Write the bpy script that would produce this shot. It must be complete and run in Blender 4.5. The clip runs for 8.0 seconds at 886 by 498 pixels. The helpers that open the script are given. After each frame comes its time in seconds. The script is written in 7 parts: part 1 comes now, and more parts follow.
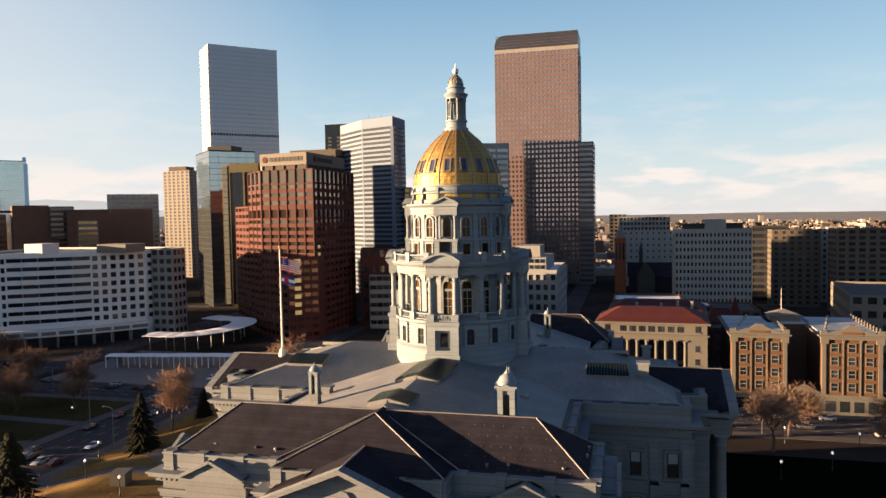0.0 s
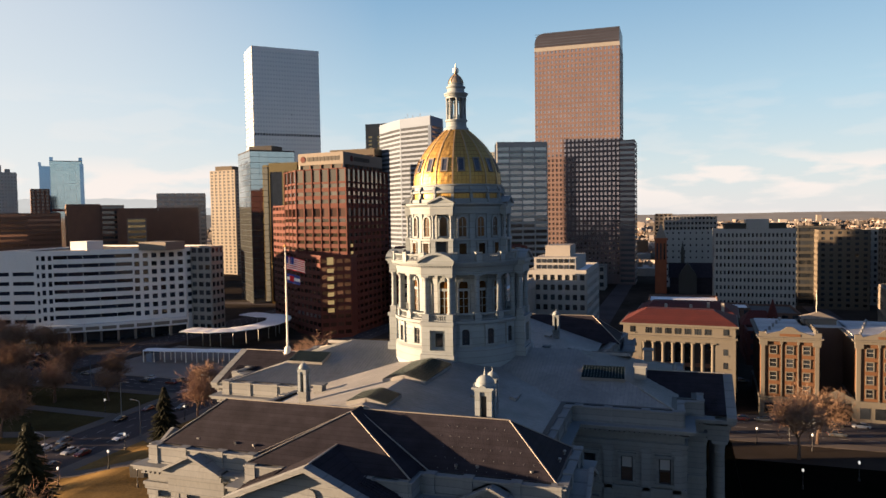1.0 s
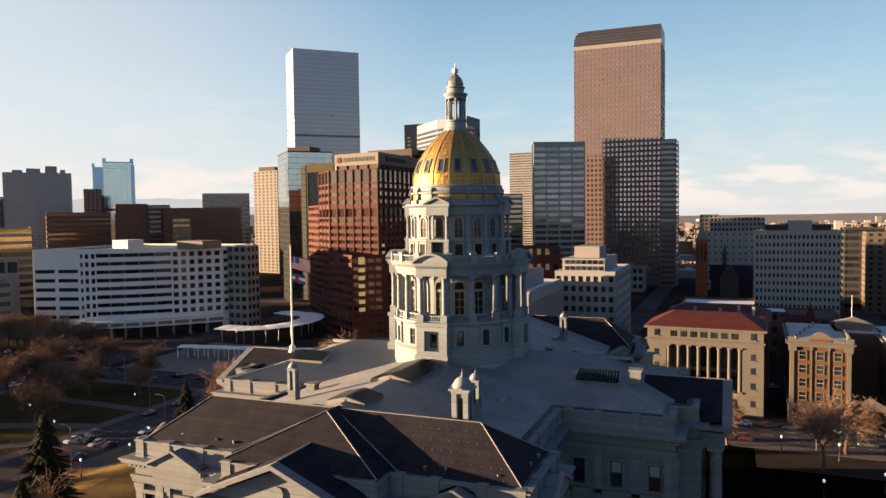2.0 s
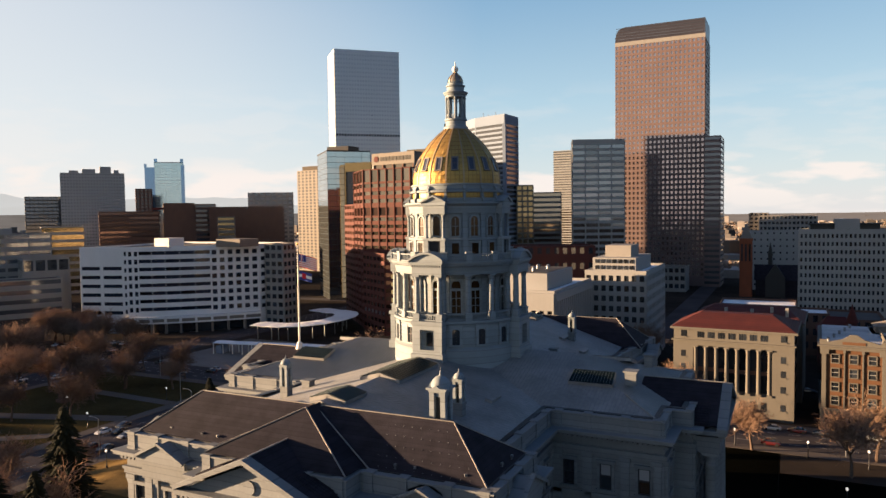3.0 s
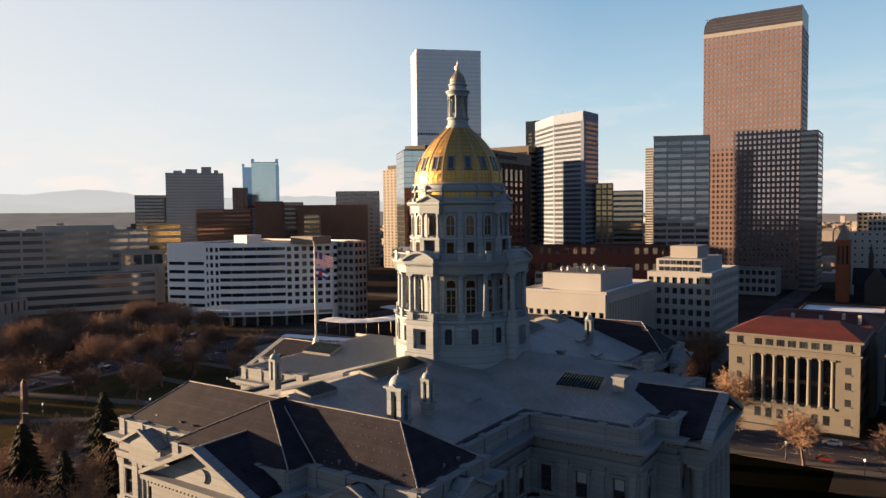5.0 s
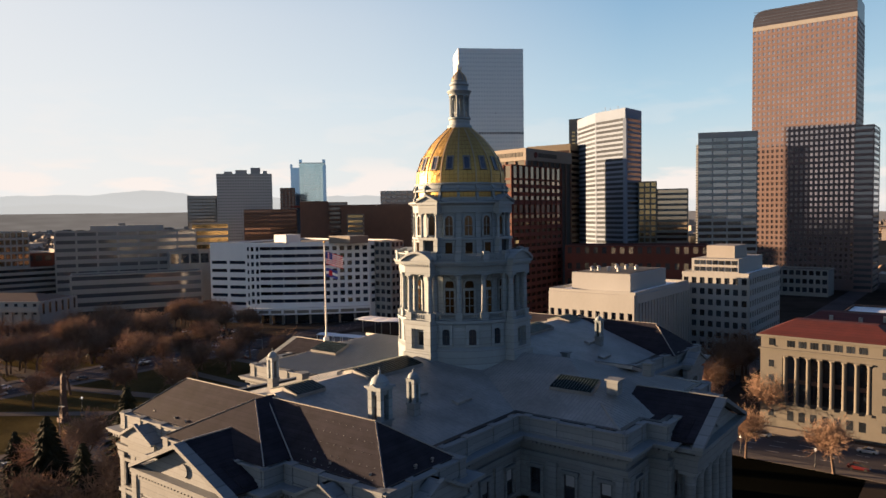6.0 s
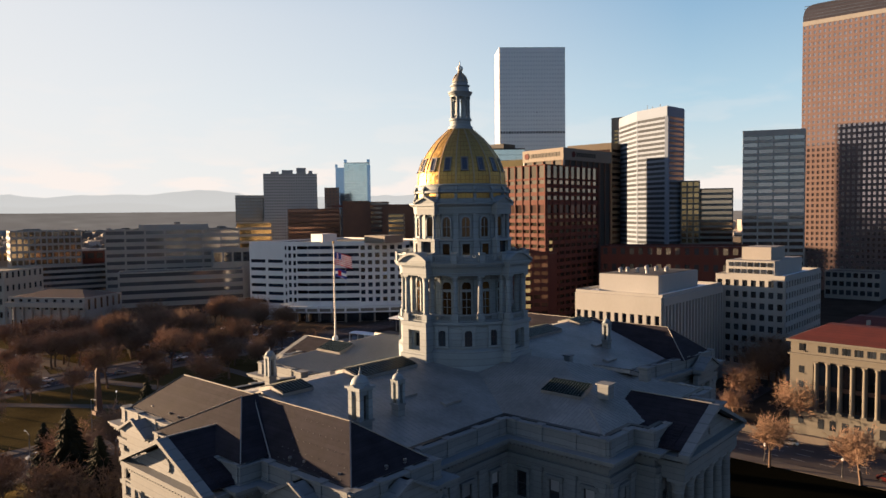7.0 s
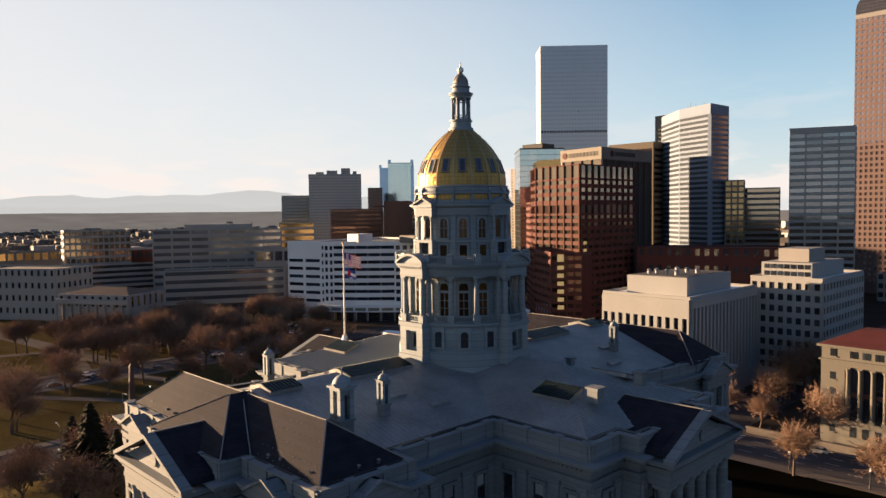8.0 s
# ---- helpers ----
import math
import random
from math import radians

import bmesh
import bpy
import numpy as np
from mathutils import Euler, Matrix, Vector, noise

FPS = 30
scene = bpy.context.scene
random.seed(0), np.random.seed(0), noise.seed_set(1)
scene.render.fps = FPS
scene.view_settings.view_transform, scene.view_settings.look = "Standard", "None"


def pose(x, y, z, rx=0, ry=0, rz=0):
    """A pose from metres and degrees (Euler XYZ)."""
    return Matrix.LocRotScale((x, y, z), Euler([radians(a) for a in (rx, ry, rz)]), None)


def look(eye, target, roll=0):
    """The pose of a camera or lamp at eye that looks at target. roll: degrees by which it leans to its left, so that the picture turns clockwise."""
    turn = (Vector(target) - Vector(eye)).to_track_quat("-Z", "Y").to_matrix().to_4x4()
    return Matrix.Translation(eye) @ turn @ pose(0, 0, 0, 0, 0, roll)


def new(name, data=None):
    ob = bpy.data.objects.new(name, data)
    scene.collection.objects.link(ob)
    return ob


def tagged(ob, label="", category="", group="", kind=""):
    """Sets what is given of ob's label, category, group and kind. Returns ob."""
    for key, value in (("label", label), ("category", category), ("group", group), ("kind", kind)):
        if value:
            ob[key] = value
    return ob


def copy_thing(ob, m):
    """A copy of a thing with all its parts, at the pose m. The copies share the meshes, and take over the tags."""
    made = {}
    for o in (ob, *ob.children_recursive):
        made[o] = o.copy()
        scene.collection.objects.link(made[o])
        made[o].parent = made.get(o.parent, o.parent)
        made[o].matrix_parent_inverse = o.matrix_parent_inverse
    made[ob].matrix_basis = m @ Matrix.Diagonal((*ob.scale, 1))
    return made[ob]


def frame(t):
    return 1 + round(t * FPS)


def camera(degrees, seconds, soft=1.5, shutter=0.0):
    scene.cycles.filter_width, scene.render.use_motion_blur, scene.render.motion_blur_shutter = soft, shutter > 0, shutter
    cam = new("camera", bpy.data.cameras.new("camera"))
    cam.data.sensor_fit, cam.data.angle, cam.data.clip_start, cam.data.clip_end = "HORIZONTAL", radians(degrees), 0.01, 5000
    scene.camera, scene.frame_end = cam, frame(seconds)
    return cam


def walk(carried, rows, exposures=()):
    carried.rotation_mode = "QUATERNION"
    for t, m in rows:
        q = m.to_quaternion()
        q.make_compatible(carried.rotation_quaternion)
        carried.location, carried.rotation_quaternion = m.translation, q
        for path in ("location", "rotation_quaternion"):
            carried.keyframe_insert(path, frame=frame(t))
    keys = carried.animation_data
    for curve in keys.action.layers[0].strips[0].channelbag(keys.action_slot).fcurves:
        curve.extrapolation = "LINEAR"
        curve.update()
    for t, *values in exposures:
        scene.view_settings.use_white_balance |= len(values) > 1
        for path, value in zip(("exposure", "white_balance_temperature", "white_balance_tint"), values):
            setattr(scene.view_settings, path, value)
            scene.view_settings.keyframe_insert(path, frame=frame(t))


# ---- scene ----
cam = camera(63.9, 8.0)
PATH = [
    (0, (25.825, -110.681, 58.148), (25.329, -108.746, 58.052), -1.0),
    (0.5, (29.452, -109.549, 58.141), (28.892, -107.632, 58.044), -0.9),
    (1, (33.155, -108.375, 58.154), (32.53, -106.478, 58.057), -0.9),
    (1.5, (36.66, -107.098, 58.153), (35.973, -105.222, 58.056), -0.9),
    (2.8, (45.741, -103.161, 58.062), (44.895, -101.351, 57.967), -0.7),
    (3, (47.11, -102.54, 58.058), (46.239, -100.742, 57.961), -0.8),
    (3.5, (50.426, -100.873, 57.998), (49.498, -99.104, 57.901), -0.8),
    (4, (53.786, -98.987, 57.984), (52.796, -97.252, 57.887), -0.8),
    (4.5, (56.961, -97.128, 57.992), (55.913, -95.427, 57.894), -0.8),
    (4.7, (58.223, -96.3, 57.999), (57.152, -94.614, 57.901), -0.7),
    (6, (66.392, -90.474, 58.076), (65.169, -88.894, 57.977), -0.8),
    (6.5, (69.304, -88.151, 58.167), (68.029, -86.613, 58.068), -0.8),
    (7, (72.262, -85.712, 58.258), (70.934, -84.219, 58.159), -0.7),
    (7.5, (75.04, -83.262, 58.316), (73.663, -81.815, 58.217), -0.7),
    (8, (77.878, -80.642, 58.388), (76.452, -79.244, 58.29), -0.7),
]
walk(cam, [(t, look(eye, target, roll)) for t, eye, target, roll in PATH], [(0, 2.4, 6550, 13), (8, 2.4, 6550, 13)])


# ---- light ----
SUN_AZ, SUN_EL = 252.0, 4.8
world = bpy.data.worlds.new("world")
scene.world = world
world.use_nodes = True
wn, wl = world.node_tree.nodes, world.node_tree.links
sky = wn.new("ShaderNodeTexSky")
sky.sky_type = "NISHITA"
sky.sun_disc = False
sky.sun_elevation = radians(SUN_EL)
sky.sun_rotation = radians(SUN_AZ)
sky.altitude, sky.air_density, sky.dust_density, sky.ozone_density = 1600, 1.0, 0.9, 1.8
wn["Background"].inputs["Strength"].default_value = 0.058
# haze: white towards the sun and the horizon, pale blue above; thin cloud low over the plains
tco, sep = wn.new("ShaderNodeTexCoord"), wn.new("ShaderNodeSeparateXYZ")
wl.new(tco.outputs["Generated"], sep.inputs[0])


def ramp_of(socket, stops):
    r = wn.new("ShaderNodeValToRGB")
    while len(r.color_ramp.elements) < len(stops):
        r.color_ramp.elements.new(0.5)
    for e, (p, c) in zip(r.color_ramp.elements, stops):
        e.position, e.color = p, c
    wl.new(socket, r.inputs["Fac"])
    return r.outputs["Color"]


def blend(fac, a, b):
    m = wn.new("ShaderNodeMix")
    m.data_type = "RGBA"
    wl.new(fac, m.inputs["Factor"])
    for k, v in (("A", a), ("B", b)):
        if isinstance(v, tuple):
            m.inputs[k].default_value = v
        else:
            wl.new(v, m.inputs[k])
    return m.outputs["Result"]


def grey(v):
    return (v, v, v, 1)


def lifted(color, k):
    g = wn.new("ShaderNodeVectorMath")
    g.operation = "SCALE"
    g.inputs["Scale"].default_value = k
    wl.new(color, g.inputs[0])
    return g.outputs[0]


haze = lifted(ramp_of(sep.outputs["Z"], ((0.0, (0.86, 0.865, 0.86, 1)), (0.06, (0.74, 0.85, 0.88, 1)), (0.15, (0.53, 0.75, 0.87, 1)), (0.30, (0.27, 0.50, 0.73, 1)), (0.45, (0.075, 0.20, 0.46, 1)), (0.75, (0.02, 0.07, 0.24, 1)))), 3.0)
share = ramp_of(sep.outputs["Z"], ((0.0, grey(0.95)), (0.12, grey(0.85)), (0.45, grey(0.75)), (0.9, grey(0.65))))
base_sky = blend(share, sky.outputs["Color"], haze)
# whiter towards the sun
dot = wn.new("ShaderNodeVectorMath")
dot.operation = "DOT_PRODUCT"
wl.new(tco.outputs["Generated"], dot.inputs[0])
dot.inputs[1].default_value = (math.sin(radians(SUN_AZ)), math.cos(radians(SUN_AZ)), 0)
glow = ramp_of(dot.outputs["Value"], ((0.08, grey(0.0)), (0.42, grey(0.45)), (0.85, grey(0.85))))
glow_low = wn.new("ShaderNodeMath")
glow_low.operation = "MULTIPLY"
wl.new(glow, glow_low.inputs[0])
wl.new(ramp_of(sep.outputs["Z"], ((0.0, grey(1.0)), (0.26, grey(0.95)), (0.6, grey(0.2)))), glow_low.inputs[1])
pale_sky = blend(glow_low.outputs[0], base_sky, (2.95, 2.9, 2.8, 1))
# the warm glow close round the sun
near_sun = wn.new("ShaderNodeVectorMath")
near_sun.operation = "DOT_PRODUCT"
wl.new(tco.outputs["Generated"], near_sun.inputs[0])
near_sun.inputs[1].default_value = (math.sin(radians(SUN_AZ)) * math.cos(radians(SUN_EL)), math.cos(radians(SUN_AZ)) * math.cos(radians(SUN_EL)), math.sin(radians(SUN_EL)))
pale_sky = blend(ramp_of(near_sun.outputs["Value"], ((0.88, grey(0.0)), (0.97, grey(0.6)), (1.0, grey(1.0)))), pale_sky, (4.4, 3.4, 2.2, 1))
# the dusk opposite the sun: dimmer and bluer
away = wn.new("ShaderNodeMath")
away.operation = "MULTIPLY"
away.inputs[1].default_value = -1.0
wl.new(dot.outputs["Value"], away.inputs[0])
pale_sky = blend(ramp_of(away.outputs[0], ((0.58, grey(0.0)), (0.95, grey(0.85)))), pale_sky, (0.45, 0.70, 1.20, 1))
mpp, cl = wn.new("ShaderNodeMapping"), wn.new("ShaderNodeTexNoise")
mpp.inputs["Scale"].default_value = (4.2, 4.2, 17)
wl.new(tco.outputs["Generated"], mpp.inputs["Vector"])
wl.new(mpp.outputs["Vector"], cl.inputs["Vector"])
cl.inputs["Scale"].default_value, cl.inputs["Detail"].default_value = 2.4, 8
mask = ramp_of(cl.outputs["Fac"], ((0.47, grey(0.0)), (0.58, grey(1.0))))
low = ramp_of(sep.outputs["Z"], ((0.0, grey(0.45)), (0.03, grey(0.95)), (0.055, grey(0.9)), (0.08, grey(0.16)), (0.14, grey(0.14)), (0.18, grey(0.0))))
both = wn.new("ShaderNodeMath")
both.operation = "MULTIPLY"
wl.new(mask, both.inputs[0])
wl.new(low, both.inputs[1])
wl.new(blend(both.outputs[0], pale_sky, (3.15, 2.92, 2.70, 1)), wn["Background"].inputs["Color"])

sun = new("sun", bpy.data.lights.new("sun", "SUN"))
sun.data.energy, sun.data.angle, sun.data.color = 5.0, radians(0.6), (1.0, 0.67, 0.38)
sun_way = Vector((math.sin(radians(SUN_AZ)) * math.cos(radians(SUN_EL)), math.cos(radians(SUN_AZ)) * math.cos(radians(SUN_EL)), math.sin(radians(SUN_EL))))
sun.matrix_world = Matrix.Translation((-200, -60, 120)) @ sun_way.to_track_quat("Z", "Y").to_matrix().to_4x4()


# ---- materials ----
def material(name, color, rough=0.7, metal=0.0, var=0.18, scale=0.3, fine=6.0, bump=0.15, rnd=0.0, spec=0.2, streak=0.0):
    """A procedural surface: broad stains, fine grain, a little relief, and a shade of its own for each object where rnd is set."""
    m = bpy.data.materials.new(name)
    m.use_nodes = True
    n, l = m.node_tree.nodes, m.node_tree.links
    b = n["Principled BSDF"]
    b.inputs["Metallic"].default_value, b.inputs["Specular IOR Level"].default_value = metal, spec
    tc = n.new("ShaderNodeTexCoord")
    mp = n.new("ShaderNodeMapping")
    mp.inputs["Scale"].default_value = (1, 1, 1 - 0.85 * streak)
    l.new(tc.outputs["Object"], mp.inputs["Vector"])
    big, small = n.new("ShaderNodeTexNoise"), n.new("ShaderNodeTexNoise")
    for t, s, d in ((big, scale, 5.0), (small, fine, 3.0)):
        t.inputs["Scale"].default_value, t.inputs["Detail"].default_value = s, d
        l.new(mp.outputs["Vector"], t.inputs["Vector"])
    mix = n.new("ShaderNodeMath")
    mix.operation = "MULTIPLY_ADD"
    l.new(small.outputs["Fac"], mix.inputs[0])
    mix.inputs[1].default_value = 0.5
    l.new(big.outputs["Fac"], mix.inputs[2])
    val = n.new("ShaderNodeMapRange")
    val.inputs["From Min"].default_value, val.inputs["From Max"].default_value = 0.45, 1.05
    val.inputs["To Min"].default_value, val.inputs["To Max"].default_value = 1 - var, 1 + var
    l.new(mix.outputs[0], val.inputs["Value"])
    last = val.outputs["Result"]
    if rnd:
        info = n.new("ShaderNodeObjectInfo")
        r = n.new("ShaderNodeMapRange")
        r.inputs["To Min"].default_value, r.inputs["To Max"].default_value = 1 - rnd, 1 + rnd
        l.new(info.outputs["Random"], r.inputs["Value"])
        mul = n.new("ShaderNodeMath")
        mul.operation = "MULTIPLY"
        l.new(last, mul.inputs[0])
        l.new(r.outputs["Result"], mul.inputs[1])
        last = mul.outputs[0]
    tint = n.new("ShaderNodeVectorMath")
    tint.operation = "SCALE"
    tint.inputs[0].default_value = color
    l.new(last, tint.inputs["Scale"])
    l.new(tint.outputs[0], b.inputs["Base Color"])
    rr = n.new("ShaderNodeMapRange")
    rr.inputs["To Min"].default_value, rr.inputs["To Max"].default_value = max(0.02, rough - 0.1 * rough), min(1, rough + 0.15 * rough)
    l.new(big.outputs["Fac"], rr.inputs["Value"])
    l.new(rr.outputs["Result"], b.inputs["Roughness"])
    if bump:
        bp = n.new("ShaderNodeBump")
        bp.inputs["Strength"].default_value, bp.inputs["Distance"].default_value = bump, 0.1
        l.new(small.outputs["Fac"], bp.inputs["Height"])
        l.new(bp.outputs["Normal"], b.inputs["Normal"])
    return m


GRANITE = material("grey_granite", (0.156, 0.167, 0.173), 0.75, var=0.14, scale=0.25, fine=3.0, bump=0.2, rnd=0.03, streak=0.6)
STONE_PALE = material("painted_iron_stone", (0.192, 0.222, 0.240), 0.6, var=0.10, scale=0.4, fine=4.0, bump=0.1, rnd=0.03, streak=0.5)
ROOF_METAL = material("grey_standing_seam_metal", (0.202, 0.198, 0.192), 0.52, 0.16, var=0.34, scale=0.22, fine=1.6, bump=0.05, spec=0.4)
SEAM = material("roof_seam", (0.142, 0.156, 0.166), 0.5, var=0.1)
SHINGLE = material("brown_shingle", (0.0235, 0.0215, 0.0275), 0.75, var=0.34, scale=0.6, fine=9.0, bump=0.4, spec=0.04)
COPPER = material("pale_ridge_flashing", (0.24, 0.225, 0.205), 0.4, 0.3, var=0.12)
SKYLIGHT = material("dark_skylight_glass", (0.005, 0.011, 0.011), 0.25, 0.0, var=0.2, bump=0.0, spec=0.05)
SKYBAR = material("skylight_bar", (0.055, 0.072, 0.070), 0.5)
GOLD = material("gold_leaf", (0.43, 0.27, 0.085), 0.52, 0.8, var=0.14, scale=0.8, fine=5.0, bump=0.25, rnd=0.03)
GOLD_RIB = material("weathered_dome_rib", (0.36, 0.26, 0.15), 0.45, 0.45, var=0.18)
CAP_METAL = material("weathered_grey_gilding", (0.20, 0.185, 0.165), 0.5, 0.35, var=0.25, scale=1.5, fine=6.0)
# dull copy of the tower glass: sunward facets go without the sun's mirror glare
GLASS_MATT = material("matt_dark_glass", (0.046, 0.054, 0.066), 0.7, 0.0, var=0.2, scale=0.1, bump=0.0, rnd=0.3, spec=0.02)
DOME_FRAME = material("grey_dome_window_frame", (0.15, 0.14, 0.13), 0.5, 0.1, var=0.12)
DOME_PANE = material("blue_grey_dome_glass", (0.035, 0.042, 0.065), 0.12, var=0.3, bump=0.0, rnd=0.5, spec=0.6)
GLASS_DARK = material("dark_window_glass", (0.02, 0.024, 0.03), 0.06, 0.0, var=0.3, bump=0.0, rnd=0.5, spec=0.8)
# drum panes: sunlight inside the drum is painted into the glass as amber
GLASS_INNER_GLOW = material("inner_glow_window_glass", (0.060, 0.030, 0.010), 0.12, 0.15, var=0.6, scale=1.2, bump=0.0, rnd=0.9, spec=0.3)
GLASS_MIRROR = material("mirror_curtain_glass", (0.42, 0.47, 0.47), 0.05, 0.92, var=0.10, scale=0.05, bump=0.0, rnd=0.10)
GLASS_BLUE = material("blue_curtain_glass", (0.17, 0.27, 0.40), 0.08, 0.9, var=0.10, scale=0.05, bump=0.0, rnd=0.08)
GLASS_NIGHT = material("dark_blue_glass", (0.012, 0.016, 0.026), 0.08, 0.0, var=0.3, bump=0.0, rnd=0.6, spec=0.35)
GLASS_BROWN = material("brown_reflective_glass", (0.075, 0.045, 0.035), 0.1, 0.55, var=0.3, scale=0.1, bump=0.0, rnd=0.8)
GLASS_SILVER = material("silver_glass", (0.30, 0.33, 0.365), 0.28, 0.55, var=0.1, scale=0.05, bump=0.0, rnd=0.1)
GLASS_CLEAR = material("clear_mirror_glass", (0.17, 0.18, 0.195), 0.05, 0.9, var=0.12, scale=0.05, bump=0.0, rnd=0.25)
GLASS_AQUA = material("pale_aqua_glass", (0.46, 0.56, 0.57), 0.1, 0.85, var=0.08, scale=0.05, bump=0.0, rnd=0.06)
CROWN = material("dark_crown_metal", (0.055, 0.05, 0.058), 0.3, 0.4, var=0.1, scale=0.05, bump=0.0)
GLASS_GREY = material("grey_reflective_glass", (0.13, 0.14, 0.155), 0.08, 0.6, var=0.15, scale=0.1, bump=0.0, rnd=0.25)
GLASS_BAND = material("warm_mirror_glass", (0.27, 0.225, 0.17), 0.06, 0.92, var=0.18, scale=0.1, bump=0.0, rnd=0.25)
GLASS_LIT = material("lit_office_window", (0.4, 0.3, 0.15), 0.2, bump=0.0)
GLASS_LIT.node_tree.nodes["Principled BSDF"].inputs["Emission Color"].default_value = (1.0, 0.68, 0.25, 1)
GLASS_LIT.node_tree.nodes["Principled BSDF"].inputs["Emission Strength"].default_value = 0.055
SILVER_PANEL = material("silver_metal_panel", (0.44, 0.46, 0.485), 0.42, 0.35, var=0.06, scale=0.04, fine=0.6, bump=0.04)
MUNI_WHITE = material("white_painted_concrete", (0.58, 0.58, 0.575), 0.7, var=0.08, scale=0.1, fine=2.0, bump=0.1, streak=0.6)
GREY_PANEL = material("warm_grey_panel", (0.265, 0.255, 0.24), 0.6, var=0.08, scale=0.1, fine=2.0, streak=0.6)
GOLD_PANEL = material("gold_mirror_panel", (0.26, 0.18, 0.08), 0.12, 0.9, var=0.15, scale=0.1, bump=0.0)
PLAZA = material("tan_plaza_paving", (0.20, 0.178, 0.158), 0.85, var=0.18, scale=0.06, fine=1.5, bump=0.15, spec=0.0)
BLIND = material("pale_window_blind", (0.24, 0.24, 0.24), 0.7, var=0.1, rnd=0.35)
GLASS_ROSE = material("rose_mirror_glass", (0.42, 0.34, 0.32), 0.08, 0.85, var=0.15, scale=0.1, bump=0.0, rnd=0.2)
# darker copy of the tan precast; on the apartment slabs it stands for shade
TAN_DARK = material("dark_tan_precast", (0.098, 0.082, 0.064), 0.75, var=0.12, scale=0.1, fine=2.0, streak=0.6)
# ochre grass, lightened so the colour itself carries the low sun
SUNLIT_GRASS = material("sunlit_ochre_grass", (0.165, 0.108, 0.044), 0.95, var=0.45, scale=0.12, fine=2.0, bump=0.6, spec=0.0)
GLASS_GOLD = material("bronze_reflective_glass", (0.26, 0.19, 0.095), 0.10, 0.85, var=0.2, scale=0.1, bump=0.0, rnd=0.3)
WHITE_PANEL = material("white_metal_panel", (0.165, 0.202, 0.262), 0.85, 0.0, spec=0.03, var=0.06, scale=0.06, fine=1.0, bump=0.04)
WHITE_STONE = material("white_precast", (0.245, 0.245, 0.240), 0.7, var=0.08, scale=0.1, fine=2.0, bump=0.1, streak=0.6)
GREY_STONE = material("grey_precast", (0.235, 0.222, 0.206), 0.7, var=0.10, scale=0.1, fine=2.0, bump=0.1, streak=0.6)
DARK_STONE = material("dark_precast", (0.042, 0.041, 0.038), 0.7, var=0.12, scale=0.1, fine=2.0, streak=0.6)
TAN_STONE = material("tan_precast", (0.152, 0.136, 0.118), 0.7, var=0.10, scale=0.1, fine=2.0, streak=0.6)
CREAM_STONE = material("cream_limestone", (0.106, 0.098, 0.084), 0.75, var=0.10, scale=0.2, fine=3.0, bump=0.2, streak=0.5)
ROSE_GRANITE = material("rose_granite", (0.145, 0.101, 0.094), 0.45, var=0.08, scale=0.05, fine=1.0, bump=0.03)
RED_BRICK = material("red_brick", (0.074, 0.024, 0.019), 0.8, var=0.16, scale=0.15, fine=4.0, bump=0.25, streak=0.4)
ORANGE_BRICK = material("orange_brick", (0.100, 0.049, 0.025), 0.8, var=0.16, scale=0.3, fine=5.0, bump=0.3, streak=0.4)
BROWN_BRICK = material("brown_brick", (0.095, 0.057, 0.044), 0.8, var=0.16, scale=0.2, fine=4.0, bump=0.25, streak=0.4)
RED_STONE = material("red_sandstone", (0.20, 0.062, 0.030), 0.8, var=0.16, scale=0.3, fine=4.0, bump=0.3, streak=0.4)
RED_TILE = material("red_clay_tile", (0.072, 0.016, 0.013), 0.75, var=0.25, scale=0.4, fine=5.0, bump=0.5)
FLAT_ROOF = material("gravel_roof", (0.080, 0.076, 0.072), 0.9, var=0.3, scale=0.1, fine=3.0, bump=0.3)
WHITE_ROOF = material("white_membrane_roof", (0.74, 0.75, 0.76), 0.7, var=0.14, scale=0.08, fine=1.5)
GREY_ROOF = material("grey_membrane_roof", (0.36, 0.37, 0.385), 0.75, var=0.3, scale=0.15, fine=1.5)
BLACK_METAL = material("black_metal", (0.025, 0.025, 0.027), 0.45, 0.3, var=0.2)
STEEL = material("galvanised_steel", (0.252, 0.258, 0.264), 0.35, 0.7, var=0.15)
PALE_PAINT = material("pale_pole_paint", (0.70, 0.66, 0.58), 0.4, var=0.06)
ASPHALT = material("asphalt", (0.070, 0.063, 0.063), 0.85, var=0.25, scale=0.06, fine=2.5, bump=0.2, spec=0.0)
CONCRETE = material("concrete_paving", (0.130, 0.112, 0.098), 0.85, var=0.16, scale=0.08, fine=1.5, bump=0.15, spec=0.0)
MARKING = material("road_marking", (0.36, 0.35, 0.33), 0.7, var=0.2)
# lawn near the capitol: the building's cast shade is painted in as near-black
SHADE_LAWN = material("shade_dark_lawn", (0.0036, 0.0036, 0.0024), 0.95, var=0.5, scale=0.05, fine=2.0, bump=0.15, spec=0.0)
LAWN = material("winter_lawn", (0.062, 0.048, 0.021), 0.95, var=0.5, scale=0.05, fine=2.0, bump=0.6, spec=0.0)
EARTH = material("city_ground", (0.040, 0.033, 0.027), 0.95, var=0.5, scale=0.012, fine=0.12, bump=0.3, spec=0.0)
BARK = material("winter_bark", (0.112, 0.080, 0.062), 0.9, var=0.25, scale=2.0, fine=14.0, bump=0.6, rnd=0.2, spec=0.0)
TWIG = material("bare_twigs", (0.190, 0.124, 0.088), 0.9, var=0.3, scale=0.8, fine=6.0, bump=0.0, rnd=0.3, spec=0.0)
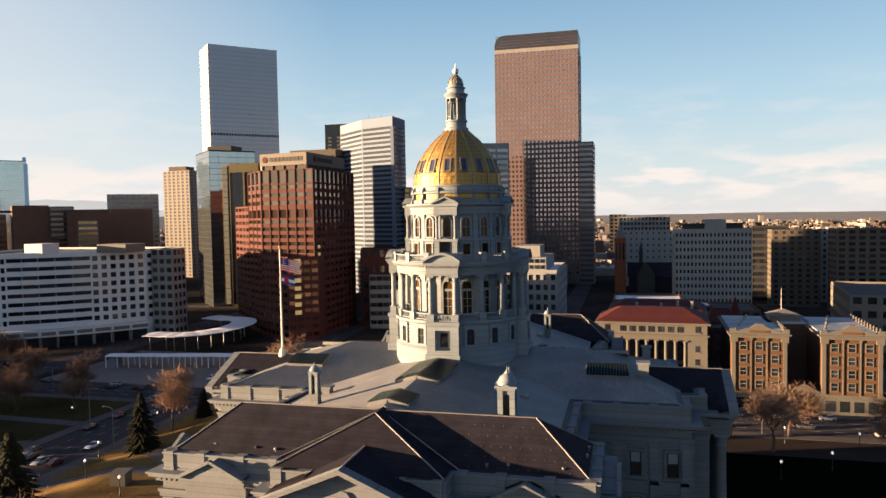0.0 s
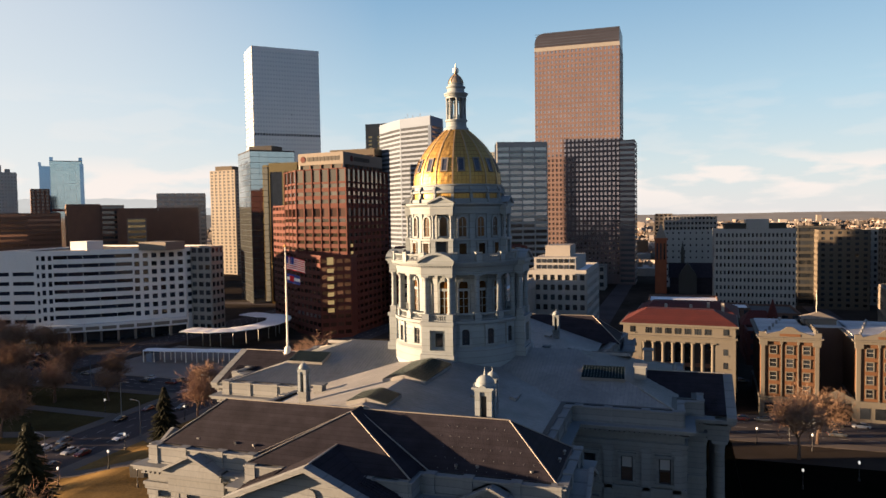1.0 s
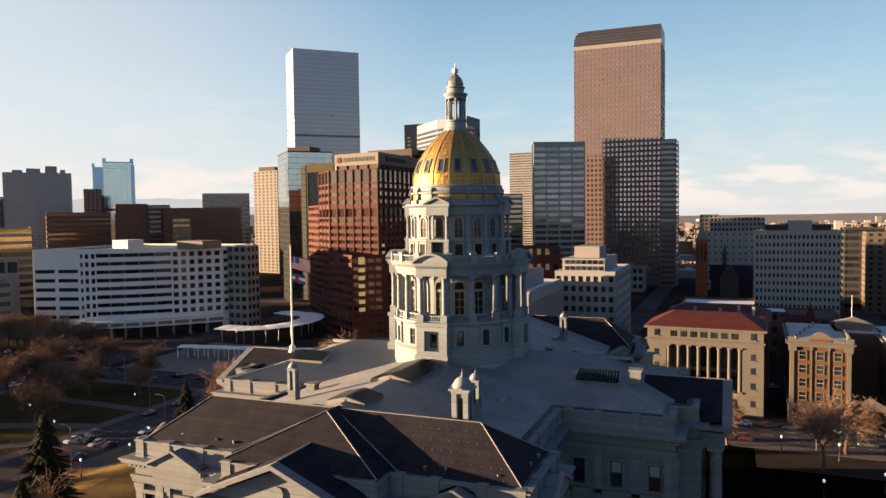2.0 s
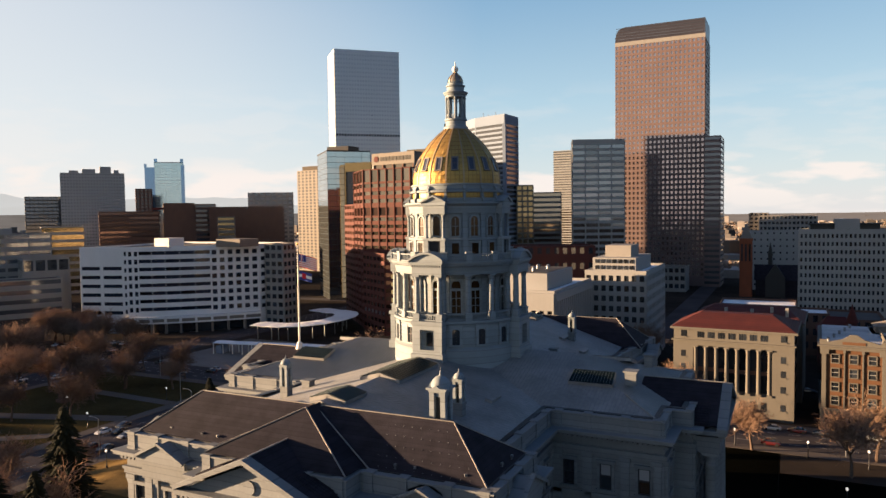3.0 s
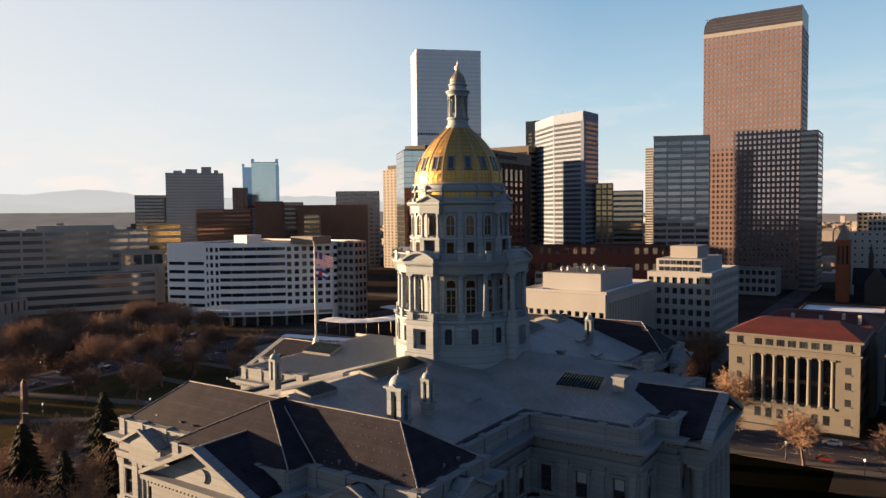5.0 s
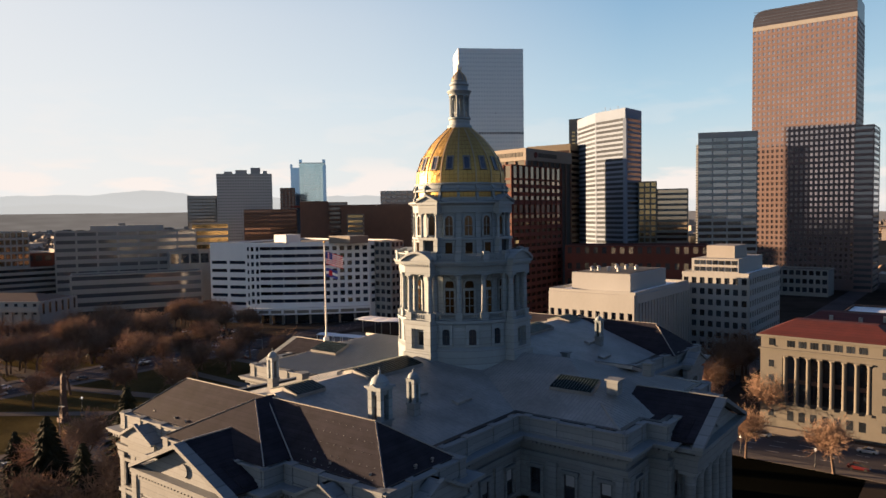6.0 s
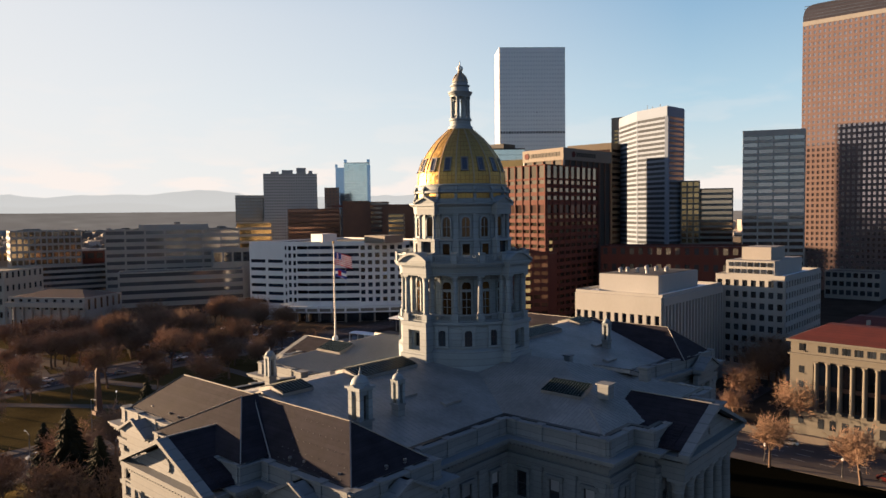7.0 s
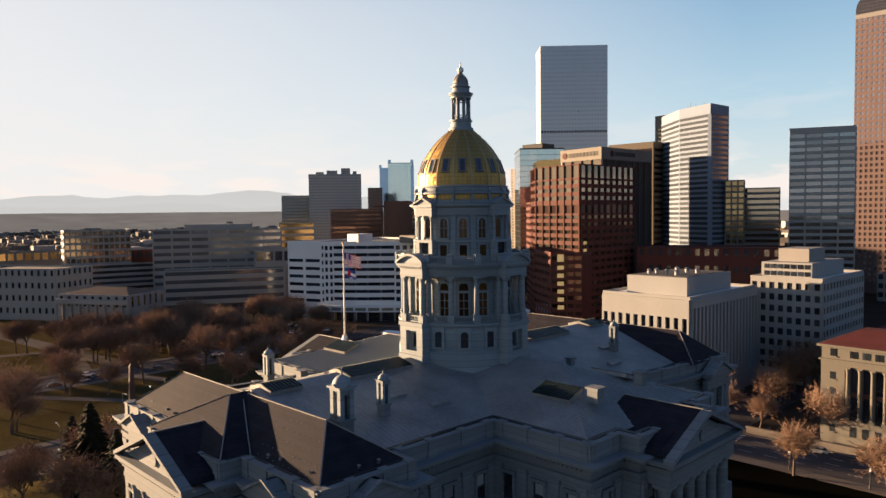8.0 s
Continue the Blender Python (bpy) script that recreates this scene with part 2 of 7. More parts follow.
NEEDLE = material("spruce_needles", (0.014, 0.015, 0.009), 0.85, var=0.4, scale=0.8, fine=6.0, bump=0.0, rnd=0.2, spec=0.05)


def coursed(m, height, depth):
    """Stone courses: thin darker beds every so many metres, and courses that differ a little in shade."""
    n, l = m.node_tree.nodes, m.node_tree.links
    b = n["Principled BSDF"]
    co, xyz = n.new("ShaderNodeTexCoord"), n.new("ShaderNodeSeparateXYZ")
    l.new(co.outputs["Object"], xyz.inputs[0])
    up, fr, bed, fl, wn_, tone, dark = (n.new("ShaderNode" + k) for k in ("Math", "Math", "Math", "Math", "TexWhiteNoise", "MapRange", "Math"))
    up.operation, fr.operation, bed.operation, fl.operation, dark.operation = "DIVIDE", "FRACT", "LESS_THAN", "FLOOR", "MULTIPLY_ADD"
    up.inputs[1].default_value, bed.inputs[1].default_value = height, 0.12
    l.new(xyz.outputs["Z"], up.inputs[0])
    l.new(up.outputs[0], fr.inputs[0])
    l.new(up.outputs[0], fl.inputs[0])
    l.new(fr.outputs[0], bed.inputs[0])
    wn_.noise_dimensions = "1D"
    l.new(fl.outputs[0], wn_.inputs["W"])
    l.new(wn_.outputs["Value"], tone.inputs["Value"])
    tone.inputs["To Min"].default_value, tone.inputs["To Max"].default_value = 0.9, 1.1
    l.new(bed.outputs[0], dark.inputs[0])
    dark.inputs[1].default_value = -depth
    l.new(tone.outputs["Result"], dark.inputs[2])
    old_ = b.inputs["Base Color"].links[0].from_socket
    sc = n.new("ShaderNodeVectorMath")
    sc.operation = "SCALE"
    l.new(old_, sc.inputs[0])
    l.new(dark.outputs[0], sc.inputs["Scale"])
    l.new(sc.outputs[0], b.inputs["Base Color"])


coursed(GRANITE, 0.72, 0.22)
coursed(STONE_PALE, 0.95, 0.2)
coursed(RED_TILE, 0.45, 0.3)
coursed(SHINGLE, 0.34, 0.22)

# the dome's gold sheets: thin dark joints in courses and between strips
nt = GOLD.node_tree
tcg, sg, ang = nt.nodes.new("ShaderNodeTexCoord"), nt.nodes.new("ShaderNodeSeparateXYZ"), nt.nodes.new("ShaderNodeMath")
nt.links.new(tcg.outputs["Object"], sg.inputs[0])
ang.operation = "ARCTAN2"
nt.links.new(sg.outputs["Y"], ang.inputs[0])
nt.links.new(sg.outputs["X"], ang.inputs[1])
joint = None
for src, k in ((sg.outputs["Z"], 1.55), (ang.outputs[0], 64 / math.tau)):
    mu, fr, gt_ = (nt.nodes.new("ShaderNodeMath") for _ in range(3))
    mu.operation, fr.operation, gt_.operation = "MULTIPLY", "FRACT", "LESS_THAN"
    mu.inputs[1].default_value, gt_.inputs[1].default_value = k, 0.13
    nt.links.new(src, mu.inputs[0])
    nt.links.new(mu.outputs[0], fr.inputs[0])
    nt.links.new(fr.outputs[0], gt_.inputs[0])
    if joint is None:
        joint = gt_.outputs[0]
    else:
        mx = nt.nodes.new("ShaderNodeMath")
        mx.operation = "MAXIMUM"
        nt.links.new(joint, mx.inputs[0])
        nt.links.new(gt_.outputs[0], mx.inputs[1])
        joint = mx.outputs[0]
gb_ = nt.nodes["Principled BSDF"]
old = gb_.inputs["Base Color"].links[0].from_socket
mg = nt.nodes.new("ShaderNodeMix")
mg.data_type = "RGBA"
nt.links.new(joint, mg.inputs["Factor"])
nt.links.new(old, mg.inputs["A"])
mg.inputs["B"].default_value = (0.26, 0.15, 0.05, 1)
nt.links.new(mg.outputs["Result"], gb_.inputs["Base Color"])


# ---- shapes ----
class Shape:
    """Vertices and faces gathered before they become one mesh."""

    def __init__(self):
        self.v, self.f = [], []

    def add(self, vs, fs):
        o = len(self.v)
        self.v += vs
        self.f += [[i + o for i in q] for q in fs]
        return self

    def box(self, x0, y0, z0, x1, y1, z1):
        return self.prism([(x0, y0), (x1, y0), (x1, y1), (x0, y1)], z0, z1)

    def prism(self, pts, z0, z1):
        n = len(pts)
        vs = [(x, y, z0) for x, y in pts] + [(x, y, z1) for x, y in pts]
        fs = [[i, (i + 1) % n, n + (i + 1) % n, n + i] for i in range(n)]
        return self.add(vs, fs + [list(range(n))[::-1], list(range(n, 2 * n))])

    def obox(self, c, ax, half, z0, z1):
        """A box whose length runs along the plan direction ax: half = (along, across)."""
        a, b = Vector(ax).normalized(), Vector((-ax[1], ax[0])).normalized()
        p = [(c[0] + s * a.x * half[0] + t * b.x * half[1], c[1] + s * a.y * half[0] + t * b.y * half[1]) for s, t in ((-1, -1), (1, -1), (1, 1), (-1, 1))]
        return self.prism(p, z0, z1)

    def lathe(self, prof, segs=24, c=(0, 0), a0=0.0, a1=360.0):
        full = a1 - a0 >= 360
        m = segs if full else segs + 1
        vs = []
        for r, z in prof:
            vs += [(c[0] + r * math.cos(radians(a0 + (a1 - a0) * i / segs)), c[1] + r * math.sin(radians(a0 + (a1 - a0) * i / segs)), z) for i in range(m)]
        fs = []
        for j in range(len(prof) - 1):
            for i in range(segs):
                k = (i + 1) % m
                fs.append([j * m + i, j * m + k, (j + 1) * m + k, (j + 1) * m + i])
        if full:
            fs += [list(range(m))[::-1], [(len(prof) - 1) * m + i for i in range(m)]]
        return self.add(vs, fs)

    def beam(self, a, b, w, h=None):
        """A bar of square section from a to b."""
        a, b = Vector(a), Vector(b)
        d = (b - a).normalized()
        u = d.cross(Vector((0, 0, 1)))
        u = u.normalized() if u.length > 1e-3 else Vector((1, 0, 0))
        n = u.cross(d).normalized()
        u, n = u * w / 2, n * (h or w) / 2
        vs = [tuple(p + s * u + t * n) for p in (a, b) for s, t in ((-1, -1), (1, -1), (1, 1), (-1, 1))]
        return self.add(vs, [[0, 1, 5, 4], [1, 2, 6, 5], [2, 3, 7, 6], [3, 0, 4, 7], [3, 2, 1, 0], [4, 5, 6, 7]])

    def poly(self, pts, thick=0.12):
        """A flat plate with some thickness below it."""
        p = [Vector(q) for q in pts]
        nor = (p[1] - p[0]).cross(p[-1] - p[0]).normalized()
        if nor.z < 0:
            p.reverse()
            nor = -nor
        n = len(p)
        vs = [tuple(q) for q in p] + [tuple(q - nor * thick) for q in p]
        return self.add(vs, [list(range(n)), list(range(n, 2 * n))[::-1]] + [[i, n + i, n + (i + 1) % n, (i + 1) % n] for i in range(n)])

    def turned(self, m):
        self.v = [tuple(m @ Vector(q)) for q in self.v]
        return self

    def mesh(self, name, material_, smooth=False):
        me = bpy.data.meshes.new(name)
        me.from_pydata(self.v, [], self.f)
        me.materials.append(material_)
        if smooth:
            me.polygons.foreach_set("use_smooth", [True] * len(me.polygons))
            me.set_sharp_from_angle(angle=radians(38))
        me.update()
        return me


def part(name, shape, mat_, parent, label="", at=None, smooth=False, kind=""):
    me = shape if isinstance(shape, bpy.types.Mesh) else shape.mesh(name, mat_, smooth)
    ob = new(name, me)
    ob.parent = parent
    if at is not None:
        ob.matrix_basis = at
    return tagged(ob, label, kind=kind)


def thing(name, label, category, at=None, group=""):
    ob = new(name)
    ob.empty_display_size = 0.5
    if at is not None:
        ob.matrix_basis = at
    return tagged(ob, label, category, group)


def solid(name, shape, mat_, label, category, at=None, group="", kind="", smooth=False):
    ob = new(name, shape.mesh(name, mat_, smooth))
    if at is not None:
        ob.matrix_basis = at
    return tagged(ob, label, category, group, kind)


# ---- the domed capitol ----
capitol = thing("capitol_building", "grey granite domed capitol with metal roofs and columned porticoes", "building")

EDGE = [(-23.5, -44), (-9.3, -44), (-9.3, -46.5), (9.3, -46.5), (9.3, -44), (23.5, -44), (23.5, -31.4), (20, -31.4), (20, -15.4), (34.1, -15.4), (34.1, -9.3), (36.6, -9.3), (36.6, 9.3), (34.1, 9.3), (34.1, 15.4), (20, 15.4)]
EDGE += [(-x, -y) for x, y in EDGE]


def grown(pts, d):
    """The outline moved outward by d; its edges run along the axes."""
    out, n = [], len(pts)
    for i, (x, y) in enumerate(pts):
        (px, py), (qx, qy) = pts[i - 1], pts[(i + 1) % n]
        a, b = Vector((x - px, y - py)).normalized(), Vector((qx - x, qy - y)).normalized()
        out.append((x + d * (a.y + b.y), y - d * (a.x + b.x)))
    return out


def ring(s, pts, d0, d1, z0, z1):
    """A band that follows the outline, from d0 inside or outside of it to d1."""
    a, b, n = grown(pts, d0), grown(pts, d1), len(pts)
    vs = [(x, y, z) for z in (z0, z1) for x, y in a] + [(x, y, z) for z in (z0, z1) for x, y in b]
    fs = []
    for i in range(n):
        k = (i + 1) % n
        fs += [[2 * n + i, 2 * n + k, 3 * n + k, 3 * n + i], [i, n + i, n + k, k], [n + i, 3 * n + i, 3 * n + k, n + k], [i, k, 2 * n + k, 2 * n + i]]
    return s.add(vs, fs)


part("wall", Shape().prism(EDGE, 0, 31.0), GRANITE, capitol)
part("plinth", ring(Shape(), EDGE, -0.2, 0.55, 0, 9.6), GRANITE, capitol, "rusticated granite base course")
part("string_course", ring(Shape(), EDGE, -0.2, 0.4, 15.6, 16.3), GRANITE, capitol)
part("string_course", ring(Shape(), EDGE, -0.2, 0.3, 22.4, 22.9), GRANITE, capitol)
part("architrave", ring(ring(Shape(), EDGE, -0.2, 0.3, 27.9, 28.4), EDGE, -0.2, 0.42, 28.4, 28.75), GRANITE, capitol)
s = ring(Shape(), EDGE, -0.2, 0.55, 29.7, 29.95)
ring(s, EDGE, -0.2, 1.15, 30.25, 30.6)
ring(s, EDGE, -0.2, 1.35, 30.6, 30.8)
part("cornice", s, GRANITE, capitol)
part("parapet", ring(ring(Shape(), EDGE, -0.75, -0.1, 30.8, 32.55), EDGE, -0.85, 0.02, 32.55, 32.72), GRANITE, capitol)

# black ring on the roof edge: shade in the gutter gap put in as colour
part("gutter", ring(Shape(), EDGE, -1.55, -0.87, 32.6, 32.82), BLACK_METAL, capitol, "black band for the shaded gutter gap behind the parapet")

# dentils, pedestals, pilasters and windows go edge by edge
dentil = Shape()
PEDESTAL = Shape().box(-0.48, -0.5, 30.8, 0.48, 0.4, 32.72).box(-0.55, -0.56, 32.72, 0.55, 0.46, 32.86).box(-0.58, -0.55, 30.78, 0.58, 0.47, 31.15).mesh("pedestal", GRANITE)
PILASTER = Shape().box(-0.55, -0.1, 16.3, 0.55, 0.3, 27.1).box(-0.65, -0.1, 16.3, 0.65, 0.42, 16.9).box(-0.62, -0.1, 26.9, 0.62, 0.36, 27.3).box(-0.72, -0.1, 27.3, 0.72, 0.45, 27.9).mesh("pilaster", GRANITE)


def window_mesh(w, h):
    """A stone surround with sill and lintel, and its glass with sash bars."""
    f = Shape()
    f.box(-w / 2 - 0.3, -0.1, -0.1, -w / 2, 0.3, h + 0.1).box(w / 2, -0.1, -0.1, w / 2 + 0.3, 0.3, h + 0.1)
    f.box(-w / 2 - 0.45, -0.1, h + 0.1, w / 2 + 0.45, 0.42, h + 0.5).box(-w / 2 - 0.45, -0.1, -0.4, w / 2 + 0.45, 0.42, -0.1)
    p = Shape().box(-w / 2, -0.1, -0.1, w / 2, 0.03, h + 0.1)
    b = Shape().box(-w / 2, 0.03, h * 0.5 - 0.09, w / 2, 0.1, h * 0.5 + 0.09).box(-w / 2, 0.03, -0.1, w / 2, 0.1, 0.08).box(-w / 2, 0.03, h - 0.08, w / 2, 0.1, h + 0.1)
    b.box(-w / 2, 0.03, -0.1, -w / 2 + 0.16, 0.1, h + 0.1).box(w / 2 - 0.16, 0.03, -0.1, w / 2, 0.1, h + 0.1)
    return f.mesh("window", GRANITE), p.mesh("pane", GLASS_DARK), b.mesh("sash", BLACK_METAL), Shape().box(-w / 2 + 0.16, 0.025, h * 0.55, w / 2 - 0.16, 0.045, h - 0.08).mesh("blind", BLIND)


WIN = {h: window_mesh(1.5, h) for h in (3.1, 2.4)}
for i, (a, b) in enumerate(zip(EDGE, EDGE[1:] + EDGE[:1])):
    a, b = Vector(a), Vector(b)
    d = b - a
    length = d.length
    d.normalize()
    out = Vector((d.y, -d.x))
    turn = math.degrees(math.atan2(-d.y, -d.x))
    for k in range(int(length / 0.62)):
        c = a + d * (0.31 + k * 0.62) + out * 0.75
        dentil.obox(c, d, (0.17, 0.28), 29.95, 30.25)
    bays = max(1, round(length / 4.8))
    seen = out.y < -0.5 or out.x > 0.5 or (a.y < -20 and out.x < -0.5)
    for k in range(bays + 1):
        c = a + d * (length * k / bays) + out * -0.35
        if 0 < k < bays or length > 5:
            inset = 0.9 if k == 0 else -0.9 if k == bays else 0.0
            c = c + d * inset
            part("pedestal", PEDESTAL, None, capitol, at=pose(c.x, c.y, 0, 0, 0, turn))
            c2 = c + out * 0.35
            if seen:
                part("pilaster", PILASTER, None, capitol, at=pose(c2.x, c2.y, 0, 0, 0, turn))
    if seen and length > 3:
        for k in range(bays):
            c = a + d * (length * (k + 0.5) / bays)
            for z, h in ((23.6, 3.1), (17.6, 3.1), (10.8, 3.1), (4.6, 2.4)):
                w = part("window", WIN[h][0], None, capitol, at=pose(c.x, c.y, z, 0, 0, turn))
                part("pane", WIN[h][1], None, w)
                if z > 15:
                    part("sash", WIN[h][2], None, w)
                    if (i * 5 + k * 3) % 4:
                        part("blind", WIN[h][3], None, w, "half-drawn pale blind")
part("dentil_course", dentil, GRANITE, capitol, kind="stuff")

# roofs: the two long gables cross under the drum
RZ, EZ = 37.3, 32.5
WX, WY = 19.3, 14.7


def solid_roof(name, vs, fs, mat_, label=""):
    return part(name, Shape().add(vs, fs), mat_, capitol, label)


for sy in (-1, 1):
    vs = [(-WX, sy * 31, EZ), (WX, sy * 31, EZ), (0, sy * 37.5, RZ), (-WX, 0, EZ), (WX, 0, EZ), (0, 0, RZ), (-WX, sy * 37.5, EZ), (WX, sy * 37.5, EZ)]
    solid_roof("roof_slope", vs, [[7, 4, 5, 2], [6, 2, 5, 3], [6, 7, 2], [3, 4, 7, 6]], ROOF_METAL, "grey standing-seam metal roof")
    seams = Shape()
    for k in range(50):
        y = sy * (1.0 + k * 0.72)
        for sx in (-1, 1):
            seams.beam((sx * WX, y, EZ), (0, y, RZ), 0.03, 0.025)
    part("roof_seams", seams, SEAM, capitol, kind="stuff")
    # steep hipped roof over the end block
    x0, x1, y0, y1 = 22.8, 16.9, sy * 43.3, sy * 31.9
    vs = [(-x0, y0, EZ), (x0, y0, EZ), (x0, y1, EZ), (-x0, y1, EZ), (-x1, sy * 38.2, 37.0), (x1, sy * 38.2, 37.0)]
    solid_roof("hip_roof", vs, [[0, 1, 5, 4], [1, 2, 5], [2, 3, 4, 5], [3, 0, 4]], SHINGLE, "brown shingled hipped roof")
    # the shallow pavilion in the middle of the end wall
    px, py = 9.0, sy * 46.2
    vs = [(-px, py, 32.9), (px, py, 32.9), (px, sy * 39, 32.9), (-px, sy * 39, 32.9), (0, sy * 40.2, 37.2), (0, sy * 37.6, 37.2)]
    solid_roof("pavilion_roof", vs, [[0, 1, 4], [1, 2, 5, 4], [2, 3, 5], [3, 0, 4, 5]], SHINGLE, "brown shingled pavilion roof")
    for sx in (-1, 1):
        part("ridge_flashing", Shape().beam((0, sy * 40.2, 37.25), (sx * px, py, 32.95), 0.12, 0.1), COPPER, capitol)
        part("ridge_flashing", Shape().beam((sx * 10.2, sy * 43.3, EZ + 0.1), (0, sy * 38.6, 37.1), 0.12, 0.1), COPPER, capitol)
        part("ridge_flashing", Shape().beam((sx * x1, sy * 38.2, 37.05), (sx * x0, y0, EZ + 0.05), 0.12, 0.1), COPPER, capitol)
        part("ridge_flashing", Shape().beam((sx * x1, sy * 38.2, 37.05), (sx * x0, y1, EZ + 0.05), 0.13, 0.1), COPPER, capitol)
        part("ridge_flashing", Shape().beam((sx * 0.6, sy * 38.2, 37.05), (sx * x1, sy * 38.2, 37.05), 0.12, 0.1), COPPER, capitol)

for sx in (-1, 1):
    ex = 33.4
    hx = ex - WY
    vs = [(sx * ex, -WY, EZ), (sx * ex, WY, EZ), (0, WY, EZ), (0, -WY, EZ), (sx * hx, 0, RZ - 0.02), (0, 0, RZ - 0.02)]
    solid_roof("roof_slope", vs, [[0, 1, 4], [1, 2, 5, 4], [3, 0, 4, 5]], ROOF_METAL, "grey standing-seam metal roof")
    seams = Shape()
    for k in range(64):
        x = 1.0 + k * 0.51
        if x < ex:
            top = min(1.0, (ex - x) / WY) if x > hx else 1.0
            for sy in (-1, 1):
                seams.beam((sx * x, sy * WY, EZ + (0.03 if sx < 0 else 0)), (sx * x, sy * WY * (1 - top), EZ + (RZ - EZ) * top + (0.03 if sx < 0 else 0)), 0.045, 0.07 if sx < 0 else 0.03)
    for k in range(-20, 21):
        y = k * 0.72
        seams.beam((sx * ex, y, EZ + 0.03), (sx * (ex - WY + abs(y)), y, RZ - (RZ - EZ) * abs(y) / WY + 0.01), 0.05, 0.06)
    part("roof_seams", seams, SEAM, capitol, kind="stuff")
    for sy in (-1, 1):
        part("ridge_flashing", Shape().beam((sx * ex, sy * WY, EZ + 0.06), (sx * (ex - 5), sy * (WY - 5), EZ + 0.06 + 5 * (RZ - EZ) / WY), 0.22, 0.14), COPPER, capitol)


def portico(front, turn, ridge_back):
    """A pedimented porch on six columns; front is its distance from the dome's axis."""
    m = pose(0, 0, 0, 0, 0, turn)
    p = part("portico", Shape().box(-8.2, -front + 0.4, 0, 8.2, -front + 4.2, 9.6), GRANITE, capitol, "columned granite portico with a triangular pediment", at=m)
    part("entablature", Shape().box(-8.3, -front + 0.2, 27.4, 8.3, -front + 4.4, 29.0).box(-8.45, -front + 0.0, 29.0, 8.45, -front + 4.4, 29.5).box(-9.1, -front - 0.6, 29.9, 9.1, -front + 4.4, 30.4), GRANITE, p)
    d = Shape()
    for k in range(28):
        d.box(-8.5 + k * 0.62, -front - 0.35, 29.5, -8.15 + k * 0.62, -front + 0.4, 29.9)
    part("dentil_course", d, GRANITE, p, kind="stuff")
    tym = Shape().add([(-8.3, -front + 0.5, 30.4), (8.3, -front + 0.5, 30.4), (0, -front + 0.5, 33.9), (-8.3, -front + 1.2, 30.4), (8.3, -front + 1.2, 30.4), (0, -front + 1.2, 33.9)], [[0, 1, 2], [5, 4, 3], [0, 3, 4, 1], [1, 4, 5, 2], [2, 5, 3, 0]])
    part("tympanum", tym, GRANITE, p)
    eye = Shape().lathe([(0.55, 0), (0.55, 0.1), (0.001, 0.1)], 20).turned(pose(0, -front + 0.45, 31.6, 90, 0, 0))
    part("round_window", eye, GLASS_DARK, p, "dark oval window in the pediment")
    rim = Shape().lathe([(0.5, 0), (0.72, 0), (0.72, 0.22), (0.5, 0.22)], 20).turned(pose(0, -front + 0.5, 31.6, 90, 0, 0))
    part("window_rim", rim, GRANITE, p)
    rk = Shape()
    for sx in (-1, 1):
        rk.add([(sx * 9.2, -front - 0.7, 30.35), (0, -front - 0.7, 34.25), (0, -front - 0.7, 34.75), (sx * 9.2, -front - 0.7, 30.8), (sx * 9.2, -front + 0.55, 30.35), (0, -front + 0.55, 34.25), (0, -front + 0.55, 34.75), (sx * 9.2, -front + 0.55, 30.8)],
               [[0, 1, 2, 3], [7, 6, 5, 4], [0, 4, 5, 1], [3, 2, 6, 7], [0, 3, 7, 4]])
    part("raking_cornice", rk, GRANITE, p, "pale raking cornice")
    back = -ridge_back
    for sx in (-1, 1):
        part("roof_slope", Shape().poly([(sx * 8.6, -front + 0.5, 31.02), (0, -front + 0.5, 34.7), (0, back, 34.7), (sx * 8.6, back, 31.02)], 0.25), SHINGLE, p)
    part("ridge_flashing", Shape().beam((0, -front + 0.3, 34.75), (0, back, 34.75), 0.2, 0.12), COPPER, p)
    for sx in (-1, 1):
        quad = [Vector((sx * x, -front + y, 34.78 - x * 3.68 / 8.6)) for x, y in ((4.5, 1.7), (8.3, 1.7), (8.3, 5.3), (4.5, 5.3))]
        patch = part("roof_skirt", Shape().poly(quad, 0.2), SHINGLE, p, "dark ribbed metal roof patch beside the pediment")
        grid = Shape()
        for k in range(9):
            grid.beam(quad[0].lerp(quad[3], k / 8), quad[1].lerp(quad[2], k / 8), 0.09, 0.12)
            grid.beam(quad[0].lerp(quad[1], k / 8), quad[3].lerp(quad[2], k / 8), 0.09, 0.12)
        part("raised_ribs", grid, SHINGLE, patch, kind="stuff")
    col = Shape().box(-0.95, -0.95, 9.6, 0.95, 0.95, 10.2)
    col.lathe([(0.92, 10.2), (0.92, 10.45), (0.78, 10.6), (0.78, 14), (0.74, 18), (0.66, 25.6), (0.72, 25.7), (0.66, 25.8), (0.72, 26.3), (0.95, 27.0)], 20)
    col.box(-1.0, -1.0, 27.0, 1.0, 1.0, 27.4)
    me = col.mesh("column", GRANITE, True)
    for k in range(6):
        part("column", me, None, p, at=pose(-7.3 + 2.92 * k, -front + 1.4, 0))
    return p


portico(49.9, 0, 43.5)
portico(49.9, 180, 43.5)
portico(40.0, 90, 29.0)
portico(40.0, 270, 29.0)


